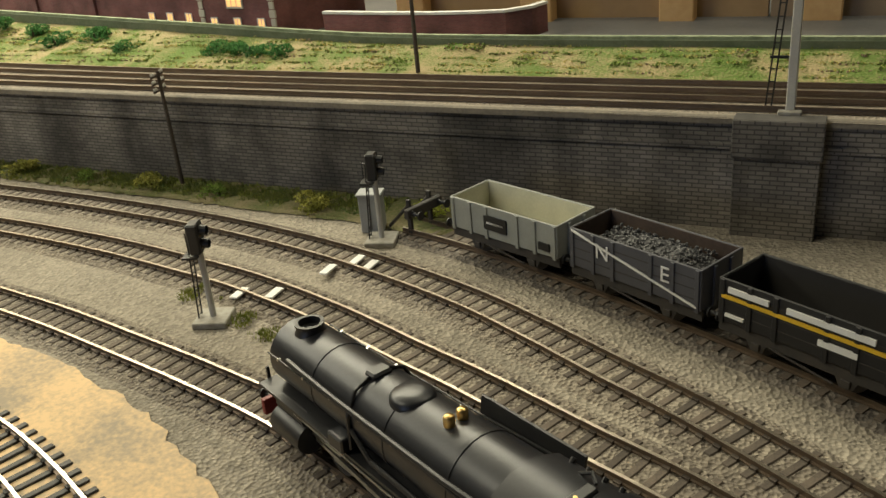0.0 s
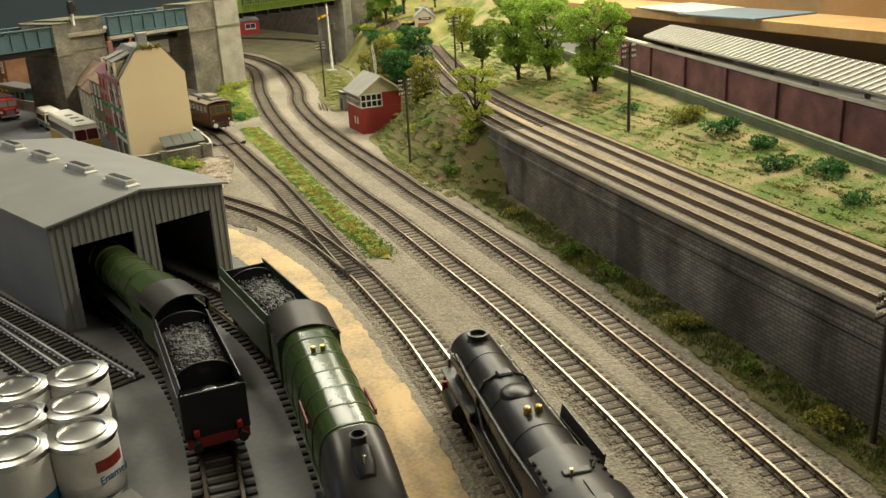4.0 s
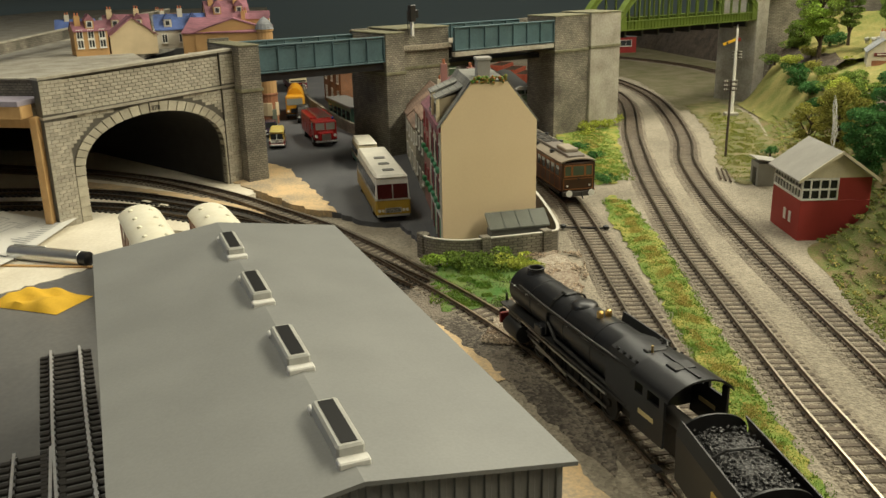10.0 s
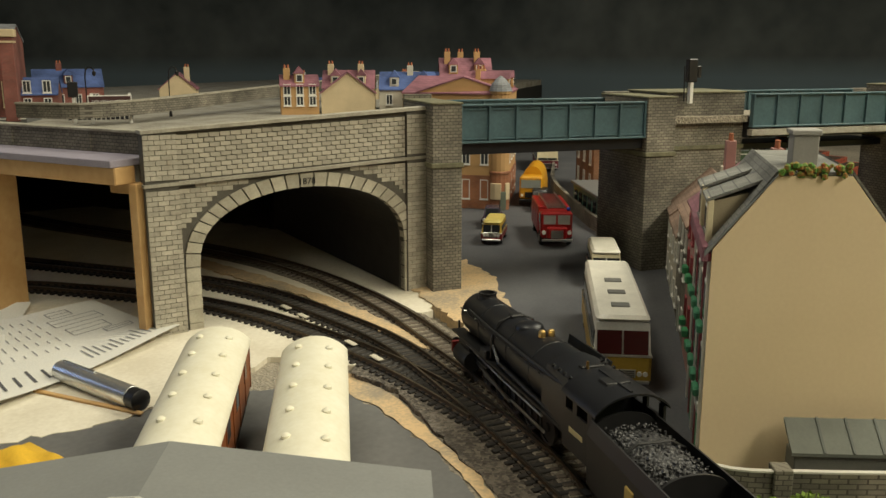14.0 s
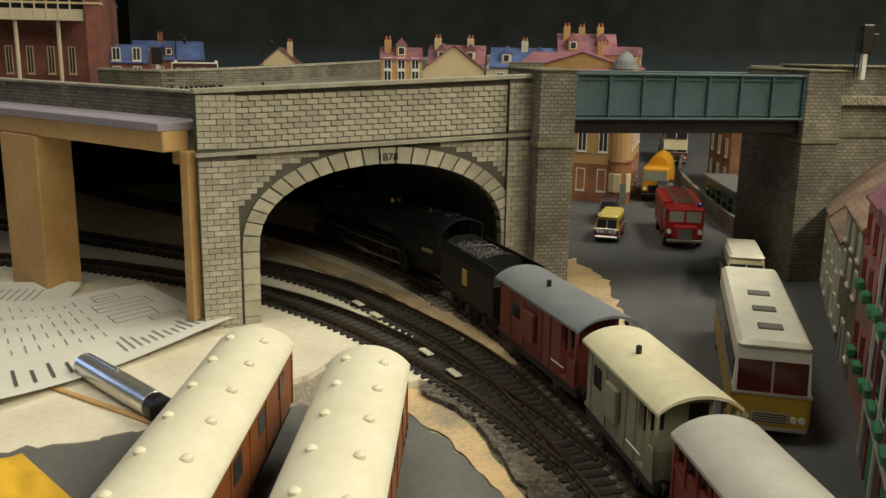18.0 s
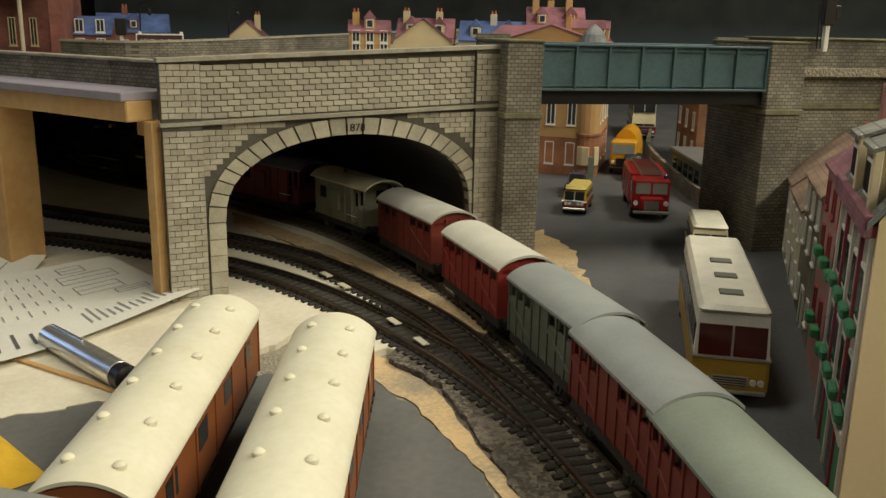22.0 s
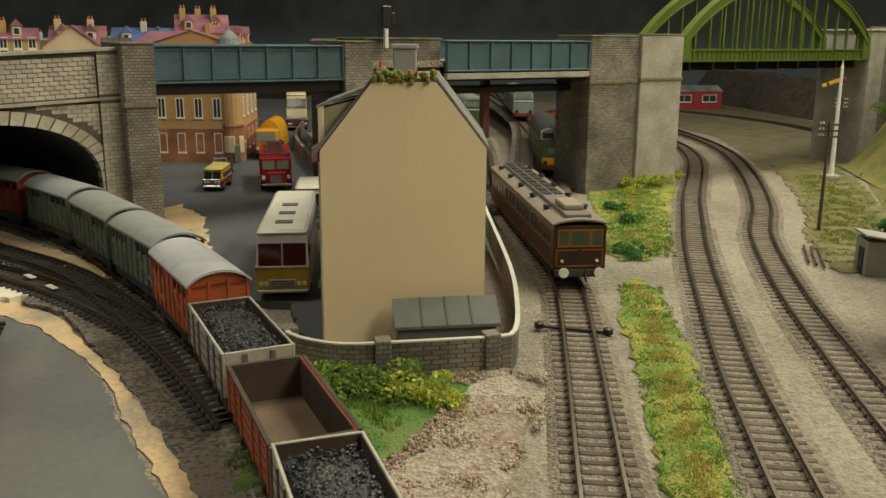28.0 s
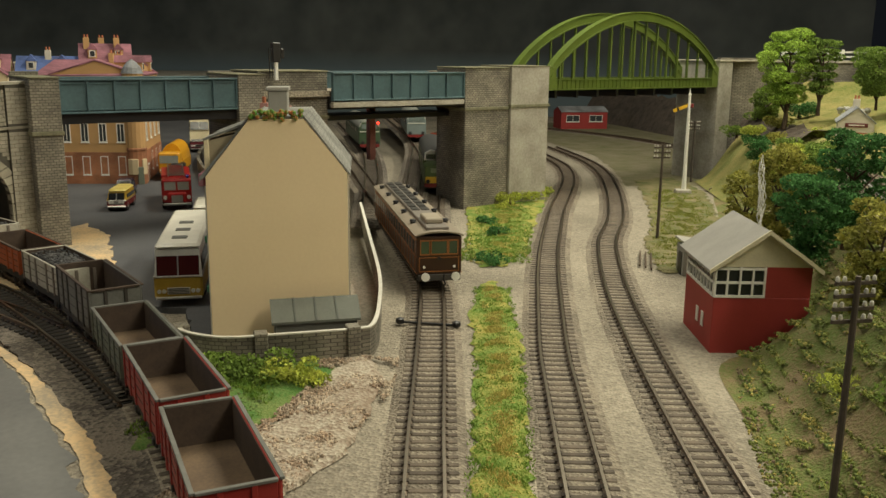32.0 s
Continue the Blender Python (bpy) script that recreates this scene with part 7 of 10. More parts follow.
def diesel(label, green, nose=True, L=268, red_light=False):
    W, z0, z1 = 35, 13, 42
    w = thing("diesel_locomotive", Matrix(), label, "locomotive", "diesels in the depot yard")
    part("body", Mesh().box(-L / 2, L / 2 - (26 if nose else 2), -W / 2, W / 2, z0, z1, 0.8), green, w)
    roofm = plain("oily_roof", (0.055, 0.055, 0.055), 0.5) if nose else plain("pale_roof_grey", (0.3, 0.31, 0.28), 0.5)
    part("roof", Mesh().loft([[(x, y * sc, z1 - 1 + h * sc) for y, h in ((-17.5, 0), (-16, 6), (-10, 11), (0, 13), (10, 11), (16, 6), (17.5, 0))] for x, sc in ((-L / 2, 0.96), (-L / 2 + 8, 1), (L / 2 - 34, 1), (L / 2 - (26 if nose else 2), 0.96))]), roofm, w, smooth=True)
    x0 = L / 2 - 26
    if nose:
        part("nose", Mesh().loft([[(x, y * a, z) for y, z in ((-17, z0), (17, z0), (17, zt - 4), (12, zt), (-12, zt), (-17, zt - 4))] for x, a, zt in ((x0, 1, 40), (L / 2 - 6, 0.97, 38.5), (L / 2, 0.9, 36))]), green, w, smooth=True)
        part("cab_surround", Mesh().loft([[(x, y, z) for y, z in ((-16.5, 40), (16.5, 40), (15, 49), (8, 53), (-8, 53), (-15, 49))] for x in (x0 - 8, x0 + 1)]), WHITE, w, "white cab window surround")
        for y0, y1 in ((-13.5, -1), (1, 13.5)):
            part("cab_window", Mesh().box(x0 + 0.6, x0 + 1.6, y0, y1, 42, 48), DARK_GLASS, w)
        part("warning_panel", Mesh().box(L / 2 - 0.8, L / 2 + 0.5, -15, 15, 14, 22, 0.3), YELLOW, w, "yellow lower warning panel")
        part("headcode_box", Mesh().box(L / 2 - 1, L / 2 + 0.6, -8, 8, 27, 33, 0.4), plain("code_panel", (0.2, 0.22, 0.15), 0.4), w)
    else:
        x = L / 2 - 2
        part("cab_surround", Mesh().loft([[(x - 6, y, z) for y, z in ((-16.5, 38), (16.5, 38), (14, 50), (-14, 50))], [(x + 0.6, y, z) for y, z in ((-16, 38), (16, 38), (12, 49), (-12, 49))]]), green, w)
        for y0, y1 in ((-13, -5), (-4, 4), (5, 13)):
            part("cab_window", Mesh().box(x, x + 0.9, y0, y1, 38, 46), plain("grey_glazing", (0.16, 0.2, 0.19), 0.15), w)
        part("end_stripe", Mesh().box(x, x + 0.8, -16, 16, 33, 34.5), plain("pale_stripe", (0.55, 0.55, 0.48), 0.5), w)
    part("buffer_beam", Mesh().box(L / 2 - 2, L / 2 + 1, -16, 16, 9, 13.4), RED, w, "red buffer beam")
    part("underframe", Mesh().box(-L / 2 + 6, L / 2 - 3, -13, 13, 7, 13), UNDER, w)
    if red_light:
        part("tail_light", Mesh().sphere((L / 2 + 1, 14, 48), 2.2), plain("lit_red", (0.9, 0.02, 0.01), 0.3, emit=12), w, "glowing red light")
    for k in range(5):
        for y in (-1, 1):
            part("side_window", Mesh().box(-90 + k * 38, -74 + k * 38, y * W / 2 - 0.3, y * W / 2 + 0.3, 30, 38), DARK_GLASS, w)
    bogie(w, -90)
    bogie(w, 88)
    buffers(w, L)
    return w


DIESEL_GREEN = plain("diesel_green", (0.065, 0.1, 0.035), 0.4, patch=25)
s = DEPOT.near(-1905, 173)
stand(diesel("two-tone green diesel with yellow warning panel", DIESEL_GREEN), DEPOT, s + 134, True)
YARD_A = Route([(-1660, 140), (-1900, 122), (-2140, 100), (-2360, 66), (-2700, -20)])
YARD_B = Route([(-1850, 150), (-2100, 130), (-2300, 110), (-2600, 60), (-3000, -20)])
YARD_C = Route([(-1680, 130), (-1900, 95), (-2100, 62), (-2300, 18), (-2700, -100)])
track(YARD_C, bed=CINDER, label="oily depot yard track under the girders")
track(YARD_B, bed=CINDER, label="depot yard track beyond the girders")
stand(diesel("green diesel unit with a pale roof and red lamp", plain("mid_green", (0.05, 0.085, 0.045), 0.4), False, 240, True), YARD_C, YARD_C.near(-2225, 36) + 120, True)
stand(diesel("blue-grey diesel railcar in the depot yard", plain("blue_grey", (0.16, 0.2, 0.2), 0.45), False, 240), YARD_B, YARD_B.near(-2375, 96) + 120, True)
for k in range(3):
    w = open_wagon("rusty red open wagon", plain("rust_red", (0.3, 0.06, 0.03), 0.7), "", 80)
    tagged(w, "rusty red open wagon far in the yard", "wagon", "far yard wagons")
    w.matrix_basis = mpose(-2380 - k * 84, 190 - k * 26, 0, 0, 0, 163)

# ---- the deck that carries the station and the town, over the hidden tracks ----
DECK_Z = 128.0
town_deck = [(-1388, -304), (-1408, -500), (-1440, -900), (-1500, -1390), (-3550, -1390), (-3550, -640), (-2500, -520), (-2100, -430), (-1900, -420), (-1640, -270), (-1572, -162)]
structure("town_deck", Mesh().prism(town_deck, 112, DECK_Z), CONCRETE, "grey raised board carrying the station and town", category="ground")
# added black boards block stray light and give the gap its shade
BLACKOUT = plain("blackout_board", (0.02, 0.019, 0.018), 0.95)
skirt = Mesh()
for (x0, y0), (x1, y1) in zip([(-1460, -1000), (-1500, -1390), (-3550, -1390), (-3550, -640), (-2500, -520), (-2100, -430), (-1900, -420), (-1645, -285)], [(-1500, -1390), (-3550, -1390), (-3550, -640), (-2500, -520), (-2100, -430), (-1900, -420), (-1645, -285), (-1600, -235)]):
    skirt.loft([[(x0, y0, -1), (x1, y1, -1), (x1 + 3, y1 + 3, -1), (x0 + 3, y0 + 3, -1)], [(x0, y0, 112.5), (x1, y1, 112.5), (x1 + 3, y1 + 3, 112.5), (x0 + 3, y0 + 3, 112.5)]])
structure("under_deck_wall", skirt, BLACKOUT, "added black boards standing in for shade under the town", category="wall")
structure("side_board", Mesh().loft([[(-1480, -700, -1), (-1476, -700, -1), (-1456, -1000, -1), (-1460, -1000, -1)], [(-1480, -700, 112.5), (-1476, -700, 112.5), (-1456, -1000, 112.5), (-1460, -1000, 112.5)]]), BLACKOUT, "added black board standing in for shade under the station", category="wall")


# ---- bare timber framing beside the portal ----
def timber_frame():
    f = thing("timber_frame", mpose(-1382, -301, 0, 0, 0, 263.3), "bare pine framing that carries the deck", "frame")
    # local x runs away from the portal; y positive is towards the room
    part("beam", Mesh().box(-2, 420, 2, 20, 113, 125, 0.8), TIMBER, f, "pale pine beam")
    part("deck_ledge", Mesh().box(-2, 420, -14, 23, 125, 130, 0.5), plain("lilac_grey_paint", (0.34, 0.31, 0.38), 0.7), f, "lilac-grey painted ledge")
    part("post", Mesh().box(136, 184, -4, 22, 0, 113, 0.8), TIMBER, f, "thick pine post")
    part("edge_post", Mesh().box(-8, 0, -14, 8, 0, 113, 0.6), TIMBER, f, "narrow pine post against the portal")
    part("cross_joist", Mesh().box(20, 90, -70, -52, 92, 112, 0.6), TIMBER, f)
    wall = part("deck_parapet", Mesh().box(-2, 420, -22, -14, 128, 145, 0.4), STONE_DIM, f, "sooty stone parapet")
    part("parapet_coping", Mesh().box(-2, 420, -23.5, -12.5, 145, 147, 0.4), COPING, wall)
    for x in (60, 150, 240, 330):
        part("parapet_pier", Mesh().box(x, x + 12, -23, -12.8, 128, 145.4, 0.4), STONE_DIM, wall)


timber_frame()
par = thing("deck_wall", Matrix(), "long low stone parapet wall behind the portal", "wall", kind="structure")
pl = Route([(-1590, -640), (-1600, -556), (-1690, -534), (-1900, -540), (-2150, -545), (-2400, -540)])
part("wall", wall_sweep(pl, [(0, 127), (6, 127), (6, 141), (0, 141)]), STONE_DIM, par)
part("coping", wall_sweep(pl, [(-1.2, 141), (7.2, 141), (7.2, 143), (-1.2, 143)]), COPING, par)


# ---- houses ----
PANE = plain("window_pane", (0.05, 0.055, 0.06), 0.12, patch=8)
LIT_PANE = plain("lit_pane", (0.95, 0.55, 0.2), 0.5, emit=0.9)


def house(name, label, p0, p1, depth, z0, eaves, ridge, wall, roof, rows=(), n=3, chimneys=(), gable=False, win=(7, 12), frame_mat=None, lit=False, door=None, base=None, dormers=0, category="house", group=""):
    """A card house: its front runs from p0 to p1, its depth lies to the left of that line; heights above z0."""
    L = math.hypot(p1[0] - p0[0], p1[1] - p0[1])
    h = thing(name, mpose(p0[0], p0[1], z0, 0, 0, math.degrees(math.atan2(p1[1] - p0[1], p1[0] - p0[0]))), label, category, group)
    fm = frame_mat or WHITE
    part("front_wall", Mesh().box(0, L, 0, 2, -2, eaves), wall, h)
    part("back_wall", Mesh().box(0, L, depth - 2, depth, -2, eaves), wall, h)
    for x in (0, L - 2):
        prof = [(2, -2), (depth - 2, -2), (depth - 2, eaves), (2, eaves)] if gable else [(2, -2), (depth - 2, -2), (depth - 2, eaves), (depth / 2, ridge), (2, eaves)]
        part("end_wall", Mesh().loft([[(x + o, y, z) for y, z in prof] for o in (0, 2)]), wall, h)
    if base:
        part("plinth", Mesh().box(-0.6, L + 0.6, -0.8, 3, -2, base[0], 0.2), base[1], h)
    if gable:
        for y in (0, depth - 2):
            part("gable", Mesh().loft([[(x, y + o, z) for x, z in ((0, eaves), (L, eaves), (L / 2, ridge))] for o in (0, 2)]), wall, h)
        for a in (-2, L + 2):
            part("roof_slope", Mesh().loft([[(a, y, eaves - 2), (L / 2, y, ridge + 0.4), (L / 2, y, ridge + 2), (a, y, eaves - 0.4)] for y in (-2, depth + 2)]), roof, h)
    else:
        for a in (-2, depth + 2):
            part("roof_slope", Mesh().loft([[(x, a, eaves - 2), (x, depth / 2, ridge + 0.4), (x, depth / 2, ridge + 2), (x, a, eaves - 0.4)] for x in (-1, L + 1)]), roof, h)
    w, t = win
    for z in rows:
        for k in range(n):
            x = L * (k + 0.5) / n
            if door is not None and z == rows[0] and k == door:
                d = part("door", Mesh().box(x - 5, x + 5, -0.7, 0.4, 0, 22, 0.2), GREEN_GREY, h, "dark green door")
                part("door_surround", Mesh().box(x - 6.4, x - 5, -1, 0.5, 0, 23).box(x + 5, x + 6.4, -1, 0.5, 0, 23).box(x - 6.4, x + 6.4, -1, 0.5, 22, 24.5), fm, d)
                continue
            o, i = (x - w / 2 - 1, x + w / 2 + 1, z - 1, z + t + 1), (x - w / 2, x + w / 2, z, z + t)
            ring = lambda q, y: [(q[0], y, q[2]), (q[1], y, q[2]), (q[1], y, q[3]), (q[0], y, q[3])]
            f = part("window", Mesh().loft([ring(o, 0.6), ring(o, -0.9), ring(i, -0.9), ring(i, 0.6)], cap=False), fm, h)
            part("sill", Mesh().box(x - w / 2 - 1.6, x + w / 2 + 1.6, -1.6, 0.5, z - 2.2, z - 1), fm, f)
            part("glazing_bar", Mesh().box(x - 0.4, x + 0.4, -0.6, 0.5, z, z + t), fm, f)
            part("pane", Mesh().box(x - w / 2, x + w / 2, -0.3, 0.3, z, z + t), LIT_PANE if lit else PANE, f)
    for x, y in chimneys:
        top = max(ridge, eaves) + 10
        c = part("chimney", Mesh().box(x - 4, x + 4, y - 3, y + 3, eaves, top, 0.3), wall, h)
        for d in (-2, 2):
            part("chimney_pot", Mesh().lathe([(1.3, top), (1.1, top + 4), (1.4, top + 4.4), (0.9, top + 4.4)], (x + d, y, 0), n=8), plain("terracotta", (0.4, 0.14, 0.07), 0.8), c)
    for k in range(dormers):
        x, zc = L * (k + 0.5) / dormers, eaves + (ridge - eaves) * 0.15
        d = part("dormer", Mesh().box(x - 6, x + 6, 2, depth / 2, zc, zc + 13, 0.2), wall, h)
        part("dormer_gable", Mesh().loft([[(x + a, y, z) for a, z in ((-7.5, zc + 12), (7.5, zc + 12), (0, zc + 21))] for y in (1, depth / 2)]), roof, d)
        part("dormer_window", Mesh().box(x - 4, x + 4, 1.2, 2.4, zc + 2, zc + 11), fm, d)
        part("dormer_pane", Mesh().box(x - 3, x + 3, 1.0, 2.0, zc + 3, zc + 10), PANE, d)
    return h


def slates(name, c, d):
    return coursed(name, c, tuple(v * 0.8 for v in c), d, 4, 2.4, bump=0.3)


R_MAUVE, R_BLUE, R_BROWN, R_GREY, R_RED = slates("mauve_slates", (0.3, 0.13, 0.17), (0.2, 0.09, 0.1)), slates("blue_slates", (0.1, 0.16, 0.4), (0.07, 0.1, 0.25)), slates("brown_tiles", (0.3, 0.2, 0.15), (0.17, 0.11, 0.08)), slates("grey_tiles", (0.25, 0.26, 0.28), (0.15, 0.15, 0.16)), slates("red_tiles", (0.36, 0.1, 0.07), (0.2, 0.06, 0.05))
W_OCHRE, W_CREAM, W_WHITE, W_PINK = plain("ochre_stone", (0.5, 0.3, 0.13), 0.85, patch=20), plain("cream_render", (0.66, 0.53, 0.34), 0.85, patch=20), plain("white_render", (0.6, 0.56, 0.47), 0.85, patch=20), plain("pink_render", (0.38, 0.2, 0.18), 0.85, patch=20)
RUST_BRICK = coursed("rust_brick", (0.34, 0.13, 0.06), (0.27, 0.1, 0.05), (0.3, 0.17, 0.1), 3.2, 1.1, bump=0.3, gap=0.12)

# the terrace along the street, its fronts to the tarmac
house("terrace_house", "tall pink terrace house with red shopfront and mauve roof", (-1482, 60), (-1406, 75), 74, 4, 104, 134, W_PINK, R_MAUVE, (30, 62, 84), 3, ((18, 20), (60, 40)), frame_mat=plain("red_frames", (0.35, 0.05, 0.06), 0.6), group="terrace houses")
house("terrace_house", "grey stone terrace house with brown roof", (-1566, 43), (-1483, 60), 74, 6, 84, 112, STONE_DIM, R_BROWN, (12, 46, 66), 3, ((40, 30),), door=1, group="terrace houses")
house("terrace_house", "white rendered terrace house with brown tiled roof", (-1650, 26), (-1567, 43), 74, 8, 58, 88, W_WHITE, R_BROWN, (10, 38), 3, ((12, 42),), door=1, group="terrace houses")
house("terrace_house", "white rendered end house with brown tiled roof", (-1735, 9), (-1651, 26), 74, 10, 58, 88, W_WHITE, R_BROWN, (10, 38), 3, ((70, 42),), door=0, group="terrace houses")
green_box = plain("window_box_green", (0.05, 0.3, 0.12), 0.6)
for k in range(6):
    s = part("window_box", Mesh().box(-4, 4, -3, 1, 0, 5, 0.8), green_box)
    x, y, z = (-1415 - 24 * (k % 3)), 72.5 - 4.8 * (k % 3), 30 + 34 * (k // 3)
    tagged(s, "small green window box on a terrace front", "window box", "green window boxes")
    s.matrix_basis = mpose(x, y - 0.6, z, 0, 0, 11)
rear = thing("rear_wing", mpose(-1492, 128, 0, 0, 0, 196), "stone rear wing with red pyramid roof", "house")
part("wall", Mesh().box(0, 46, -14, 14, 0, 84, 0.5), coursed("wing_stone", (0.3, 0.25, 0.17), (0.21, 0.175, 0.12), (0.13, 0.11, 0.09), 6, 3), rear)
part("roof", Mesh().loft([[(-2, -16, 84), (48, -16, 84), (48, 16, 84), (-2, 16, 84)], [(16, -1, 102), (30, -1, 102), (30, 1, 102), (16, 1, 102)]]), R_RED, rear, "red tiled hipped roof")
part("drain_pipe", Mesh().tube([(-1, -8, 84), (-1, -8, 2)], 0.8, 6), WHITE, rear)

# corner hall on the square
hall = house("corner_hall", "ochre and red-brown corner hall with tall cream windows", (-1880, -330), (-1896, -218), 150, 16, 140, 156, W_OCHRE, R_MAUVE, (14, 56, 88), 5, ((80, 90),), win=(8, 22), base=(42, RUST_BRICK))
house("corner_hall_wing", "ochre hall wing with arched green door", (-1908, -204), (-2040, -237), 110, 17, 140, 156, W_OCHRE, R_MAUVE, (14, 56, 88), 4, ((30, 40),), win=(8, 22), door=0, base=(42, RUST_BRICK), dormers=2)
tur = thing("corner_turret", mpose(-1901, -212, 16), "rounded ochre corner bay of the hall", "house")
part("lower_wall", Mesh().lathe([(12, -2), (12, 44), (13, 45), (13, 47), (12, 48)], n=14), RUST_BRICK, tur)
part("upper_wall", Mesh().lathe([(11.6, 48), (11.6, 138), (13, 139), (13, 142)], n=14), W_OCHRE, tur)
part("roof", Mesh().lathe([(14, 142), (11, 150), (6, 156), (0.5, 160)], n=14), R_GREY, tur)
for k in range(4):
    a = radians(-20 + 30 * k)
    part("arched_door" if k == 2 else "window", Mesh().box(11, 13, -4, 4, 0 if k == 2 else 14, 24 if k == 2 else 34, 0.6), GREEN_GREY if k == 2 else W_CREAM, tur, m=Matrix.Rotation(a, 4, "Z"))

# skyline of the town behind the viaduct, on the deck
house("gabled_house", "ochre dormer house on the skyline", (-1830, -470), (-1856, -432), 40, DECK_Z, 36, 46, W_OCHRE, R_MAUVE, (12, 24), 3, ((8, 12),), dormers=1, group="skyline houses")
house("gabled_house", "cream blank-gabled house on the skyline", (-1858, -430), (-1890, -372), 60, DECK_Z, 26, 50, W_CREAM, R_MAUVE, (), 1, (), True, group="skyline houses")
house("gabled_house", "stone house with round dormers and mauve roof", (-1930, -470), (-1958, -408), 50, DECK_Z, 30, 50, W_CREAM, R_MAUVE, (8,), 3, ((10, 20), (50, 20)), dormers=2, group="skyline houses")
house("gabled_house", "pale house with blue slate roof and round gable", (-1962, -402), (-1992, -330), 50, DECK_Z, 28, 48, W_WHITE, R_BLUE, (8,), 3, ((40, 22),), dormers=2, group="skyline houses")
house("gabled_house", "ochre gabled house with mauve roof by the hall", (-2000, -330), (-2030, -268), 60, 110, 62, 84, W_OCHRE, R_MAUVE, (40,), 3, ((10, 22), (50, 22), (30, 50)), dormers=2, group="skyline houses")
house("gabled_house", "small cream gable with a stone turret", (-1985, -785), (-2015, -740), 50, DECK_Z, 22, 44, W_CREAM, R_MAUVE, (), 1, ((40, 20),), True, group="skyline houses")
for k, (x, y, w, r) in enumerate(((-2250, -520, W_WHITE, R_GREY), (-2200, -600, W_CREAM, R_GREY), (-2330, -560, W_OCHRE, R_BROWN), (-2150, -660, W_WHITE, R_BLUE))):
    house("far_house", "small distant town house", (x, y), (x - 26, y + 62), 46, DECK_Z, 20, 34, w, r, (6,), 3, ((20, 20),), group="far town houses")

# station on the deck
station = house("station_building", "red brick station building with arched windows", (-1545, -800), (-1637, -690), 90, DECK_Z + 4, 84, 100, BRICK_RED, R_GREY, (12,), 7, (), win=(5, 26), frame_mat=W_CREAM, category="station")
part("canopy", Mesh().box(-10, 136, -40, 0, 70, 74, 0.5), plain("canopy_cream", (0.6, 0.52, 0.4), 0.6), station, "cream platform canopy")
part("end_pier", Mesh().box(138, 152, -46, -32, -2, 92, 0.5), BRICK_RED, station, "brick end pier with stone cap")
part("pier_stone_cap", Mesh().box(136, 154, -48, -30, 86, 94, 0.6).box(137, 153, -47, -31, 80, 82), W_CREAM, station)
for k in range(12):
    part("canopy_bracket", Mesh().box(2 + 11 * k, 3.4 + 11 * k, -42.6, -41.8, 66, 96), W_CREAM, station)
part("upper_fascia", Mesh().box(-10, 136, -43, -41, 94, 98).box(-10, 136, -43, -41, 80, 82), W_CREAM, station)
# near-black glossy panel fills the bay between the two fascias
part("canopy_glazing", Mesh().box(-10, 136, -41.8, -41.2, 75, 96), DARK_GLASS, station, "dark panel behind the canopy brackets")
part("canopy_fascia", Mesh().box(-10, 136, -42, -40, 64, 75), plain("fascia_cream", (0.62, 0.55, 0.42), 0.6), station)
for x in (20, 70, 110):
    part("canopy_column", Mesh().cyl((x, -36, -2), (x, -36, 70), 2, n=10), plain("column_cream", (0.6, 0.52, 0.4), 0.6), station)
plat = thing("station_platform", Matrix(), "grey station platform with pale edge", "platform", kind="structure")
part("slab", Mesh().prism([(-1500, -800), (-1612, -650), (-1660, -680), (-1560, -830)], DECK_Z - 1, DECK_Z + 4), BOARD_GREY, plat)
part("edge", Mesh().loft([[(-1498, -800, DECK_Z + 4), (-1502, -803, DECK_Z + 4), (-1502, -803, DECK_Z + 5), (-1498, -800, DECK_Z + 5)], [(-1610, -650, DECK_Z + 4), (-1614, -653, DECK_Z + 4), (-1614, -653, DECK_Z + 5), (-1610, -650, DECK_Z + 5)]]), WHITE, plat)
house("station_house", "red house with blue slate roof and timbered gable", (-1850, -893), (-1919, -830), 60, 124, 32, 54, BRICK_RED, R_BLUE, (8,), 4, ((36, 30),), dormers=1)
house("station_wing", "red brick wing with bright blue roof", (-1662, -716), (-1690, -684), 60, DECK_Z, 28, 44, BRICK_RED, R_BLUE, (10, 30), 2, ())
fence = thing("platform_fence", mpose(-1660, -640, DECK_Z, 0, 0, 130), "dark picket fence on the deck", "fence")
for k in range(14):
    part("picket", Mesh().box(k * 5, k * 5 + 3.6, -0.5, 0.5, 0, 18), BLACK_DULL, fence)
for z in (4, 14):
    part("rail", Mesh().box(-1, 70, 0.5, 1.3, z, z + 1.4), BLACK_DULL, fence)
sign = thing("station_sign", mpose(-1639, -559, 0, 0, 0, 136), "dark station nameboard with white letters", "sign")
part("board", Mesh().box(-21, 21, -1, 1, 145, 157, 0.4), plain("sign_maroon", (0.06, 0.02, 0.02), 0.5), sign)
part("board_edge", Mesh().box(-22, 22, -0.7, 0.7, 144, 158, 0.3), WHITE, sign)
lettering("SOUTH SHIELDS", 5.0, mpose(0, -1.2, 151, 90, 0, 0), WHITE, sign)
for x in (-18, 20):
    part("post", Mesh().box(x - 1.5, x + 1.5, 0, 2.5, DECK_Z, 160, 0.3), WHITE, sign)


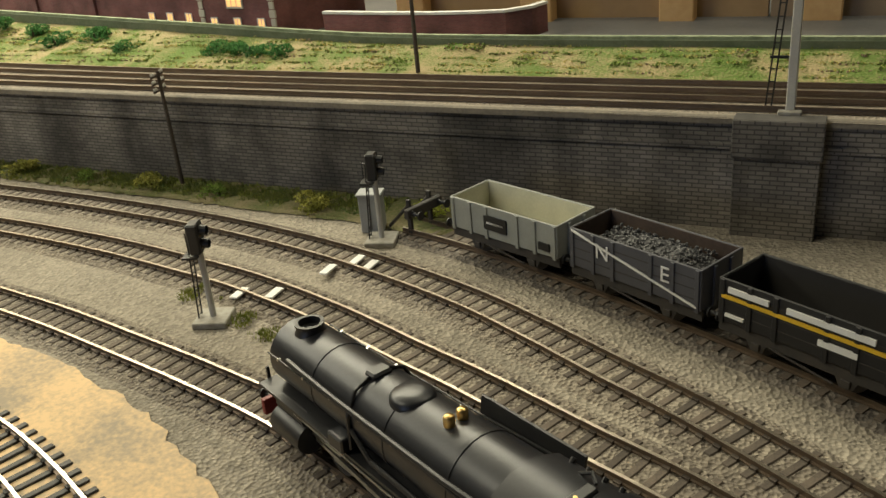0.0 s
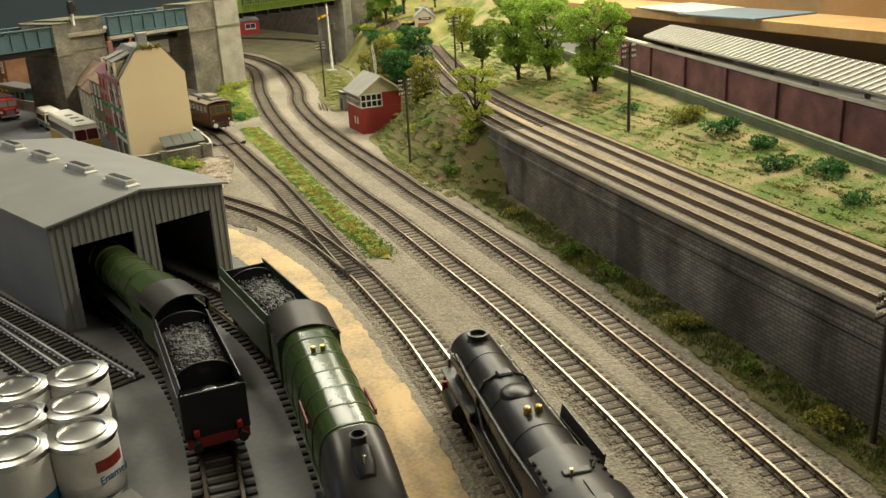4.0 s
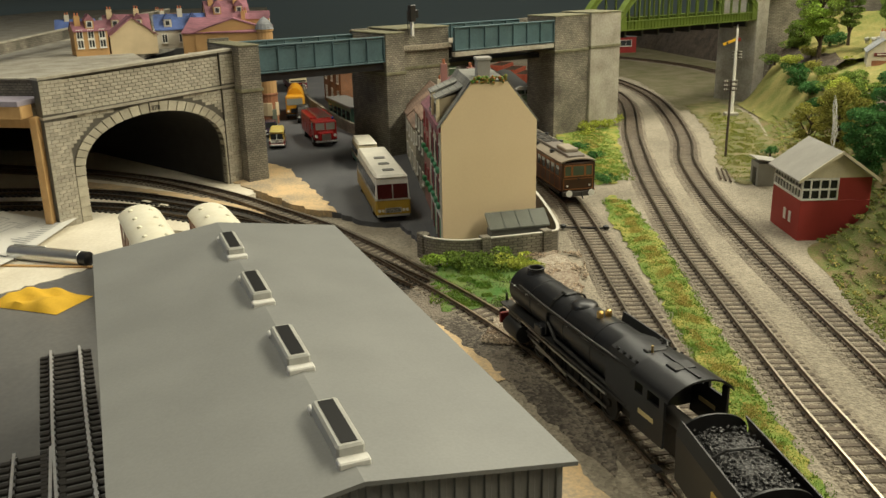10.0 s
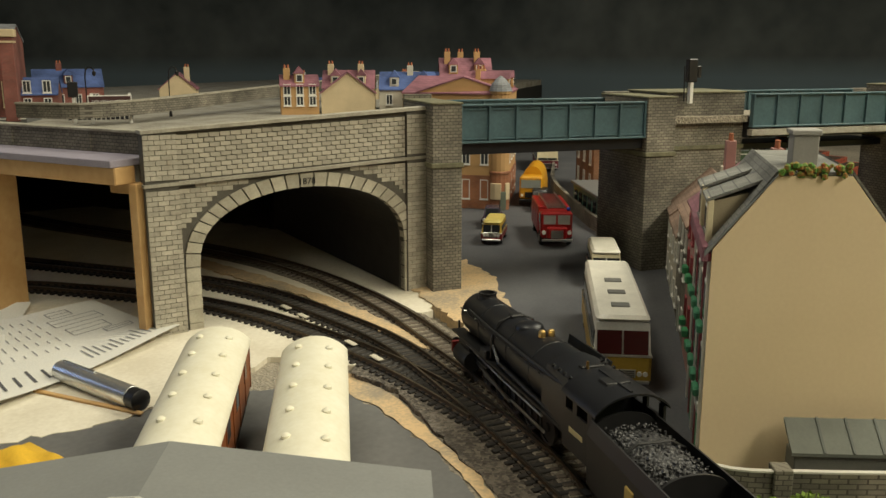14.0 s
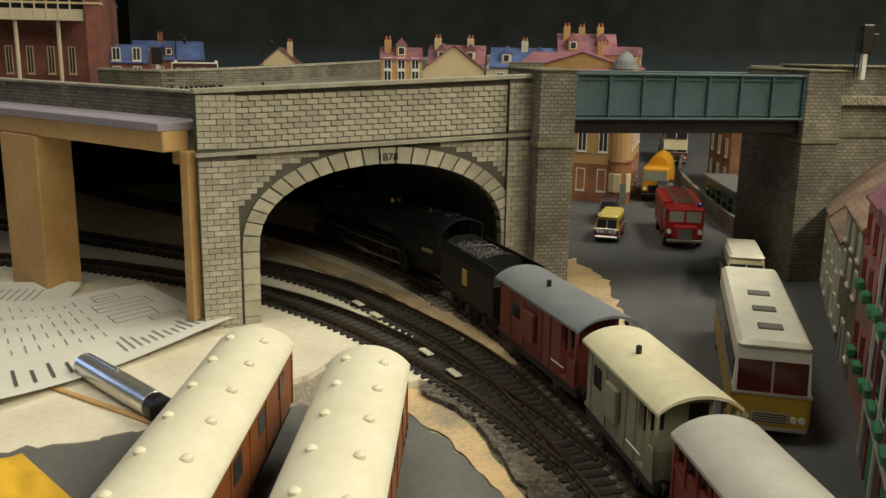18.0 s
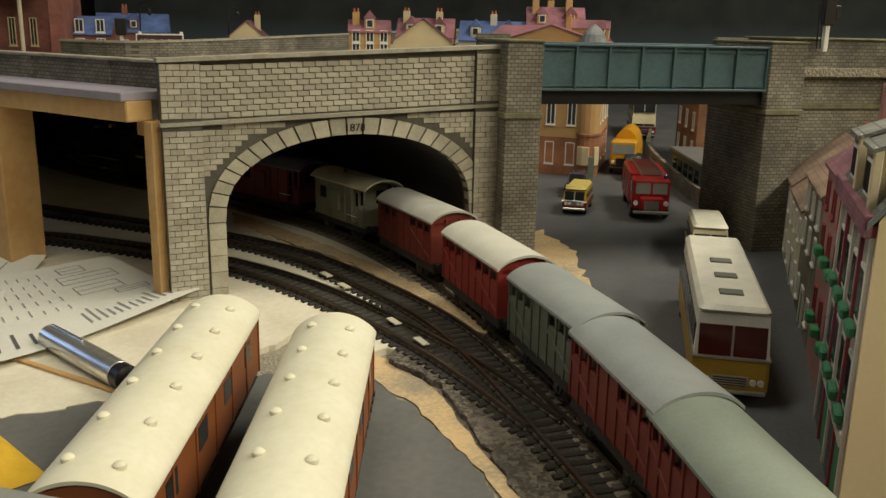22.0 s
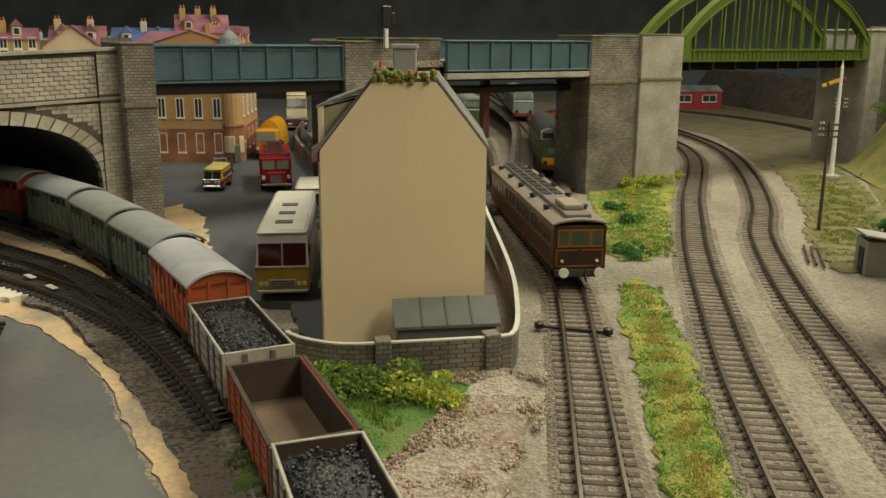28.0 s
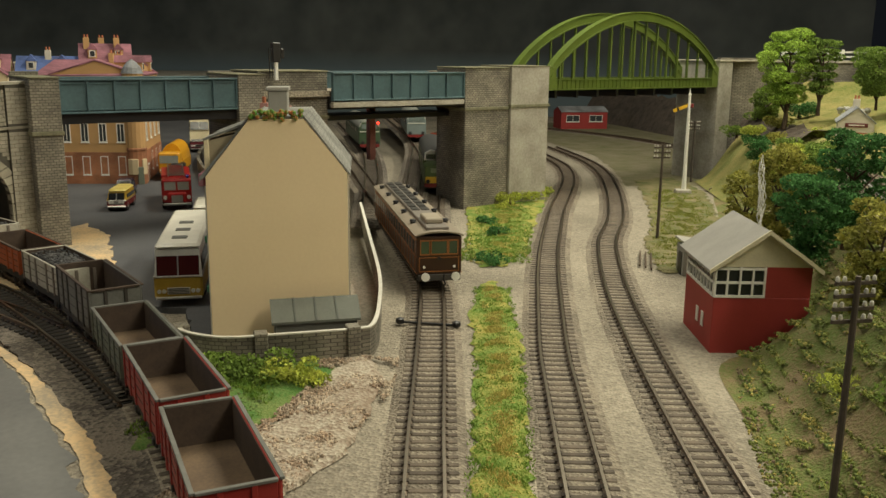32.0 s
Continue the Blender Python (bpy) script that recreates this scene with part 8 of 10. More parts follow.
def street_lamp(x, y, z, h=52):
    l = thing("street_lamp", mpose(x, y, z, 0, 0, 130), "black swan-neck street lamp", "lamp", "swan-neck lamps")
    part("pole", Mesh().tube([(0, 0, 0), (0, 0, h * 0.8), (1, 0, h * 0.94), (4, 0, h), (8, 0, h * 0.99), (10, 0, h * 0.93)], 0.8, 7), BLACK, l)
    part("base", Mesh().lathe([(2, 0), (1.6, 6), (0.9, 8)], n=10), BLACK, l)
    part("lantern", Mesh().lathe([(0.6, h * 0.93), (2.2, h * 0.9), (1.8, h * 0.84), (0.4, h * 0.82)], (10, 0, 0), n=10), BLACK, l)


for x, y in ((-1755, -576), (-1700, -650), (-1640, -740)):
    street_lamp(x, y, DECK_Z, 58)

# ---- garden wall, yard store ----
gw = thing("garden_wall", Matrix(), "low rubble garden wall with white-topped coping", "wall")
gline = Route([(-1300, 72), (-1290, 82), (-1284, 108), (-1294, 140), (-1304, 166), (-1312, 184), (-1324, 191), (-1375, 187), (-1455, 174), (-1607, 139), (-1711, 115)])
part("wall", wall_sweep(gline, [(0, -1), (1.6, -1), (1.6, 19), (0, 19)], step=8), STONE_DIM, gw)
part("coping", wall_sweep(gline, [(-0.5, 19), (2.1, 19), (2.1, 19.9), (-0.5, 19.9)], step=8), plain("white_coping", (0.62, 0.6, 0.54), 0.7), gw, "white-painted coping")
for s in (0.0, 62.0, 118.0):
    p = gline.at(s)
    part("pillar", Mesh().box(-4, 4, -2, 7, -1, 22, 0.4), STONE_DIM, gw, m=mpose(p.x, p.y, 0, 0, 0, gline.heading(s)))
bin_ = thing("lean_to_store", mpose(-1311, 112, 0, 0, 0, 109), "low grey lean-to store against the gable", "shed")
part("body", Mesh().box(17, 68, -13, -1, 0, 23, 0.4), plain("store_grey", (0.17, 0.17, 0.15), 0.8), bin_)
part("roof", Mesh().loft([[(x, y, z) for y, z in ((-15, 23), (-0.5, 34), (-0.5, 35.6), (-15, 24.6))] for x in (15, 70)]), plain("store_roof", (0.14, 0.15, 0.13), 0.75), bin_)
for x in (29, 42, 55):
    part("roof_seam", Mesh().loft([[(x + o, y, z) for y, z in ((-15, 24.4), (-0.6, 35.4), (-0.6, 36.1), (-15, 25.1))] for o in (0, 1)]), plain("store_seam", (0.1, 0.11, 0.1), 0.7), bin_)


# ---- street vehicles ----
TYRE = plain("tyre_rubber", (0.02, 0.02, 0.02), 0.8)


def road_wheels(v, xs, W, r=6.0):
    for x in xs:
        for y in (-1, 1):
            w = part("wheel", Mesh().lathe([(0.5, -2), (r, -2), (r, 2), (0.5, 2)], (x, y * (W / 2 - 2.2), r), "Y", 14), TYRE, v)
            part("hub", Mesh().lathe([(r * 0.5, 1.8), (r * 0.5, 2.3), (0.4, 2.5)] if y > 0 else [(0.4, -2.5), (r * 0.5, -2.3), (r * 0.5, -1.8)], (x, y * (W / 2 - 2.2), r), "Y", 10), STEEL, w)


def bus(name, label, cat, x, y, head, L, W, H, lower, upper, roof, waist, hatches=0, decks=1, screen=None, z=None):
    v = thing(name, mpose(x, y, lift(x, y) + 1.2 if z is None else z, 0, 0, head), label, cat)
    part("lower_body", Mesh().box(-L / 2, L / 2, -W / 2, W / 2, 4, waist, 1.6), lower, v)
    part("upper_body", Mesh().loft([[(xx, yy, waist) for xx, yy in ((-L / 2 + 0.6, -W / 2 + 0.6), (L / 2 - 0.6, -W / 2 + 0.6), (L / 2 - 0.6, W / 2 - 0.6), (-L / 2 + 0.6, W / 2 - 0.6))], [(xx, yy, H - 4) for xx, yy in ((-L / 2 + 2.5, -W / 2 + 1.6), (L / 2 - 4, -W / 2 + 1.6), (L / 2 - 4, W / 2 - 1.6), (-L / 2 + 2.5, W / 2 - 1.6))]]), upper, v)
    part("roof", Mesh().box(-L / 2 + 2, L / 2 - 3.4, -W / 2 + 1.2, W / 2 - 1.2, H - 4.4, H, 2.2), roof, v, smooth=True)
    n = max(3, int(L / 18))
    for d in range(decks):
        z0 = waist + 1.5 + d * (H - waist) / decks * 0.95
        z1 = z0 + (H - waist - 5) / decks * (0.6 if decks == 1 else 0.55)
        for s in (-1, 1):
            for k in range(n):
                a = -L / 2 + 5 + (L - 12) * k / n
                part("side_window", Mesh().box(a, a + (L - 12) / n - 1.6, s * (W / 2 - 0.9) - 0.5, s * (W / 2 - 0.9) + 0.5, z0, z1), DARK_GLASS, v)
        ws = part("windscreen", Mesh().loft([[(L / 2 - 0.3, yy, z0 - 1), (L / 2 - 3.0, yy, z1 + 2), (L / 2 - 4.8, yy, z1 + 2), (L / 2 - 2, yy, z0 - 1)] for yy in (-W / 2 + 2.2, W / 2 - 2.2)]), screen or DARK_GLASS, v)
        part("screen_bar", Mesh().loft([[(L / 2 + 0.1, yy, z0 - 1), (L / 2 - 2.6, yy, z1 + 2), (L / 2 - 3.4, yy, z1 + 2), (L / 2 - 0.6, yy, z0 - 1)] for yy in (-0.5, 0.5)]), STEEL, ws)
        part("rear_window", Mesh().box(-L / 2 + 0.4, -L / 2 + 1.6, -W / 2 + 5, W / 2 - 5, z0, z1), DARK_GLASS, v)
    for k in range(hatches):
        xx = L / 2 - 26 - k * 30
        part("roof_hatch", Mesh().box(xx - 4, xx + 4, -5.5, 5.5, H - 0.3, H + 0.9, 0.3), DARK_GREY, v, "dark roof hatch")
    gr = part("grille", Mesh().box(L / 2 - 0.4, L / 2 + 0.6, -8, 8, 7.6, 12.6, 0.2), STEEL, v)
    for k in range(4):
        part("grille_slot", Mesh().box(L / 2 + 0.4, L / 2 + 0.8, -7.2, 7.2, 8 + k * 1.15, 8.5 + k * 1.15), BLACK, gr)
    part("bumper", Mesh().box(L / 2 - 1, L / 2 + 1.2, -W / 2 + 1, W / 2 - 1, 4, 6, 0.4), STEEL, v)
    part("trim_strip", Mesh().box(-L / 2, L / 2 + 0.3, -W / 2 - 0.3, W / 2 + 0.3, waist - 1, waist, 0.2), STEEL, v)
    for s in (-1, 1):
        for o in (0, 3.4):
            part("headlight", Mesh().cyl((L / 2 - 0.6, s * (W / 2 - 3.5 - o), 10), (L / 2 + 0.9, s * (W / 2 - 3.5 - o), 10), 1.5, n=10), WHITE, v)
    road_wheels(v, (-L * 0.3, L * 0.33), W)
    return v


COACH_Y, CREAM_B, BUS_GREEN = plain("coach_yellow", (0.5, 0.32, 0.04), 0.35), plain("bus_cream", (0.68, 0.6, 0.4), 0.4), plain("bus_green", (0.1, 0.25, 0.2), 0.4)
bus("motor_coach", "white-roofed motor coach with mustard-yellow lower panels", "coach", -1467, 16, 16.0, 150, 34, 44, COACH_Y, WHITE, plain("coach_white", (0.75, 0.72, 0.64), 0.35), 21, 3, 1, plain("red_glazing", (0.08, 0.015, 0.015), 0.1))
bus("minibus", "small green and cream minibus", "minibus", -1640, -28, 17, 62, 26, 30, BUS_GREEN, CREAM_B, plain("bus_white", (0.7, 0.67, 0.58), 0.4), 12, 0)
bus("double_deck_bus", "cream and dark red double-deck bus", "bus", -2250, -255, 20, 110, 33, 56, plain("bus_maroon", (0.14, 0.02, 0.03), 0.4), CREAM_B, plain("bus_roof_cream", (0.7, 0.62, 0.36), 0.4), 17, 0, 2)
v = bus("delivery_van", "small yellow-topped red delivery van", "van", -1742, -163, 24, 50, 21, 24, plain("van_maroon", (0.2, 0.02, 0.02), 0.4), COACH_Y, plain("van_yellow", (0.72, 0.58, 0.16), 0.4), 12, 0)
v.matrix_basis = mpose(-1742, -163, lift(-1742, -163) + 1.2, 0, 0, 12)


def fire_engine():
    v = thing("fire_engine", mpose(-1775, -112, lift(-1775, -112) + 1.2, 0, 0, 22), "red fire engine with roof ladder", "fire engine")
    red = plain("fire_red", (0.36, 0.012, 0.012), 0.3)
    part("body", Mesh().box(-52, 22, -16, 16, 8, 36, 1.2), red, v)
    part("cab", Mesh().box(22, 46, -15.5, 15.5, 8, 34, 1.6), red, v)
    part("bonnet", Mesh().box(46, 52, -10, 10, 8, 20, 1.6), red, v)
    for y0, y1 in ((-13, -1), (1, 13)):
        part("windscreen", Mesh().box(45.6, 46.5, y0, y1, 22, 31), plain("pale_glass", (0.35, 0.35, 0.33), 0.1), v)
    part("grille", Mesh().box(51.6, 52.6, -6, 6, 9, 17), STEEL, v)
    part("bumper", Mesh().box(51, 54, -15, 15, 6, 8.5, 0.6), STEEL, v)
    for y in (-1, 1):
        part("headlight", Mesh().cyl((46, y * 12.6, 14), (48.4, y * 12.6, 14), 2.1, n=10), WHITE, v)
        for k in range(3):
            part("locker", Mesh().box(-48 + k * 22, -30 + k * 22, y * 16 - 0.4, y * 16 + 0.4, 12, 28, 0.2), plain("locker_red", (0.3, 0.01, 0.01), 0.3), v)
        part("side_window", Mesh().box(27, 40, y * 15.5 - 0.4, y * 15.5 + 0.4, 22, 31), DARK_GLASS, v)
    lad = part("ladder", Mesh().box(-50, 44, -9, -7.6, 37, 39.5).box(-50, 44, 7.6, 9, 37, 39.5), STEEL, v, "silver roof ladder")
    for k in range(13):
        part("rung", Mesh().box(-47 + k * 7.3, -46 + k * 7.3, -8, 8, 37.6, 38.6), STEEL, lad)
    part("blue_lamp", Mesh().sphere((38, 12, 36), 2), plain("blue_lamp", (0.03, 0.06, 0.4), 0.2), v)
    road_wheels(v, (-32, 34), 32, 7)


fire_engine()


def motor_car():
    v = thing("motor_car", mpose(-1812, -190, lift(-1812, -190) + 1.2, 0, 0, 15), "dark purple-black saloon car", "car")
    c = plain("aubergine", (0.04, 0.025, 0.05), 0.25)
    part("body", Mesh().box(-26, 26, -10, 10, 4, 12, 2.5), c, v, smooth=True)
    part("cabin", Mesh().loft([[(-20, -9, 11), (12, -9, 11), (12, 9, 11), (-20, 9, 11)], [(-14, -7.5, 20), (5, -7.5, 20), (5, 7.5, 20), (-14, 7.5, 20)]]), c, v, smooth=True)
    part("windscreen", Mesh().loft([[(11.5, y, 12), (6, y, 19), (5.2, y, 19), (9, y, 12)] for y in (-7, 7)]), DARK_GLASS, v)
    for y in (-1, 1):
        part("headlight", Mesh().cyl((24, y * 7, 10), (26.4, y * 7, 10), 1.5, n=8), WHITE, v)
        part("side_window", Mesh().box(-13, 4, y * 8.3 - 0.5, y * 8.3 + 0.5, 13, 18), DARK_GLASS, v)
    part("bumper", Mesh().box(25, 27.5, -9, 9, 5, 6.6, 0.4), STEEL, v)
    road_wheels(v, (-16, 16), 20, 4.2)


motor_car()


def lorry():
    v = thing("crane_lorry", mpose(-1968, -189, lift(-1968, -189) + 1.2, 0, 0, 12), "yellow recovery lorry with curved hood", "lorry")
    y_ = plain("lorry_yellow", (0.62, 0.3, 0.015), 0.35)
    part("cab", Mesh().box(22, 44, -14, 14, 8, 36, 2), y_, v)
    part("hood", Mesh().loft([[(x, 14 * math.cos(math.pi * k / 10), 24 + 22 * math.sin(math.pi * k / 10)) for k in range(11)] for x in (-46, 20)]), y_, v, "curved yellow canvas hood", smooth=True)
    part("bed", Mesh().box(-48, 22, -14.5, 14.5, 10, 24, 0.6), y_, v)
    part("windscreen", Mesh().box(43.6, 44.5, -12, 12, 22, 32), plain("grey_screen", (0.3, 0.32, 0.3), 0.1), v)
    part("grille", Mesh().box(43.6, 44.8, -7, 7, 10, 17), BLACK, v)
    part("bumper", Mesh().box(43, 46, -14, 14, 5, 8, 0.5), BLACK, v)
    for y in (-1, 1):
        part("headlight", Mesh().cyl((43.8, y * 10.5, 13), (45, y * 10.5, 13), 1.8, n=8), WHITE, v)
    road_wheels(v, (-30, 34), 29, 7)


lorry()
car2 = thing("black_taxi", mpose(-1918, -166, lift(-1918, -166) + 1.2, 0, 0, 16), "black taxi cab parked before the lorry", "car")
part("body", Mesh().box(-26, 26, -10.5, 10.5, 4, 14, 2.2), BLACK, car2, smooth=True)
part("cabin", Mesh().box(-22, 8, -9.5, 9.5, 13, 24, 2.4), BLACK, car2, smooth=True)
part("windscreen", Mesh().box(7.6, 8.5, -8, 8, 15, 22), plain("taxi_screen", (0.2, 0.2, 0.2), 0.1), car2)
for y in (-7.5, 7.5):
    part("headlight", Mesh().cyl((25, y, 10), (27, y, 10), 1.7, n=8), WHITE, car2)
road_wheels(car2, (-16, 17), 21, 4.4)

hut = thing("green_kiosk", mpose(-1840, -64, lift(-1840, -64), 0, 0, 207), "dark green wooden shelter with grey flat roof", "shelter")
part("wall", Mesh().box(0, 118, -14, 14, 0, 34, 0.4), plain("kiosk_green", (0.05, 0.13, 0.1), 0.5), hut)
part("roof", Mesh().box(-3, 121, -17, 17, 34, 37, 0.5), BOARD_GREY, hut)
for k in range(5):
    part("window", Mesh().box(8 + k * 22, 22 + k * 22, 13.6, 14.6, 14, 28), DARK_GLASS, hut)
sw = thing("street_wall", Matrix(), "low rubble wall along the street", "wall")
swl = Route([(-1700, -28), (-1790, -55), (-1850, -90), (-2040, -180), (-2200, -225)])
wm = Mesh()
rings = []
for k in range(31):
    s = swl.length * k / 30
    p, h = swl.at(s), radians(swl.heading(s) + 90)
    rings.append([p + Vector((math.cos(h) * o, math.sin(h) * o, z)) for o, z in ((0, -1), (4, -1), (4, 17), (0, 17))])
part("wall", wm.loft(rings), STONE_DIM, sw)
house("street_office", "brown brick office with arched window beside the street", (-2110, -170), (-1990, -118), 60, 18, 86, 100, coursed("brown_brick", (0.22, 0.1, 0.05), (0.17, 0.08, 0.04), (0.2, 0.13, 0.1), 3.2, 1.1), R_GREY, (14, 46), 3, (), win=(10, 18))

# ---- green bowstring bridge beyond the pale pier ----
def bow_bridge():
    b = thing("bowstring_bridge", via_pose(0), "olive-green steel bowstring arch bridge", "bridge")
    x0, x1, deckz, span = 610, 958, 146, 348
    arc = lambda x: 160 + 80 * (1 - ((x - (x0 + x1) / 2) / (span / 2)) ** 2) ** 0.85 if abs(x - (x0 + x1) / 2) < span / 2 else 160
    for y in (2, 70):
        side = part("side_girder", Mesh().box(x0, x1, y - 2, y + 2, deckz - 2, deckz + 9, 0.3), GREEN_STEEL, b)
        part("flange", Mesh().box(x0, x1, y - 4, y + 4, deckz - 3.6, deckz - 2).box(x0, x1, y - 4, y + 4, deckz + 9, deckz + 10.4), GREEN_STEEL, side)
        for k in range(44):
            x = x0 + 4 + k * 7.8
            part("stiffener", Mesh().box(x - 0.5, x + 0.5, y - 3, y + 3, deckz - 2, deckz + 9), GREEN_STEEL, side)
        n = 40
        rings = []
        for k in range(n + 1):
            x = x0 + 4 + (span - 8) * k / n
            z, d = arc(x), 5.5
            rings.append([(x, y - 4, z - d), (x, y + 4, z - d), (x, y + 4, z + d), (x, y - 4, z + d)])
        rib = part("arch_rib", Mesh().loft(rings), GREEN_STEEL, b, "curved green arch rib")
        for o in (-1, 1):
            part("rib_flange", Mesh().loft([[(p[0][0], y - 5.5, p[0][2] + (5.5 + o * 5.5) - 0.8), (p[0][0], y + 5.5, p[0][2] + (5.5 + o * 5.5) - 0.8), (p[0][0], y + 5.5, p[0][2] + (5.5 + o * 5.5) + 0.8), (p[0][0], y - 5.5, p[0][2] + (5.5 + o * 5.5) + 0.8)] for p in rings]), GREEN_STEEL, rib)
        for k in range(1, 15):
            x = x0 + span * k / 15
            part("hanger", Mesh().box(x - 1.2, x + 1.2, y - 1.6, y + 1.6, deckz + 9, arc(x) - 5), GREEN_STEEL, b)
        for x in (x0 + 6, x1 - 6):
            part("end_post", Mesh().box(x - 8, x + 8, y - 4.4, y + 4.4, deckz - 2, 172, 0.6), GREEN_STEEL, b)
    part("deck", Mesh().box(x0, x1, 2, 70, deckz - 4, deckz + 2), BLACK_DULL, b)
    for k in range(9):
        x = x0 + 20 + k * 38.5
        part("floor_beam", Mesh().box(x - 2, x + 2, 4, 68, deckz - 14, deckz - 4), BLACK_DULL, b)
    return b


bow_bridge()
ab = thing("far_abutment", via_pose(0), "stained pale concrete abutment beyond the green bridge", "bridge")
part("face", Mesh().box(958, 990, -4, 74, -2, 180, 0.6), CONCRETE, ab)
part("wing_wall", Mesh().box(990, 1080, 8, 74, -2, 176, 0.6), CONCRETE, ab)
part("cap", Mesh().box(956, 1080, -6, 76, 180, 183, 0.6), COPING, ab)
part("parapet", Mesh().box(960, 1076, -3, 3, 183, 186, 0.4), STONE_DIM, ab)

# running deck and parapets along the viaduct's top
vt = thing("viaduct_parapets", via_pose(0), "stone parapets and ballasted deck of the viaduct", "bridge")
part("deck_fill", Mesh().box(-6, 610, 6, 74, 140, 146), BALLAST, vt)
for x0_, x1_ in ((-6, 19), (188, 297), (476, 608)):
    part("far_parapet", Mesh().box(x0_, x1_, 74, 79, 140, 166, 0.4), STONE_DIM, vt)


# ---- the wooded hill at the end of the line ----
def end_hill():
    low = Route([(-2330, 640), (-2230, 602), (-2120, 580), (-2010, 566), (-1930, 566)])
    top = Route([(-2300, 700), (-2238, 740), (-2200, 820), (-2120, 920), (-1990, 960)])
    rings = []
    for k in range(61):
        a, b, row = low.at(low.length * k / 60), top.at(top.length * k / 60), []
        for j in range(25):
            u = j / 24
            p = a.lerp(b, u)
            step = min(1.0, u / 0.2)
            rough = noise.noise(Vector((p.x / 22, p.y / 22, 5.0))) * 7 + noise.noise(Vector((p.x / 8, p.y / 8, 7.0))) * 2.5
            row.append(Vector((p.x + (rough * 1.2 if u < 0.25 else 0), p.y, 0.5 + (78 * step * step * (3 - 2 * step) + 72 * u + rough * min(1, u * 6)) * (1 if k > 3 else 0.9))))
        rings.append(row)
    return rings


hill = end_hill()
structure("rock_cutting", Mesh().loft([r[:7] for r in hill], closed=False), material("dark_rock", (0.11, 0.085, 0.065), (0.045, 0.036, 0.03), 0.95, grain=4, patch=18, bump=1.0, depth=2.5), "dark brown rock cutting face", True, "rock")
structure("end_hill", Mesh().loft([r[6:] for r in hill], closed=False), material("hill_turf", (0.13, 0.16, 0.035), (0.3, 0.25, 0.09), 0.95, grain=2.5, patch=30, bump=1.0, depth=1.5), "rough grassy hill above the cutting", True, "hill")
patch("cutting_ground", [(-2090, 440), (-2280, 442), (-2500, 430), (-2900, 300), (-3330, 290), (-3330, 550), (-3060, 630), (-2650, 715), (-2300, 670), (-2120, 575)], material("dark_turf", (0.1, 0.1, 0.04), (0.19, 0.165, 0.11), 0.95, grain=2, patch=40, bump=1.0, depth=1.2), "dark rough turf beyond the bridge", 0.3, 0.6, 4, 41, "ground")
far_low, far_top = Route([(-3460, 470), (-3270, 560), (-3060, 620), (-2840, 690), (-2640, 712), (-2440, 722), (-2300, 690)]), Route([(-3470, 540), (-3290, 630), (-3080, 690), (-2860, 752), (-2640, 772), (-2440, 776), (-2290, 742)])
rings = []
for k in range(71):
    a, b, row = far_low.at(far_low.length * k / 70), far_top.at(far_top.length * k / 70), []
    for j in range(11):
        u = j / 10
        q = a.lerp(b, u)
        w_ = 9 * noise.noise(Vector((q.x / 30, q.y / 30, 2 * u))) + 4 * noise.noise(Vector((q.x / 9, q.y / 9, 4 * u)))
        row.append(Vector((q.x + w_, q.y + w_ * 0.6, 0.4 + 84 * min(1.0, u * 1.6) ** 0.8 + w_ * min(1, 4 * u))))
    rings.append(row)
structure("rock_face", Mesh().loft(rings, closed=False), bpy.data.materials["dark_rock"], "dark brown rock face beyond the bridge", True, "rock")
hw = thing("hill_wall", Matrix(), "long grey stone wall along the hilltop", "wall", kind="structure")
hr = Route([(-2216, 610), (-2248, 680), (-2244, 745), (-2206, 826), (-2126, 926), (-1980, 985)])
part("wall", wall_sweep(hr, [(0, 40), (10, 40), (10, 180), (0, 180)]), STONE_DIM, hw)
part("coping", wall_sweep(hr, [(-2, 180), (12, 180), (12, 184), (-2, 184)]), COPING, hw)
fn = thing("white_fence", Matrix(), "white post-and-rail fence on the hilltop", "fence")
for k in range(14):
    p = hr.at(90 + k * 22)
    part("post", Mesh().box(-2, 2, -2, 2, 184, 200, 0.4), WHITE, fn, m=mpose(p.x, p.y, 0, 0, 0, hr.heading(90 + k * 22)))
for z in (188, 195):
    part("rail", wall_sweep(hr, [(-1, z), (1, z), (1, z + 2.6), (-1, z + 2.6)], 88, 380, 22), WHITE, fn)


def mound_z(x, y):
    """The shoulder that joins the bank, the upper tracks' end and the wooded hill."""
    end = min(1.0, max(0.0, (-1765 - x) / 60))
    rise = min(1.0, max(0.0, (y - 550) / 70))
    return 2 + (62 * end + 30 * (1 - end)) * rise * rise * (3 - 2 * rise) + end * 0.3 * max(0.0, y - 580) + (5 * noise.noise(Vector((x / 26, y / 26, 9.0))) + 3 * noise.noise(Vector((x / 9, y / 9, 2.0)))) * rise


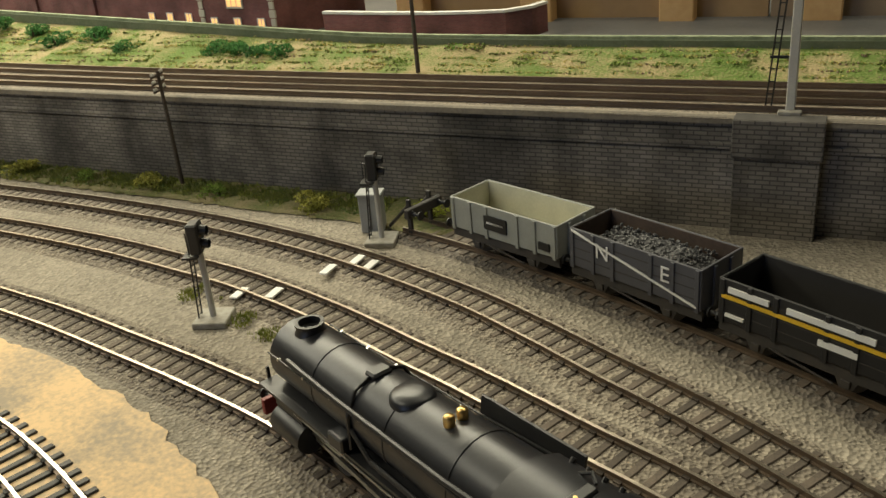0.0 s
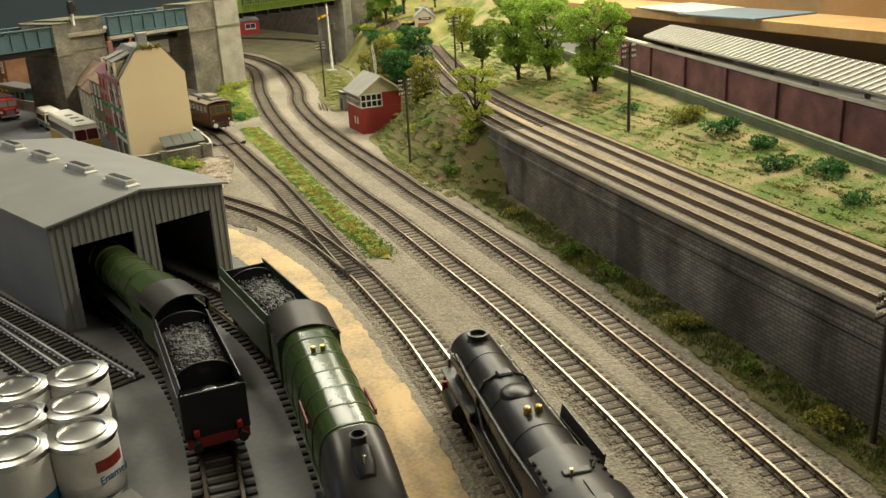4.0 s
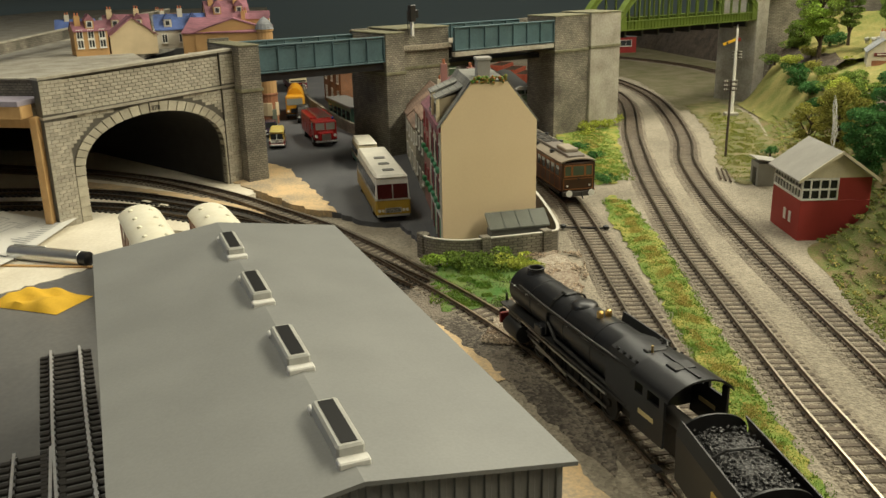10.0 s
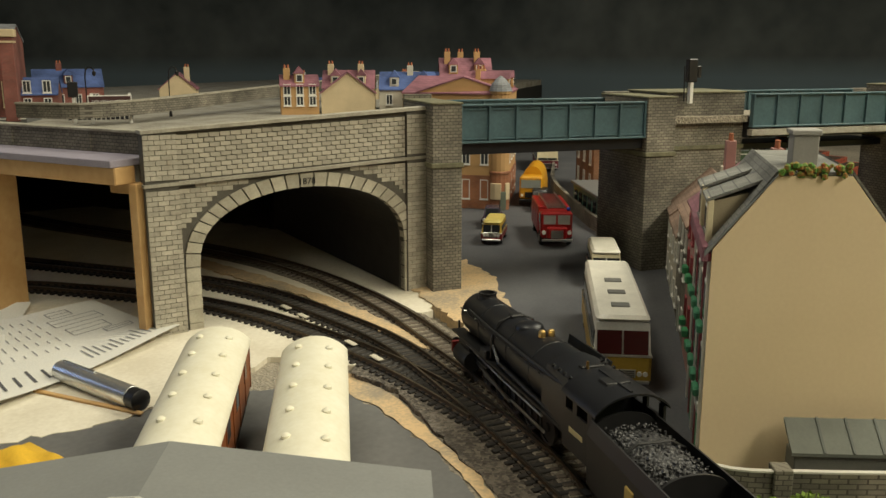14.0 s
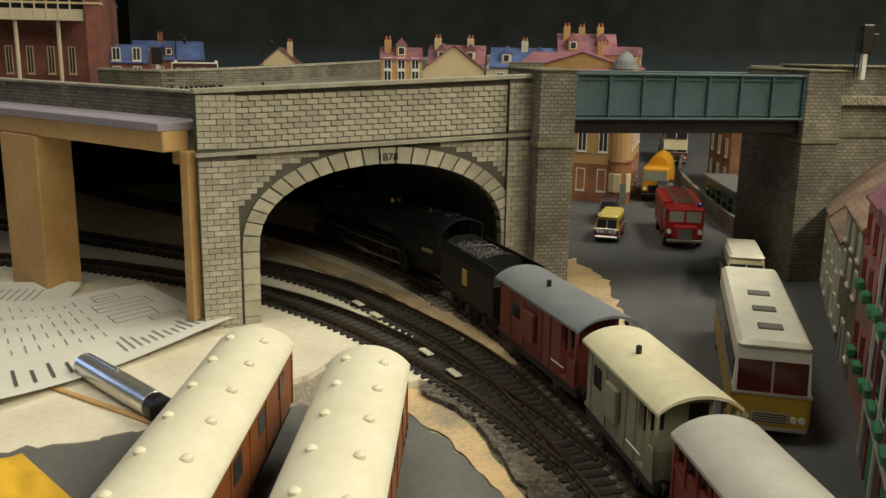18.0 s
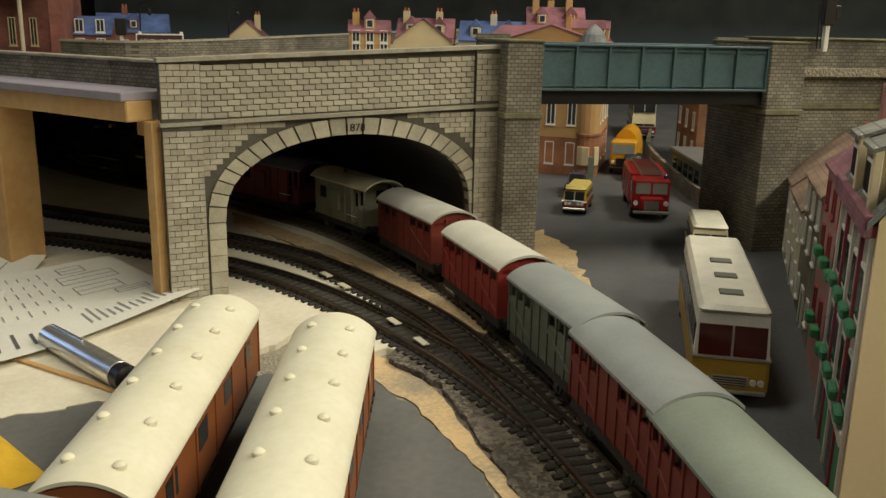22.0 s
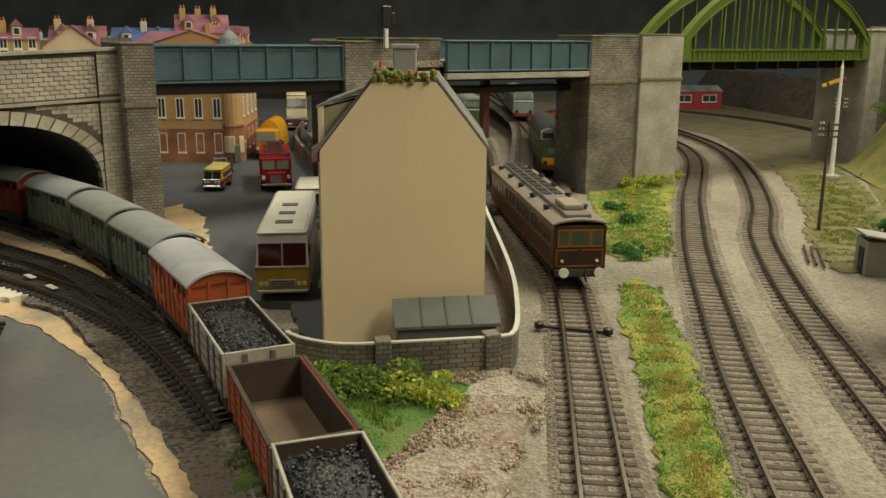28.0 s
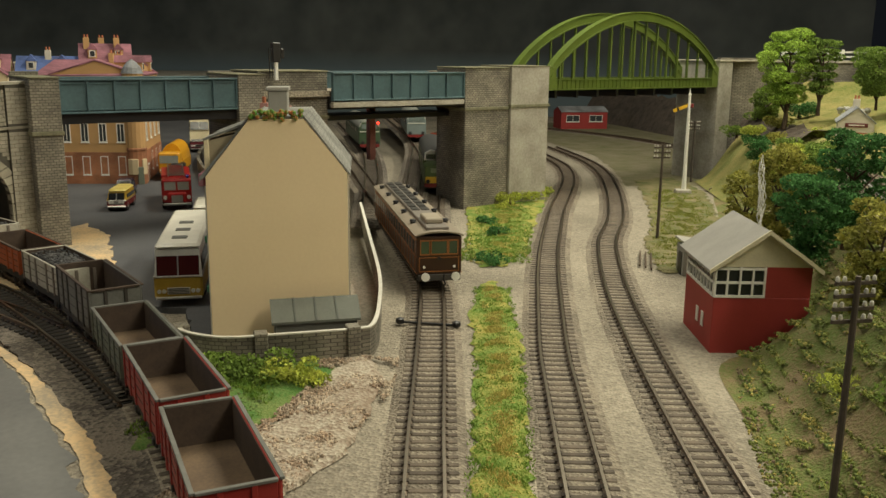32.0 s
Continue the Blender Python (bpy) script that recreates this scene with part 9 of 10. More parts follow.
structure("hill_shoulder", Mesh().loft([[(x, y, mound_z(x, y) if y < 770 else 0.0) for y in range(550, 781, 10)] for x in range(-2150, -1758, 10)], closed=False), bpy.data.materials["hill_turf"], "scrubby shoulder of the hill above the line", True, "hill")
cot = house("trackside_cottage", "small white gabled cottage with dark nameboard", (-1900, 664), (-1888, 702), 60, 92, 20, 36, W_WHITE, R_GREY, (), 1, ((20, 40),), True)
part("name_board", Mesh().box(8, 33, -1.4, 0, 14, 19, 0.2), plain("board_maroon", (0.12, 0.02, 0.02), 0.5), cot, "dark red nameboard")
part("marks", Mesh().box(12, 29, -1.7, -1.3, 16, 17.2), WHITE, cot)
part("brick_front", Mesh().box(6, 33, -0.8, 0.4, 0, 8), RUST_BRICK, cot)
for k in range(5):
    s = thing("sheep", mpose(-2010 + 9 * k, 704 + 14 * (k % 3), 116 + 2 * (k % 2), 0, 0, 70 * k), "small white model sheep on the hill", "sheep", "sheep")
    part("body", Mesh().sphere((0, 0, 5), 4.4, 10, 6, 0.75), WHITE, s, smooth=True)
    part("head", Mesh().sphere((5, 0, 6.4), 1.8, 8, 5), WHITE, s, smooth=True)
    for dx in (-2.4, 2.4):
        for dy in (-1.5, 1.5):
            part("leg", Mesh().cyl((dx, dy, -1), (dx, dy, 3), 0.6, n=6), WHITE, s)
box2 = house("far_signal_cabin", "red cabin with white windows beyond the bridge", (-3112, 396), (-3150, 518), 60, 0, 46, 56, plain("cabin_red", (0.3, 0.03, 0.028), 0.6), R_GREY, (20,), 2, (), win=(34, 15))


# ---- trees and bushes ----
def leaf_mass(clumps, rnd, size, per):
    """Clumps of small tilted leaves with gaps between them."""
    m = Mesh()
    for c, r in clumps:
        for _ in range(int(per * (r / 10) ** 2)):
            d = Vector((rnd.gauss(0, 1), rnd.gauss(0, 1), rnd.gauss(0.25, 1))).normalized() * r * rnd.uniform(0.72, 1.08)
            p = c + Vector((d.x, d.y, d.z * 0.55))
            u = Vector((rnd.gauss(0, 1), rnd.gauss(0, 1), rnd.gauss(0, 0.6))).normalized()
            w = u.cross(Vector((rnd.gauss(0, 1), rnd.gauss(0, 1), rnd.gauss(0, 1)))).normalized()
            s = size * rnd.uniform(0.6, 1.25)
            m.add([p - u * s, p - w * s * 0.6, p + u * s, p + w * s * 0.6 + Vector((0, 0, s * 0.3))], [(0, 1, 2, 3)])
    return m


def leaves_of(name, c, c2):
    mat = material(name, c, c2, 0.8, grain=5, patch=16, bump=0, spec=0.2, random=0.5, island=True)
    nodes, links = mat.node_tree.nodes, mat.node_tree.links
    leaf, mix = nodes.new("ShaderNodeBsdfTranslucent"), nodes.new("ShaderNodeMixShader")
    mix.inputs[0].default_value = 0.35
    links.new(nodes["Principled BSDF"].inputs["Base Color"].links[0].from_socket, leaf.inputs[0])
    links.new(nodes["Principled BSDF"].outputs[0], mix.inputs[1])
    links.new(leaf.outputs[0], mix.inputs[2])
    links.new(mix.outputs[0], nodes["Material Output"].inputs[0])
    return mat


LEAF_BRIGHT = leaves_of("bright_foliage", (0.42, 0.58, 0.11), (0.22, 0.34, 0.055))
LEAF_LIME = leaves_of("lime_foliage", (0.52, 0.56, 0.11), (0.3, 0.36, 0.06))
LEAF_OLIVE = leaves_of("olive_foliage", (0.4, 0.38, 0.09), (0.21, 0.22, 0.05))
LEAF_DARK = leaves_of("dark_foliage", (0.09, 0.23, 0.07), (0.05, 0.13, 0.04))
LEAF_MID = leaves_of("mid_foliage", (0.23, 0.33, 0.07), (0.12, 0.19, 0.04))
BARK = material("bark", (0.09, 0.06, 0.035), (0.045, 0.032, 0.02), 0.9, grain=2, patch=8, bump=0.6)


def tree(x, y, z, h, r, leaf, seed, label, low=0.35, size=1.35):
    rnd = random.Random(seed)
    t = thing("tree", mpose(x, y, z), label, "tree", "model trees")
    lean = Vector((rnd.uniform(-0.06, 0.06), rnd.uniform(-0.06, 0.06), 0))
    stem = [lean * h * k / 6 + Vector((rnd.uniform(-1, 1), rnd.uniform(-1, 1), -8 + (h * 0.86 + 8) * k / 6)) for k in range(7)]
    n, rings = 7, []
    for k, p in enumerate(stem):
        q = max(0.5, h * 0.028 * (1 - k / 6.5))
        rings.append([p + Vector((q * math.cos(6.283 * j / n), q * math.sin(6.283 * j / n), 0)) for j in range(n)])
    part("trunk", Mesh().loft(rings), BARK, t, smooth=True)
    clumps = []
    count, tiers = 35, 7
    for k in range(count):
        tier = k * tiers // count
        u = (tier + 0.5) / tiers
        zc = h * (low + (0.95 - low) * u)
        wide = r * math.sin(math.pi * min(1.0, 0.2 + 0.76 * (1 - u) ** 0.85)) ** 0.7 * rnd.uniform(0.75, 1.1)
        a, d = 6.283 * (k % 5) / 5 + tier * 0.7 + rnd.uniform(-0.4, 0.4), wide * rnd.uniform(0.45, 0.85)
        c = Vector((math.cos(a) * d, math.sin(a) * d, zc + rnd.uniform(-2.5, 2.5))) + lean * zc
        clumps.append((c, r * rnd.uniform(0.2, 0.36)))
        if k % 2 == 0:
            s = stem[min(5, int(1 + 5 * u * 0.9))]
            part("limb", Mesh().cyl(s, c, h * 0.012, h * 0.004, 6), BARK, t)
    part("crown", leaf_mass(clumps, rnd, size, 420), leaf, t, "uneven crown of clumped foliage")
    return t


def bush(x, y, z, r, leaf, seed, label="low clump of foliage", flat=0.6):
    rnd = random.Random(seed)
    clumps = [(Vector((rnd.uniform(-r, r) * 0.7, rnd.uniform(-r, r) * 0.7, r * rnd.uniform(0.1, flat))), r * rnd.uniform(0.4, 0.6)) for _ in range(7)]
    b = thing("bush", mpose(x, y, z), label, "bush", "bushes")
    part("stem", Mesh().cyl((0, 0, -3), (0, 0, r * 0.5), r * 0.12, r * 0.05, 6), BARK, b)
    part("foliage", leaf_mass(clumps, rnd, min(1.4, 0.6 + r * 0.05), 230), leaf, b)
    return b


for k, (x, y, z, h, r, leaf, lab) in enumerate((
    (-1223, 592, 74, 112, 38, LEAF_BRIGHT, "bright green model tree on the bank"),
    (-1160, 606, 78, 108, 40, LEAF_BRIGHT, "bright green model tree on the bank"),
    (-1040, 606, 78, 108, 40, LEAF_BRIGHT, "bright green round tree on the bank"),
    (-1052, 462, 10, 120, 28, LEAF_LIME, "yellow-green tree at the end of the wall"),
    (-1298, 478, 34, 78, 27, LEAF_OLIVE, "olive tree behind the signal box"),
    (-1395, 474, 46, 66, 27, LEAF_DARK, "dark green tree behind the signal box"),
    (-1425, 508, 62, 78, 30, LEAF_DARK, "dark green spreading tree on the bank"),
    (-1475, 476, 40, 84, 26, LEAF_OLIVE, "olive tree beside the signal box"),
    (-1520, 462, 14, 86, 22, LEAF_OLIVE, "olive tree beside the signal box"),
    (-2030, 640, 100, 128, 42, LEAF_BRIGHT, "tall bright green tree on the hill"),
    (-2010, 676, 120, 96, 26, LEAF_MID, "slim dark tree on the hill"),
    (-1975, 735, 130, 70, 40, LEAF_MID, "green tree on the hilltop"),
    (-1640, 540, 50, 58, 26, LEAF_LIME, "yellow-green tree on the bank"),
    (-1600, 545, 58, 52, 22, LEAF_MID, "green tree on the bank"),
    (-2279, 660, 90, 70, 30, LEAF_BRIGHT, "green tree above the cutting"),
    (-2150, 650, 88, 56, 26, LEAF_MID, "green tree above the cutting"),
    (-1350, 590, 80, 60, 26, LEAF_MID, "green tree on the upper bank"),
    (-1560, 640, 84, 70, 28, LEAF_LIME, "yellow-green tree on the upper bank"),
)):
    tree(x, y, z, h, r, leaf, 100 + k, lab, low=0.12 if leaf in (LEAF_LIME, LEAF_DARK, LEAF_OLIVE) else 0.2)

spots = [(-310, 412, 3, 13, LEAF_OLIVE), (-228, 414, 3, 13, LEAF_LIME), (-600, 430, 3, 13, LEAF_OLIVE), (-458, 424, 3, 12, LEAF_OLIVE), (-522, 426, 3, 9, LEAF_MID), (-700, 430, 3, 11, LEAF_MID), (-760, 430, 3, 12, LEAF_MID), (-880, 432, 3, 10, LEAF_OLIVE), (-395, 420, 3, 9, LEAF_MID),
    (-1890, 272, 3, 17, LEAF_LIME), (-1925, 292, 3, 18, LEAF_LIME), (-1950, 310, 3, 17, LEAF_LIME), (-1860, 262, 3, 9, LEAF_LIME),
    (-1762, 246, 2, 12, LEAF_DARK), (-1700, 262, 2, 13, LEAF_DARK), (-1575, 258, 2, 15, LEAF_DARK),
    (-1268, 108, 2, 16, LEAF_MID), (-1270, 130, 2, 17, LEAF_MID), (-1268, 150, 2, 15, LEAF_LIME), (-1274, 90, 2, 13, LEAF_BRIGHT), (-1262, 165, 2, 11, LEAF_LIME),
    (-788, 590, 82, 15, LEAF_DARK), (-729, 586, 78, 14, LEAF_DARK), (-680, 566, 73, 15, LEAF_DARK), (-640, 578, 75, 16, LEAF_DARK), (-585, 560, 71, 14, LEAF_DARK), (-445, 552, 70, 15, LEAF_DARK), (-475, 556, 70, 15, LEAF_DARK), (-415, 548, 69, 14, LEAF_DARK), (-300, 540, 68, 7, LEAF_MID), (-930, 585, 80, 10, LEAF_DARK), (-850, 600, 82, 16, LEAF_OLIVE),
    (-1590, 470, 3, 15, LEAF_DARK), (-1610, 452, 3, 16, LEAF_DARK), (-1560, 478, 3, 12, LEAF_MID), (-1700, 480, 6, 12, LEAF_DARK), (-1560, 500, 20, 16, LEAF_OLIVE),
    (-1120, 440, 20, 14, LEAF_OLIVE), (-1180, 452, 34, 14, LEAF_MID), (-1225, 440, 24, 10, LEAF_LIME), (-1040, 434, 8, 16, LEAF_MID), (-1330, 500, 52, 18, LEAF_DARK), (-1250, 490, 56, 15, LEAF_OLIVE),
    (-1900, 592, 56, 18, LEAF_DARK), (-2060, 640, 92, 18, LEAF_OLIVE), (-2100, 680, 106, 24, LEAF_DARK), (-1960, 592, 70, 18, LEAF_DARK), (-2120, 600, 74, 18, LEAF_MID), (-1780, 588, 62, 18, LEAF_DARK), (-1850, 600, 66, 17, LEAF_MID), (-2180, 640, 96, 20, LEAF_MID), (-2030, 600, 84, 16, LEAF_LIME)]
for x, y, r, leaf in ((-1800, 600, 22, LEAF_DARK), (-1830, 622, 20, LEAF_MID), (-1850, 590, 20, LEAF_DARK), (-1880, 612, 20, LEAF_OLIVE), (-1910, 596, 22, LEAF_DARK), (-1940, 622, 18, LEAF_MID), (-1970, 600, 20, LEAF_DARK), (-2000, 625, 18, LEAF_OLIVE), (-1800, 650, 18, LEAF_MID), (-2040, 606, 20, LEAF_DARK), (-1960, 660, 14, LEAF_LIME)):
    spots.append((x, y, mound_z(x, y), r, leaf))
for k, (x, y, z, r, leaf) in enumerate(spots):
    names = {LEAF_DARK: "low dark green bush on turf", LEAF_LIME: "bright yellow-green leafy bush clump", LEAF_OLIVE: "olive-brown scrubby bush on the verge", LEAF_MID: "mid-green leafy bush on turf", LEAF_BRIGHT: "bright green foliage bush clump"}
    bush(x, y, z, r, leaf, 300 + k, names[leaf])


# ---- the bank's boundary wall and the station beyond it ----
bw = thing("bank_wall", Matrix(), "mossy stone boundary wall along the bank top", "wall", kind="structure")
bl = Route([(600, 562), (0, 562), (-300, 568), (-600, 600), (-900, 634), (-1150, 654), (-1350, 680), (-1700, 730)])
zs = lambda x: 74 + 22 * min(1.0, max(0.0, (-350 - x) / 800))
rings = []
for k in range(61):
    s = bl.length * k / 60
    p, h = bl.at(s), radians(bl.heading(s) + 90)
    z = zs(p.x)
    rings.append([p + Vector((math.cos(h) * o, math.sin(h) * o, zz)) for o, zz in ((2, 60), (-5, 60), (-5, z + 8), (2, z + 8))])
part("wall", Mesh().loft(rings), material("mossy_stone", (0.16, 0.18, 0.12), (0.1, 0.12, 0.07), 0.9, grain=2, patch=14, bump=0.5), bw)
part("coping", Mesh().loft([[r[3] + Vector((0, 1.5, 0)), r[2] - Vector((0, 1.5, 0)), r[2] + Vector((0, -1.5, 2.4)), r[3] + Vector((0, 1.5, 2.4))] for r in rings]), material("mossy_coping", (0.3, 0.34, 0.22), (0.17, 0.2, 0.12), 0.9, grain=2, patch=10, bump=0.4), bw)
structure("upper_board", Mesh().box(-1900, 700, 600, 1490, 62, 66.8), BOARD_GREY, "plain grey board behind the bank wall", category="ground")
DARK_BRICK = coursed("plum_brick", (0.2, 0.075, 0.07), (0.15, 0.055, 0.055), (0.17, 0.1, 0.09), 3.2, 1.1, bump=0.3, gap=0.12)
pw = thing("station_screen_wall", Matrix(), "long plum-brick station screen wall with stone cap", "wall", kind="structure")
pr = Route([(-600, 668), (-760, 692), (-1000, 736), (-1300, 790), (-1500, 830)])
part("wall", wall_sweep(pr, [(0, 66), (-6, 66), (-6, 106), (0, 106)]), DARK_BRICK, pw)
part("cap", wall_sweep(pr, [(1.5, 106), (-7.5, 106), (-7.5, 109), (1.5, 109)]), W_WHITE, pw)
for k in range(8):
    s = 40 + k * 110
    p = pr.at(s)
    part("pilaster", Mesh().box(-4, 4, -1, 3, 66, 106, 0.4), DARK_BRICK, pw, m=mpose(p.x, p.y, 0, 0, 0, pr.heading(s)))
cn = thing("platform_canopy", mpose(-1140, 800, 0, 0, 0, -10), "long white glazed platform canopy roof", "canopy")
part("roof", Mesh().loft([[(x, y, z) for y, z in ((-40, 118), (0, 130), (40, 118), (40, 116), (0, 128), (-40, 116))] for x in (-60, 480)]), plain("canopy_glass", (0.35, 0.33, 0.28), 0.3), cn)
for k in range(46):
    x = -58 + k * 11.8
    for sgn in (-1, 1):
        part("glazing_bar", Mesh().loft([[(x + o, sgn * 40, z) for o, z in ((0, 118), (2.4, 118), (2.4, 119.6), (0, 119.6))], [(x + o, sgn * 1, z) for o, z in ((0, 130), (2.4, 130), (2.4, 131.6), (0, 131.6))]]), WHITE, cn)
for k in range(7):
    part("column", Mesh().cyl((-40 + k * 84, 0, 70), (-40 + k * 84, 0, 128), 3, n=10), WHITE, cn)
stn = house("brick_station", "plum-brick station house with lit windows and hipped grey roof", (-650, 656), (-548, 646), 130, 66.8, 40, 66, DARK_BRICK, R_GREY, (10,), 4, ((20, 60),), lit=True, win=(7, 10), category="station")
wing = house("brick_station_wing", "tall gabled plum-brick station wing with stone quoins", (-546, 622), (-462, 614), 140, 66.8, 66, 104, DARK_BRICK, R_GREY, (8,), 3, (), True, lit=True, win=(7, 13), category="station")
for x in (0, 84.4):
    for k in range(9):
        part("quoin", Mesh().box(x - 2.6 - (k % 2), x + 2.6 + (k % 2), -1, 1, 7.4 * k, 7.4 * k + 6.6, 0.3), W_WHITE, wing)
part("barge_course", Mesh().loft([[(x, y, z) for x, z in ((-3, 62), (42.2, 104), (42.2, 108), (-3, 66))] for y in (-3, -1)]).loft([[(x, y, z) for x, z in ((87.4, 62), (42.2, 104), (42.2, 108), (87.4, 66))] for y in (-3, -1)]), W_WHITE, wing, "pale stone gable coping")
gw_ = part("gable_window", Mesh().box(32, 52, -1.2, 0.4, 30, 60, 0.3), W_WHITE, wing)
for k in range(3):
    part("pane", Mesh().box(33.5 + 6 * k, 38.3 + 6 * k, -1.5, 0, 32, 58), LIT_PANE, gw_)
part("round_window", Mesh().lathe([(6, -1.4), (6, 0), (0.5, 0)], (42, 0, 78), "Y", 20), W_WHITE, wing)
rl = thing("low_kerb_wall", Matrix(), "low curving red wall with white coping", "wall")
rr = Route([(-410, 618), (-350, 612), (-290, 610), (-240, 618), (-225, 650)])
part("wall", wall_sweep(rr, [(0, 70), (-4, 70), (-4, 92), (0, 92)]), DARK_BRICK, rl)
part("coping", wall_sweep(rr, [(1, 92), (-5, 92), (-5, 94), (1, 94)]), WHITE, rl)
# bare boards of the room behind
BOARD_BROWN = material("plywood", (0.4, 0.26, 0.12), (0.32, 0.2, 0.09), 0.6, grain=10, patch=120, bump=0.04)
for k, (x0_, x1_, mat, lab) in enumerate(((-380, -60, BOARD_BROWN, "brown plywood panel"), (-60, 120, plain("tan_panel", (0.3, 0.22, 0.14), 0.7, patch=60), "tan hardboard panel"), (120, 700, plain("grey_panel", (0.3, 0.28, 0.25), 0.8, patch=80), "dull grey board panel"), (-1900, -380, BOARD_BROWN, "brown plywood panel"))):
    back = 720 if x0_ >= -380 else 980
    structure("wall_panel", Mesh().box(x0_ + 1, x1_ - 1, back, back + 12, 60, 700 if back > 900 else 230), mat, lab + " behind the layout", category="wall")
for x in (-372, -250, -130, -20, 60, 200):
    structure("timber_batten", Mesh().box(x - 14, x + 14, 702, 719, 60, 230, 1), TIMBER, "upright pine batten behind the layout", category="batten")
for x, y, w_, d_, turn, mat, lab in ((-1180, 915, 150, 55, 6, plain("blue_card", (0.2, 0.27, 0.33), 0.5, patch=40), "blue-grey card sheet lying on the pine board"), (-1330, 925, 150, 50, -4, plain("sheet_white", (0.75, 0.72, 0.62), 0.6), "white card sheet lying on the pine board"), (-820, 915, 110, 50, 8, plain("sheet_white", (0.75, 0.72, 0.62), 0.6), "white card sheet lying on the pine board")):
    sh = thing("card_sheet", mpose(x, y, 138.2, 0, 0, turn), lab, "card", "card sheets")
    part("sheet", Mesh().box(-w_ / 2, w_ / 2, -d_, d_, 0, 2.2, 0.3), mat, sh)
structure("timber_shelf", Mesh().box(-1700, -700, 880, 980, 124, 138, 1), TIMBER, "pale pine board lying behind the station", category="board")

# ---- telegraph poles, signals, lineside pieces ----
POLE_WOOD = material("pole_wood", (0.085, 0.065, 0.05), (0.05, 0.04, 0.03), 0.85, grain=1.5, patch=10, bump=0.2)


def telegraph_pole(x, y, z, h, arms=3, head=15):
    p = thing("telegraph_pole", mpose(x, y, z, 0, 0, head), "dark wooden telegraph pole with white insulators", "pole", "telegraph poles")
    part("pole", Mesh().cyl((0, 0, -4), (0, 0, h), 1.7, 1.2, 10), POLE_WOOD, p)
    for k in range(arms):
        z_ = h - 3 - k * 5.2
        a = part("cross_arm", Mesh().box(-1.8, -0.6, -9, 9, z_ - 0.8, z_ + 0.8, 0.2), POLE_WOOD, p)
        for yy in (-8, -5, 5, 8):
            part("insulator", Mesh().lathe([(0.5, z_ + 0.6), (0.9, z_ + 1.2), (0.7, z_ + 2.6), (0.2, z_ + 3)], (-1.2, yy, 0), n=8), plain("porcelain", (0.6, 0.58, 0.52), 0.3), a)


for x, y, z, h, arms in ((-1143, 410, 6, 97, 4), (-437, 434, 1, 86, 3), (-878, 554, 66, 88, 3), (-276, 519, 66, 90, 2), (-1706, 426, 3, 96, 3), (-2150, 545, 3, 90, 3), (-1420, 575, 68, 80, 3)):
    telegraph_pole(x, y, z, h, arms)


def semaphore():
    s = thing("semaphore_signal", mpose(-2030, 512, 2, 0, 0, 180), "white lattice signal post with yellow arm", "signal")
    part("post", Mesh().cyl((0, 0, 0), (3, 0, 132), 3.2, 1.8, 10), WHITE, s)
    part("finial", Mesh().lathe([(1.8, 132), (2.2, 134), (0.8, 138), (0.2, 143)], (3, 0, 0), n=10), WHITE, s)
    arm = part("arm", Mesh().loft([[(2, 0.5, 118), (2, 0.5, 122.6), (3, 0.5, 122.6), (3, 0.5, 118)], [(2, 20, 110), (2, 21.5, 114), (3, 21.5, 114), (3, 20, 110)]]), YELLOW, s, "yellow distant arm")
    part("chevron", Mesh().loft([[(1.7, 13, 112.6), (1.7, 14, 117), (3.3, 14, 117), (3.3, 13, 112.6)], [(1.7, 15.4, 111.6), (1.7, 16.4, 116), (3.3, 16.4, 116), (3.3, 15.4, 111.6)]]), BLACK, arm)
    part("spectacle", Mesh().box(1.6, 3.4, -6, 1, 116.5, 122.5, 1), plain("dark_red", (0.2, 0.02, 0.02), 0.4), s)
    part("base_block", Mesh().box(-10, 6, -9, 12, -2, 5, 0.8), CONCRETE, s)


semaphore()


def colour_light(x, y, h, head, label="grey post colour-light signal with ladder"):
    s = thing("colour_light_signal", mpose(x, y, 0.5, 0, 0, head), label, "signal", "colour-light signals")
    part("base", Mesh().box(-9, 9, -9, 9, -0.5, 3, 0.5), CONCRETE, s)
    part("post", Mesh().cyl((0, 0, 2), (0, 0, h - 12), 1.7, n=10), plain("post_white", (0.5, 0.49, 0.45), 0.5), s)
    hd = part("signal_head", Mesh().box(-3.5, 2.5, -4.6, 4.6, h - 16, h, 0.8), BLACK, s, "black signal head")
    for z in (h - 12, h - 5):
        part("lens", Mesh().cyl((2.2, 0, z), (2.9, 0, z), 2.2, n=12), plain("amber_lens", (0.3, 0.2, 0.05), 0.1), hd)
        part("hood", Mesh().cyl((2.4, 0, z + 0.8), (6.0, 0, z + 0.6), 2.7, 2.4, 10, False), BLACK, hd)
    lad = part("ladder", Mesh().cyl((-7, -2.4, 2), (-4, -2.4, h - 6), 0.4, n=6).cyl((-7, 2.4, 2), (-4, 2.4, h - 6), 0.4, n=6), BLACK, s)
    for k in range(10):
        u = (k + 0.5) / 10
        part("rung", Mesh().cyl((-7 + 3 * u, -2.4, 2 + (h - 8) * u), (-7 + 3 * u, 2.4, 2 + (h - 8) * u), 0.3, n=5), BLACK, lad)
    part("platform", Mesh().box(-8, 0, -5, 5, h - 18, h - 17), BLACK, s)
    part("side_rail", Mesh().tube([(-8, 5, h - 17), (-8, 5, h - 8), (-3, 5, h - 8)], 0.4, 5), BLACK, s)


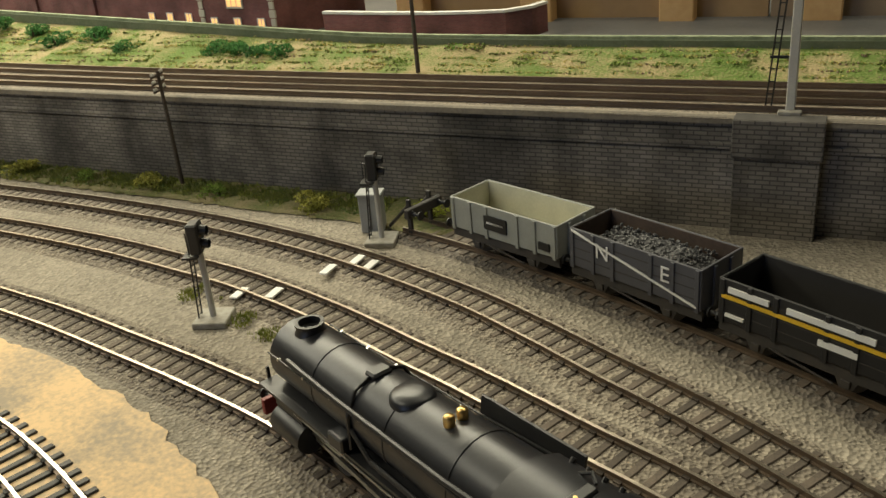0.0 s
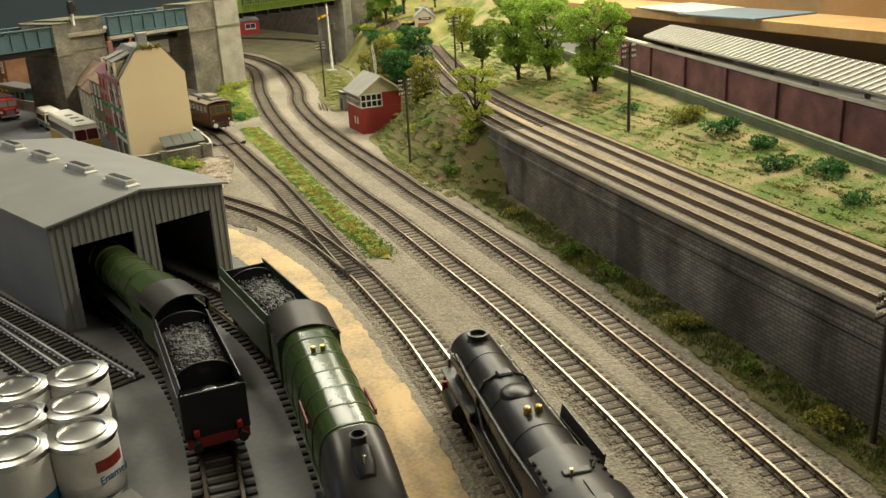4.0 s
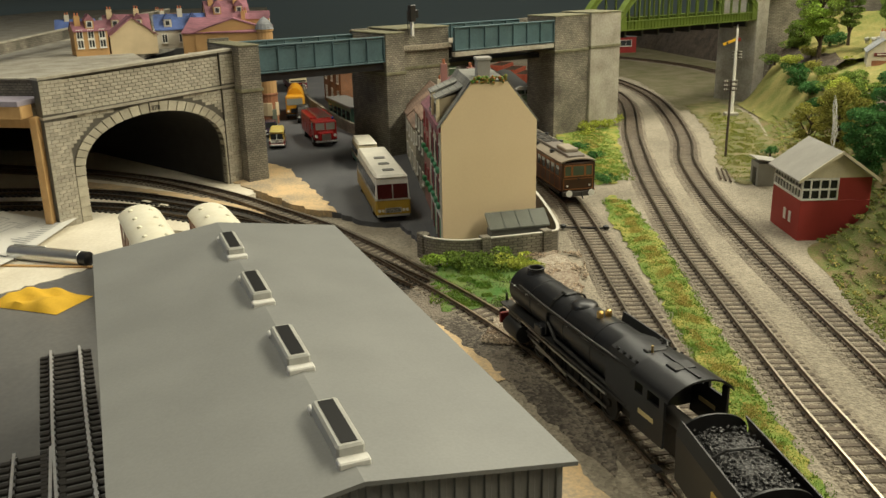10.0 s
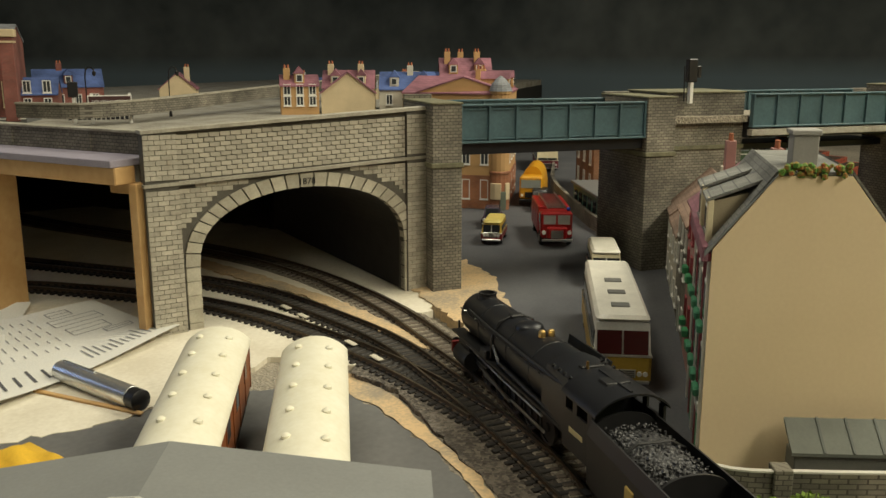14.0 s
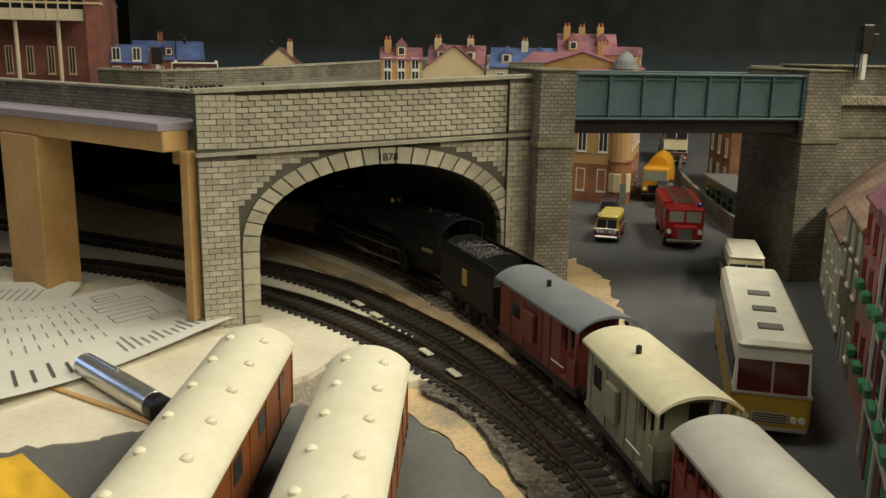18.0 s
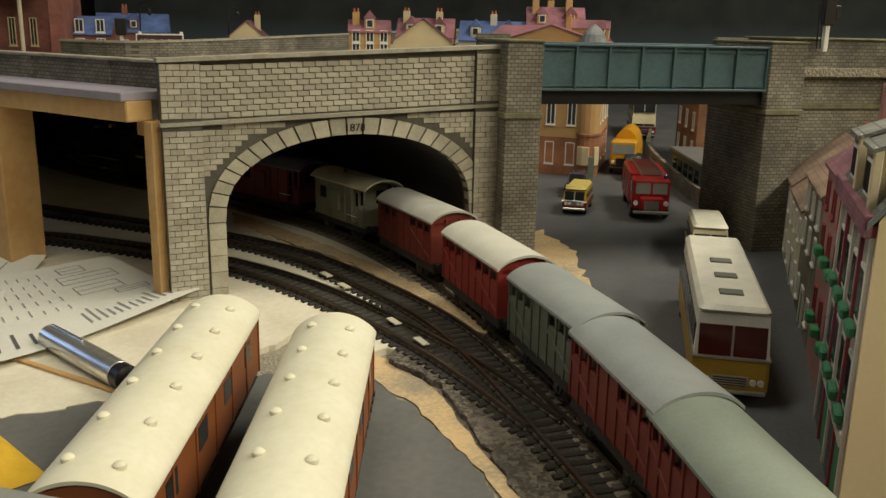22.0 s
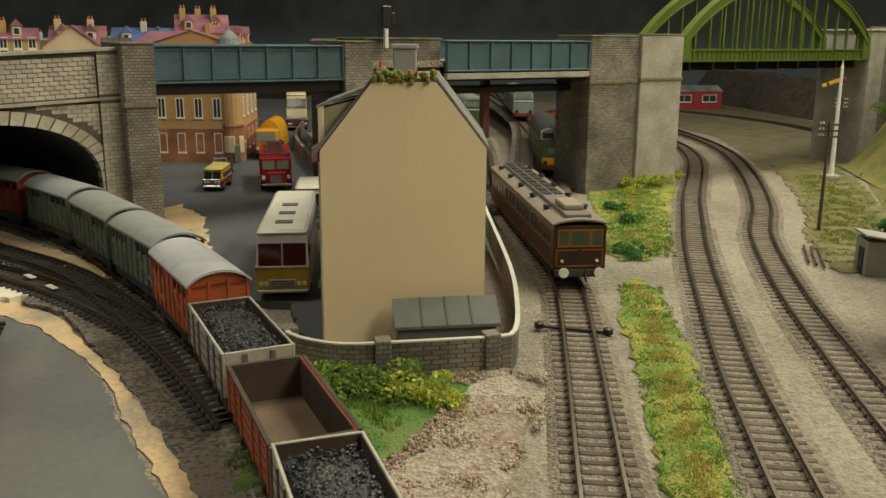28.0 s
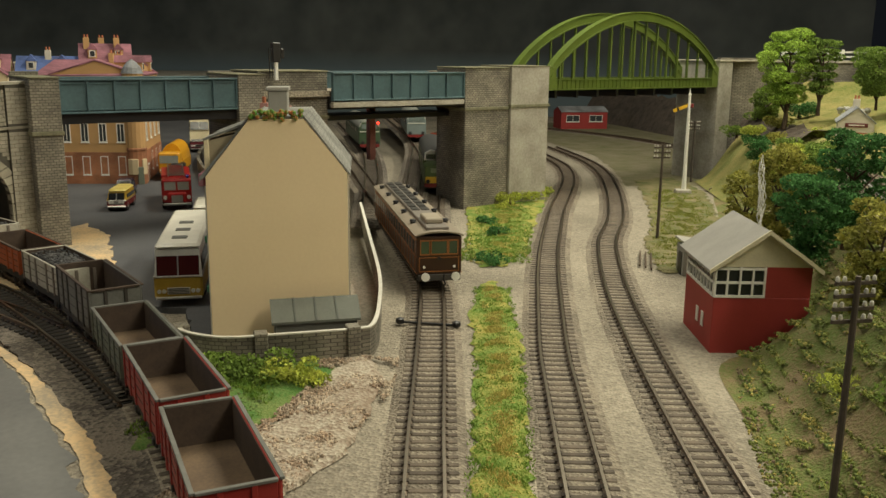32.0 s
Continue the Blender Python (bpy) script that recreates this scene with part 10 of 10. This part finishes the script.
colour_light(-280, 270, 55, 20)
colour_light(-240, 380, 56, 16)
rb = thing("relay_box", mpose(-254, 396, 0, 0, 0, 15), "small grey lineside relay cabinet", "cabinet")
part("body", Mesh().box(-7, 7, -5, 5, 0, 24, 0.5), plain("relay_grey", (0.32, 0.33, 0.33), 0.5), rb)
part("lid", Mesh().box(-8, 8, -6, 6, 24, 25.6, 0.4), plain("relay_lid", (0.36, 0.37, 0.37), 0.5), rb)
part("door_seam", Mesh().box(-0.3, 0.3, -5.3, -4.8, 2, 22), DARK_GREY, rb)

bs = thing("buffer_stop", mpose(-222, 400, 0, 0, 0, -18), "rusty buffer stop built of old rail", "buffer stop")
for y in (-8.7, 8.7):
    part("upright", Mesh().box(-3, 0, y - 1, y + 1, 2, 24, 0.2), UNDER, bs)
    part("brace", Mesh().tube([(-20, y, 3), (-2, y, 20)], 1.1, 6), UNDER, bs)
part("beam", Mesh().box(0, 4, -15, 15, 14, 20, 0.5), UNDER, bs)
for y in (-11.5, 11.5):
    part("buffer", BUFFER_MESH, UNDER, bs, m=mpose(4, y, 17))
for x, y, h in ((-282, 295, 30), (-263, 300, 30), (-249, 333, 30), (-239, 348, 28), (-228, 344, 28)):
    b = part("sleeper_board", Mesh().box(-6, 6, -2.6, 2.6, 2.4, 3.6, 0.3), WHITE)
    tagged(b, "small white board between the rails", "board", "white boards on the sleepers")
    b.matrix_basis = mpose(x, y, 0.4, 0, 0, h + 60)

hut_ = thing("lamp_hut", mpose(-1552, 424, 0, 0, 0, 184), "small grey lineside hut beside the signal box", "hut")
part("body", Mesh().box(0, 24, -22, 0, 0, 26, 0.4), plain("hut_grey", (0.3, 0.3, 0.28), 0.7), hut_)
part("roof", Mesh().loft([[(x, y, z) for y, z in ((-24, 26), (2, 30), (2, 31.4), (-24, 27.4))] for x in (-2, 26)]), plain("hut_roof", (0.36, 0.35, 0.32), 0.7), hut_)
part("door", Mesh().box(6, 16, -0.4, 0.6, 0, 20), BLACK_DULL, hut_)

# tall signal on the upper level
us = thing("upper_signal", mpose(-22, 452, UPPER_Z + 0.5, 0, 0, 0), "tall pale signal post with black ladder", "signal")
part("post", Mesh().box(-2.4, 2.4, -2.4, 2.4, 0, 110, 0.5), plain("signal_post", (0.55, 0.53, 0.47), 0.5), us)
for x in (-13, -10):
    part("ladder_rail", Mesh().cyl((x, 0, 0), (x + 8, 0, 110), 0.5, n=6), BLACK, us)
for k in range(16):
    part("rung", Mesh().cyl((-13 + 0.5 * k, 0, 4 + 6.8 * k), (-10 + 0.5 * k, 0, 4 + 6.8 * k), 0.35, n=5), BLACK, us)
for z in (30, 62):
    part("ladder_stay", Mesh().box(-12, 0, -0.6, 0.6, z, z + 1.4), BLACK, us)
part("base", Mesh().box(-6, 6, -6, 6, -1, 3, 0.5), CONCRETE, us)

vs = thing("viaduct_signal", mpose(-1703, 29, 146, 0, 0, -50), "black signal head on a white post above the viaduct", "signal")
part("post", Mesh().box(-1.8, 1.8, -1.8, 1.8, 12, 30, 0.3), WHITE, vs)
part("signal_head", Mesh().box(-4.5, 4.5, -3, 3, 30, 50, 0.8), BLACK, vs)
part("side_lamp", Mesh().box(-9, -4.5, -2, 2, 34, 44, 0.6), BLACK, vs)
part("ladder", Mesh().cyl((5, 3, 14), (6, 3, 44), 0.4, n=6).cyl((8, 3, 14), (9, 3, 44), 0.6, n=6), BLACK, vs)
ds = thing("deck_signal", mpose(-1620, -590, DECK_Z, 0, 0, 130), "black signal beside the nameboard", "signal")
part("post", Mesh().box(-1.5, 1.5, -1.5, 1.5, 0, 34, 0.3), WHITE, ds)
part("signal_head", Mesh().box(-5, 5, -3, 3, 28, 44, 0.8), BLACK, ds)

pl_ = thing("point_lever", mpose(-1382, 219, 0, 0, 0, -5), "black point rodding across the siding", "point lever")
part("bar", Mesh().box(-1.2, 1.2, -19, 19, 2.2, 3.4, 0.3), BLACK, pl_)
for y in (-20, 20):
    part("weight", Mesh().lathe([(0.5, 1), (3, 2), (3, 5), (0.5, 6)], (0, y, 0), n=10), BLACK, pl_)
rails_ = thing("spare_rails", mpose(-1600, 402, 1.5, 0, 0, 172), "spare timber baulks lying by the line", "timber")
for k in range(3):
    part("baulk", Mesh().box(-34 + 6 * k, 30 + 4 * k, -3 + 5 * k, -1.4 + 5 * k, 0, 1.8, 0.3), BARK, rails_)
st = thing("chimney_smoke", mpose(-1372, 435, 70), "wisp of white wool smoke above the signal box", "smoke")
rnd = random.Random(8)
for k in range(26):
    u = k / 26
    part("wisp", Mesh().tube([(rnd.uniform(-2, 2) - 2 * u, rnd.uniform(-2, 2), 4 + 30 * u), (rnd.uniform(-3, 3) - 5 * u, rnd.uniform(-3, 3), 12 + 34 * u), (rnd.uniform(-2, 2) - 8 * u, rnd.uniform(-2, 2), 20 + 36 * u)], 0.22, 4), plain("wool_white", (0.75, 0.74, 0.7), 0.95) if k == 0 else bpy.data.materials["wool_white"], st)
part("stove_pipe", Mesh().cyl((0, 0, -8), (0, 0, 6), 1.4, n=8), BLACK, st)

# ---- loose things left on the bare board ----
def paint_tin(x, y, turn, lid, band):
    t = thing("paint_tin", mpose(x, y, 0.5, 0, 0, turn), "small tin of enamel paint with white and blue label", "tin", "tins of enamel paint")
    part("body", Mesh().lathe([(16, 0), (16.6, 0.5), (16.6, 1.6), (16, 2), (16, 32), (16.8, 32.5), (16.8, 34), (15.8, 34.4)], n=28), STEEL, t, smooth=True)
    part("label_band", Mesh().lathe([(16.05, 3.5), (16.2, 3.6), (16.2, 30.4), (16.05, 30.5)], n=28), plain("label_white", (0.7, 0.69, 0.65), 0.5), t, "white paper label", smooth=True)
    part("label_colour", Mesh().lathe([(16.2, 3.6), (16.35, 3.8), (16.35, 11), (16.2, 11.2)], n=28), band, t, "coloured label band", smooth=True)
    part("label_mark", Mesh().loft([[(16.5 * math.sin(a), -16.5 * math.cos(a), z) for z in (18, 24)] + [(16.2 * math.sin(a), -16.2 * math.cos(a), z) for z in (24, 18)] for a in (-0.5, -0.25, 0, 0.25, 0.5)]), RED, t, "red mark shape")
    part("lid", Mesh().lathe([(15.8, 33.6), (12.6, 33.4), (12.2, 35.4), (11.4, 35.6), (10.8, 33.2), (5, 33.0), (4.6, 34), (2.4, 34.2), (0.3, 34.2)], n=28), lid, t, "polished lid", smooth=True)
    word = lettering("Enamel", 6.0, mpose(0, -16.6, 14, 90, 0, 0), plain("label_ink", (0.02, 0.06, 0.2), 0.5), t)


for k, (x, y) in enumerate(((-633, 54), (-629, 23), (-594, 55), (-591, 26), (-561, 59), (-558, 28))):
    paint_tin(x, y, 40 + 24 * k + 40 * (k % 2), STEEL, plain("label_blue", (0.02, 0.16, 0.32), 0.5) if k == 5 else plain("label_grey", (0.5, 0.49, 0.46), 0.5))
pouch = thing("plastic_pouch", mpose(-514, 70, 1, 0, 0, 25), "clear plastic pouch with red print", "pouch")
rows = [[(-30 + 60 * i / 8, -22 + 44 * j / 6, 3 + 4 * math.sin(i * 1.3) * math.sin(j * 1.1) + 2) for j in range(7)] for i in range(9)]
part("film", Mesh().loft([[(x, y, z * 0.5) for x, y, z in r] for r in rows], closed=False), plain("cloudy_film", (0.42, 0.42, 0.4), 0.25), pouch, "cloudy plastic film", smooth=True)
part("print", Mesh().box(-18, 12, -6, 4, 4.6, 5.2), RED, pouch)
part("card", Mesh().box(-26, 26, -18, 18, 0, 1.1), plain("pouch_card", (0.55, 0.54, 0.5), 0.6), pouch)
wb = thing("white_carton", mpose(-470, 60, 0.5, 0, 0, 30), "small white card carton", "box")
part("body", Mesh().box(-14, 14, -9, 9, 0, 12, 0.5), WHITE, wb)
part("flap", Mesh().box(14, 22, -8.5, 8.5, 11, 11.8), WHITE, wb)


def paper(x, y, turn, w, h, seed, mat, curl=12):
    p = thing("paper_sheet", mpose(x, y, 1.5, 0, 0, turn), "printed white paper sheet curling on the board", "paper", "loose papers")
    rows = []
    for i in range(13):
        u = i / 12
        rows.append([(w * (u - 0.5), h * (j / 8 - 0.5), curl * (abs(2 * u - 1) ** 2.5) * (0.4 + 0.6 * j / 8) + 0.3) for j in range(9)])
    top = Mesh().loft(rows, closed=False)
    part("sheet", top, mat, p, smooth=True)
    ink = Mesh()
    rnd = random.Random(seed)
    for k in range(26):
        yy = -h * 0.4 + k * h * 0.8 / 26
        for c in range(2):
            x0 = -w * 0.42 + c * w * 0.44
            n = 6
            L_ = w * 0.38 * rnd.uniform(0.5, 1)
            strip = []
            for q in range(n + 1):
                xx = x0 + L_ * q / n
                z = curl * (abs(2 * xx / w) ** 2.5) * (0.4 + 0.6 * (yy / h + 0.5)) + 0.75
                strip.append([(xx, yy, z), (xx, yy + h * 0.008, z)])
            ink.loft(strip, closed=False)
    part("print", ink, plain("print_ink", (0.36, 0.36, 0.36), 0.8), p, "rows of grey print")


PAPER = plain("white_paper", (0.78, 0.77, 0.72), 0.7, patch=60)


def instruction_sheet():
    """A large folded instruction sheet, one crease across, its near edge lifting off the board."""
    p = thing("instruction_sheet", mpose(-1300, -370, 1.2), "large creased instruction sheet with diagrams and print", "paper", "loose papers")
    nr, fr, nl, fl = Vector((-86, 95, 7)), Vector((-100, 2, 9)), Vector((85, 82, 6)), Vector((-26, -98, 5))

    def at(u, v, up=0.0):
        """u runs from the far end to the near end, v from the board's edge inwards."""
        q = nr.lerp(nl, u).lerp(fr.lerp(fl, u), v)
        return q + Vector((0, 0, up + 5 * abs(2 * v - 0.75) * (0.5 + 0.5 * math.cos(5 * u)) - 3 * math.sin(math.pi * u)))

    part("sheet", Mesh().loft([[at(u / 18, v / 12) for v in range(13)] for u in range(19)], closed=False), PAPER, p, smooth=True)
    ink, light = plain("print_ink", (0.3, 0.3, 0.31), 0.8), Mesh()

    def stroke(m, u0, v0, u1, v1, w):
        n, d = 5, Vector((v1 - v0, u0 - u1)).normalized() * w
        m.loft([[at(u0 + (u1 - u0) * k / n + e * d.x, v0 + (v1 - v0) * k / n + e * d.y, 0.45) for e in (-1, 1)] for k in range(n + 1)], closed=False)

    rnd = random.Random(9)
    for col in range(5):
        for row in range(9):
            u = 0.42 + 0.052 * row
            v = 0.34 + 0.12 * col
            stroke(light, u, v, u, v + rnd.uniform(0.04, 0.08), 0.0028)
    for row in range(12):
        stroke(light, 0.08 + 0.03 * row, 0.1, 0.08 + 0.03 * row, 0.1 + rnd.uniform(0.1, 0.2), 0.004)
    part("print", light, ink, p, "rows of small grey print")
    heads = Mesh()
    for row in range(4):
        stroke(heads, 0.62 + 0.06 * row, 0.06, 0.62 + 0.06 * row, 0.17 + 0.03 * (row % 2), 0.006)
    part("heading", heads, plain("heading_ink", (0.1, 0.1, 0.11), 0.8), p, "bold headings too small to read")
    for u0, u1, v0, v1 in ((0.1, 0.36, 0.66, 0.78), (0.14, 0.34, 0.48, 0.6), (0.06, 0.2, 0.4, 0.46), (0.2, 0.32, 0.82, 0.92)):
        box = Mesh()
        for a0, b0, a1, b1 in ((u0, v0, u1, v0), (u1, v0, u1, v1), (u1, v1, u0, v1), (u0, v1, u0, v0), (u0, (v0 + v1) / 2, u1, (v0 + v1) / 2)):
            stroke(box, a0, b0, a1, b1, 0.003)
        part("diagram", box, ink, p, "line diagram of a part")


instruction_sheet()
paper(-1290, -470, 30, 140, 180, 5, PAPER, 8)
paper(-1230, -390, 48, 130, 160, 6, PAPER, 5)
pen = thing("silver_pen", mpose(-1281, -248, 7.5, 0, 0, 76), "thick silver pen with black tip", "pen")
part("barrel", Mesh().lathe([(2, -46), (6.4, -44), (6.8, 0), (6.6, 30), (5.6, 31)], (0, 0, 0), "X", 16), plain("satin_silver", (0.85, 0.85, 0.83), 0.28, 0.85), pen, smooth=True)
part("tip", Mesh().lathe([(5.6, 30), (6.4, 30.5), (6.4, 38), (3, 40), (0.3, 40)], (0, 0, 0), "X", 16), BLACK, pen, smooth=True)
part("clip", Mesh().box(-40, -6, -0.8, 0.8, 6.5, 7.8, 0.3), STEEL, pen)
rag = thing("yellow_cloth", mpose(-1190, -212, 0.5, 0, 0, 75), "crumpled bright yellow cloth", "cloth")
rows = []
for i in range(17):
    rows.append([(-32 + 64 * i / 16, -20 + 40 * j / 12, max(0.3, 7 + 9 * noise.noise(Vector((i / 4.0, j / 3.5, 4.2)))) * math.sin(math.pi * i / 16) ** 0.5 * math.sin(math.pi * j / 12) ** 0.5 + 0.3) for j in range(13)])
part("cloth", Mesh().loft(rows, closed=False), plain("yellow_cloth", (0.75, 0.45, 0.03), 0.85, patch=20), rag, smooth=True)
stick = thing("wooden_stick", mpose(-1269, -249, 1.2, 0, 0, 88), "thin pale wooden stirring stick", "stick")
part("stick", Mesh().box(-42, 42, -1.6, 1.6, 0, 1.6, 0.4), TIMBER, stick)
tool = thing("craft_knife", mpose(-1010, -235, 4, 0, 0, 62), "black-handled craft tool lying on the board", "tool")
part("handle", Mesh().lathe([(1, -50), (4, -48), (4, 30), (2.6, 34)], (0, 0, 0), "X", 12), BLACK, tool, smooth=True)
part("blade", Mesh().box(34, 54, -0.4, 0.4, -2, 2), STEEL, tool)



def view_shift(p):
    """Shifts vehicles ahead on the straight, back on curves, to fit the camera's view."""
    return float(np.interp(p, [-400, 0, 350, 900, 1430, 1700], [-10, -10, -8, 18, -30, -30]))


def motions():
    rows = {}
    for v in TRAIN:
        keys = []
        for k in range(33):
            s = head_s(float(k)) - v["back"]
            s += view_shift(s - START)
            a, c = MAIN.at(s + v["base"] / 2), MAIN.at(s - v["base"] / 2)
            mid = (a + c) / 2
            keys.append((float(k), mpose(mid.x, mid.y, mid.z, 0, 0, math.degrees(math.atan2(a.y - c.y, a.x - c.x)))))
        walk(v["ob"], keys)


motions()
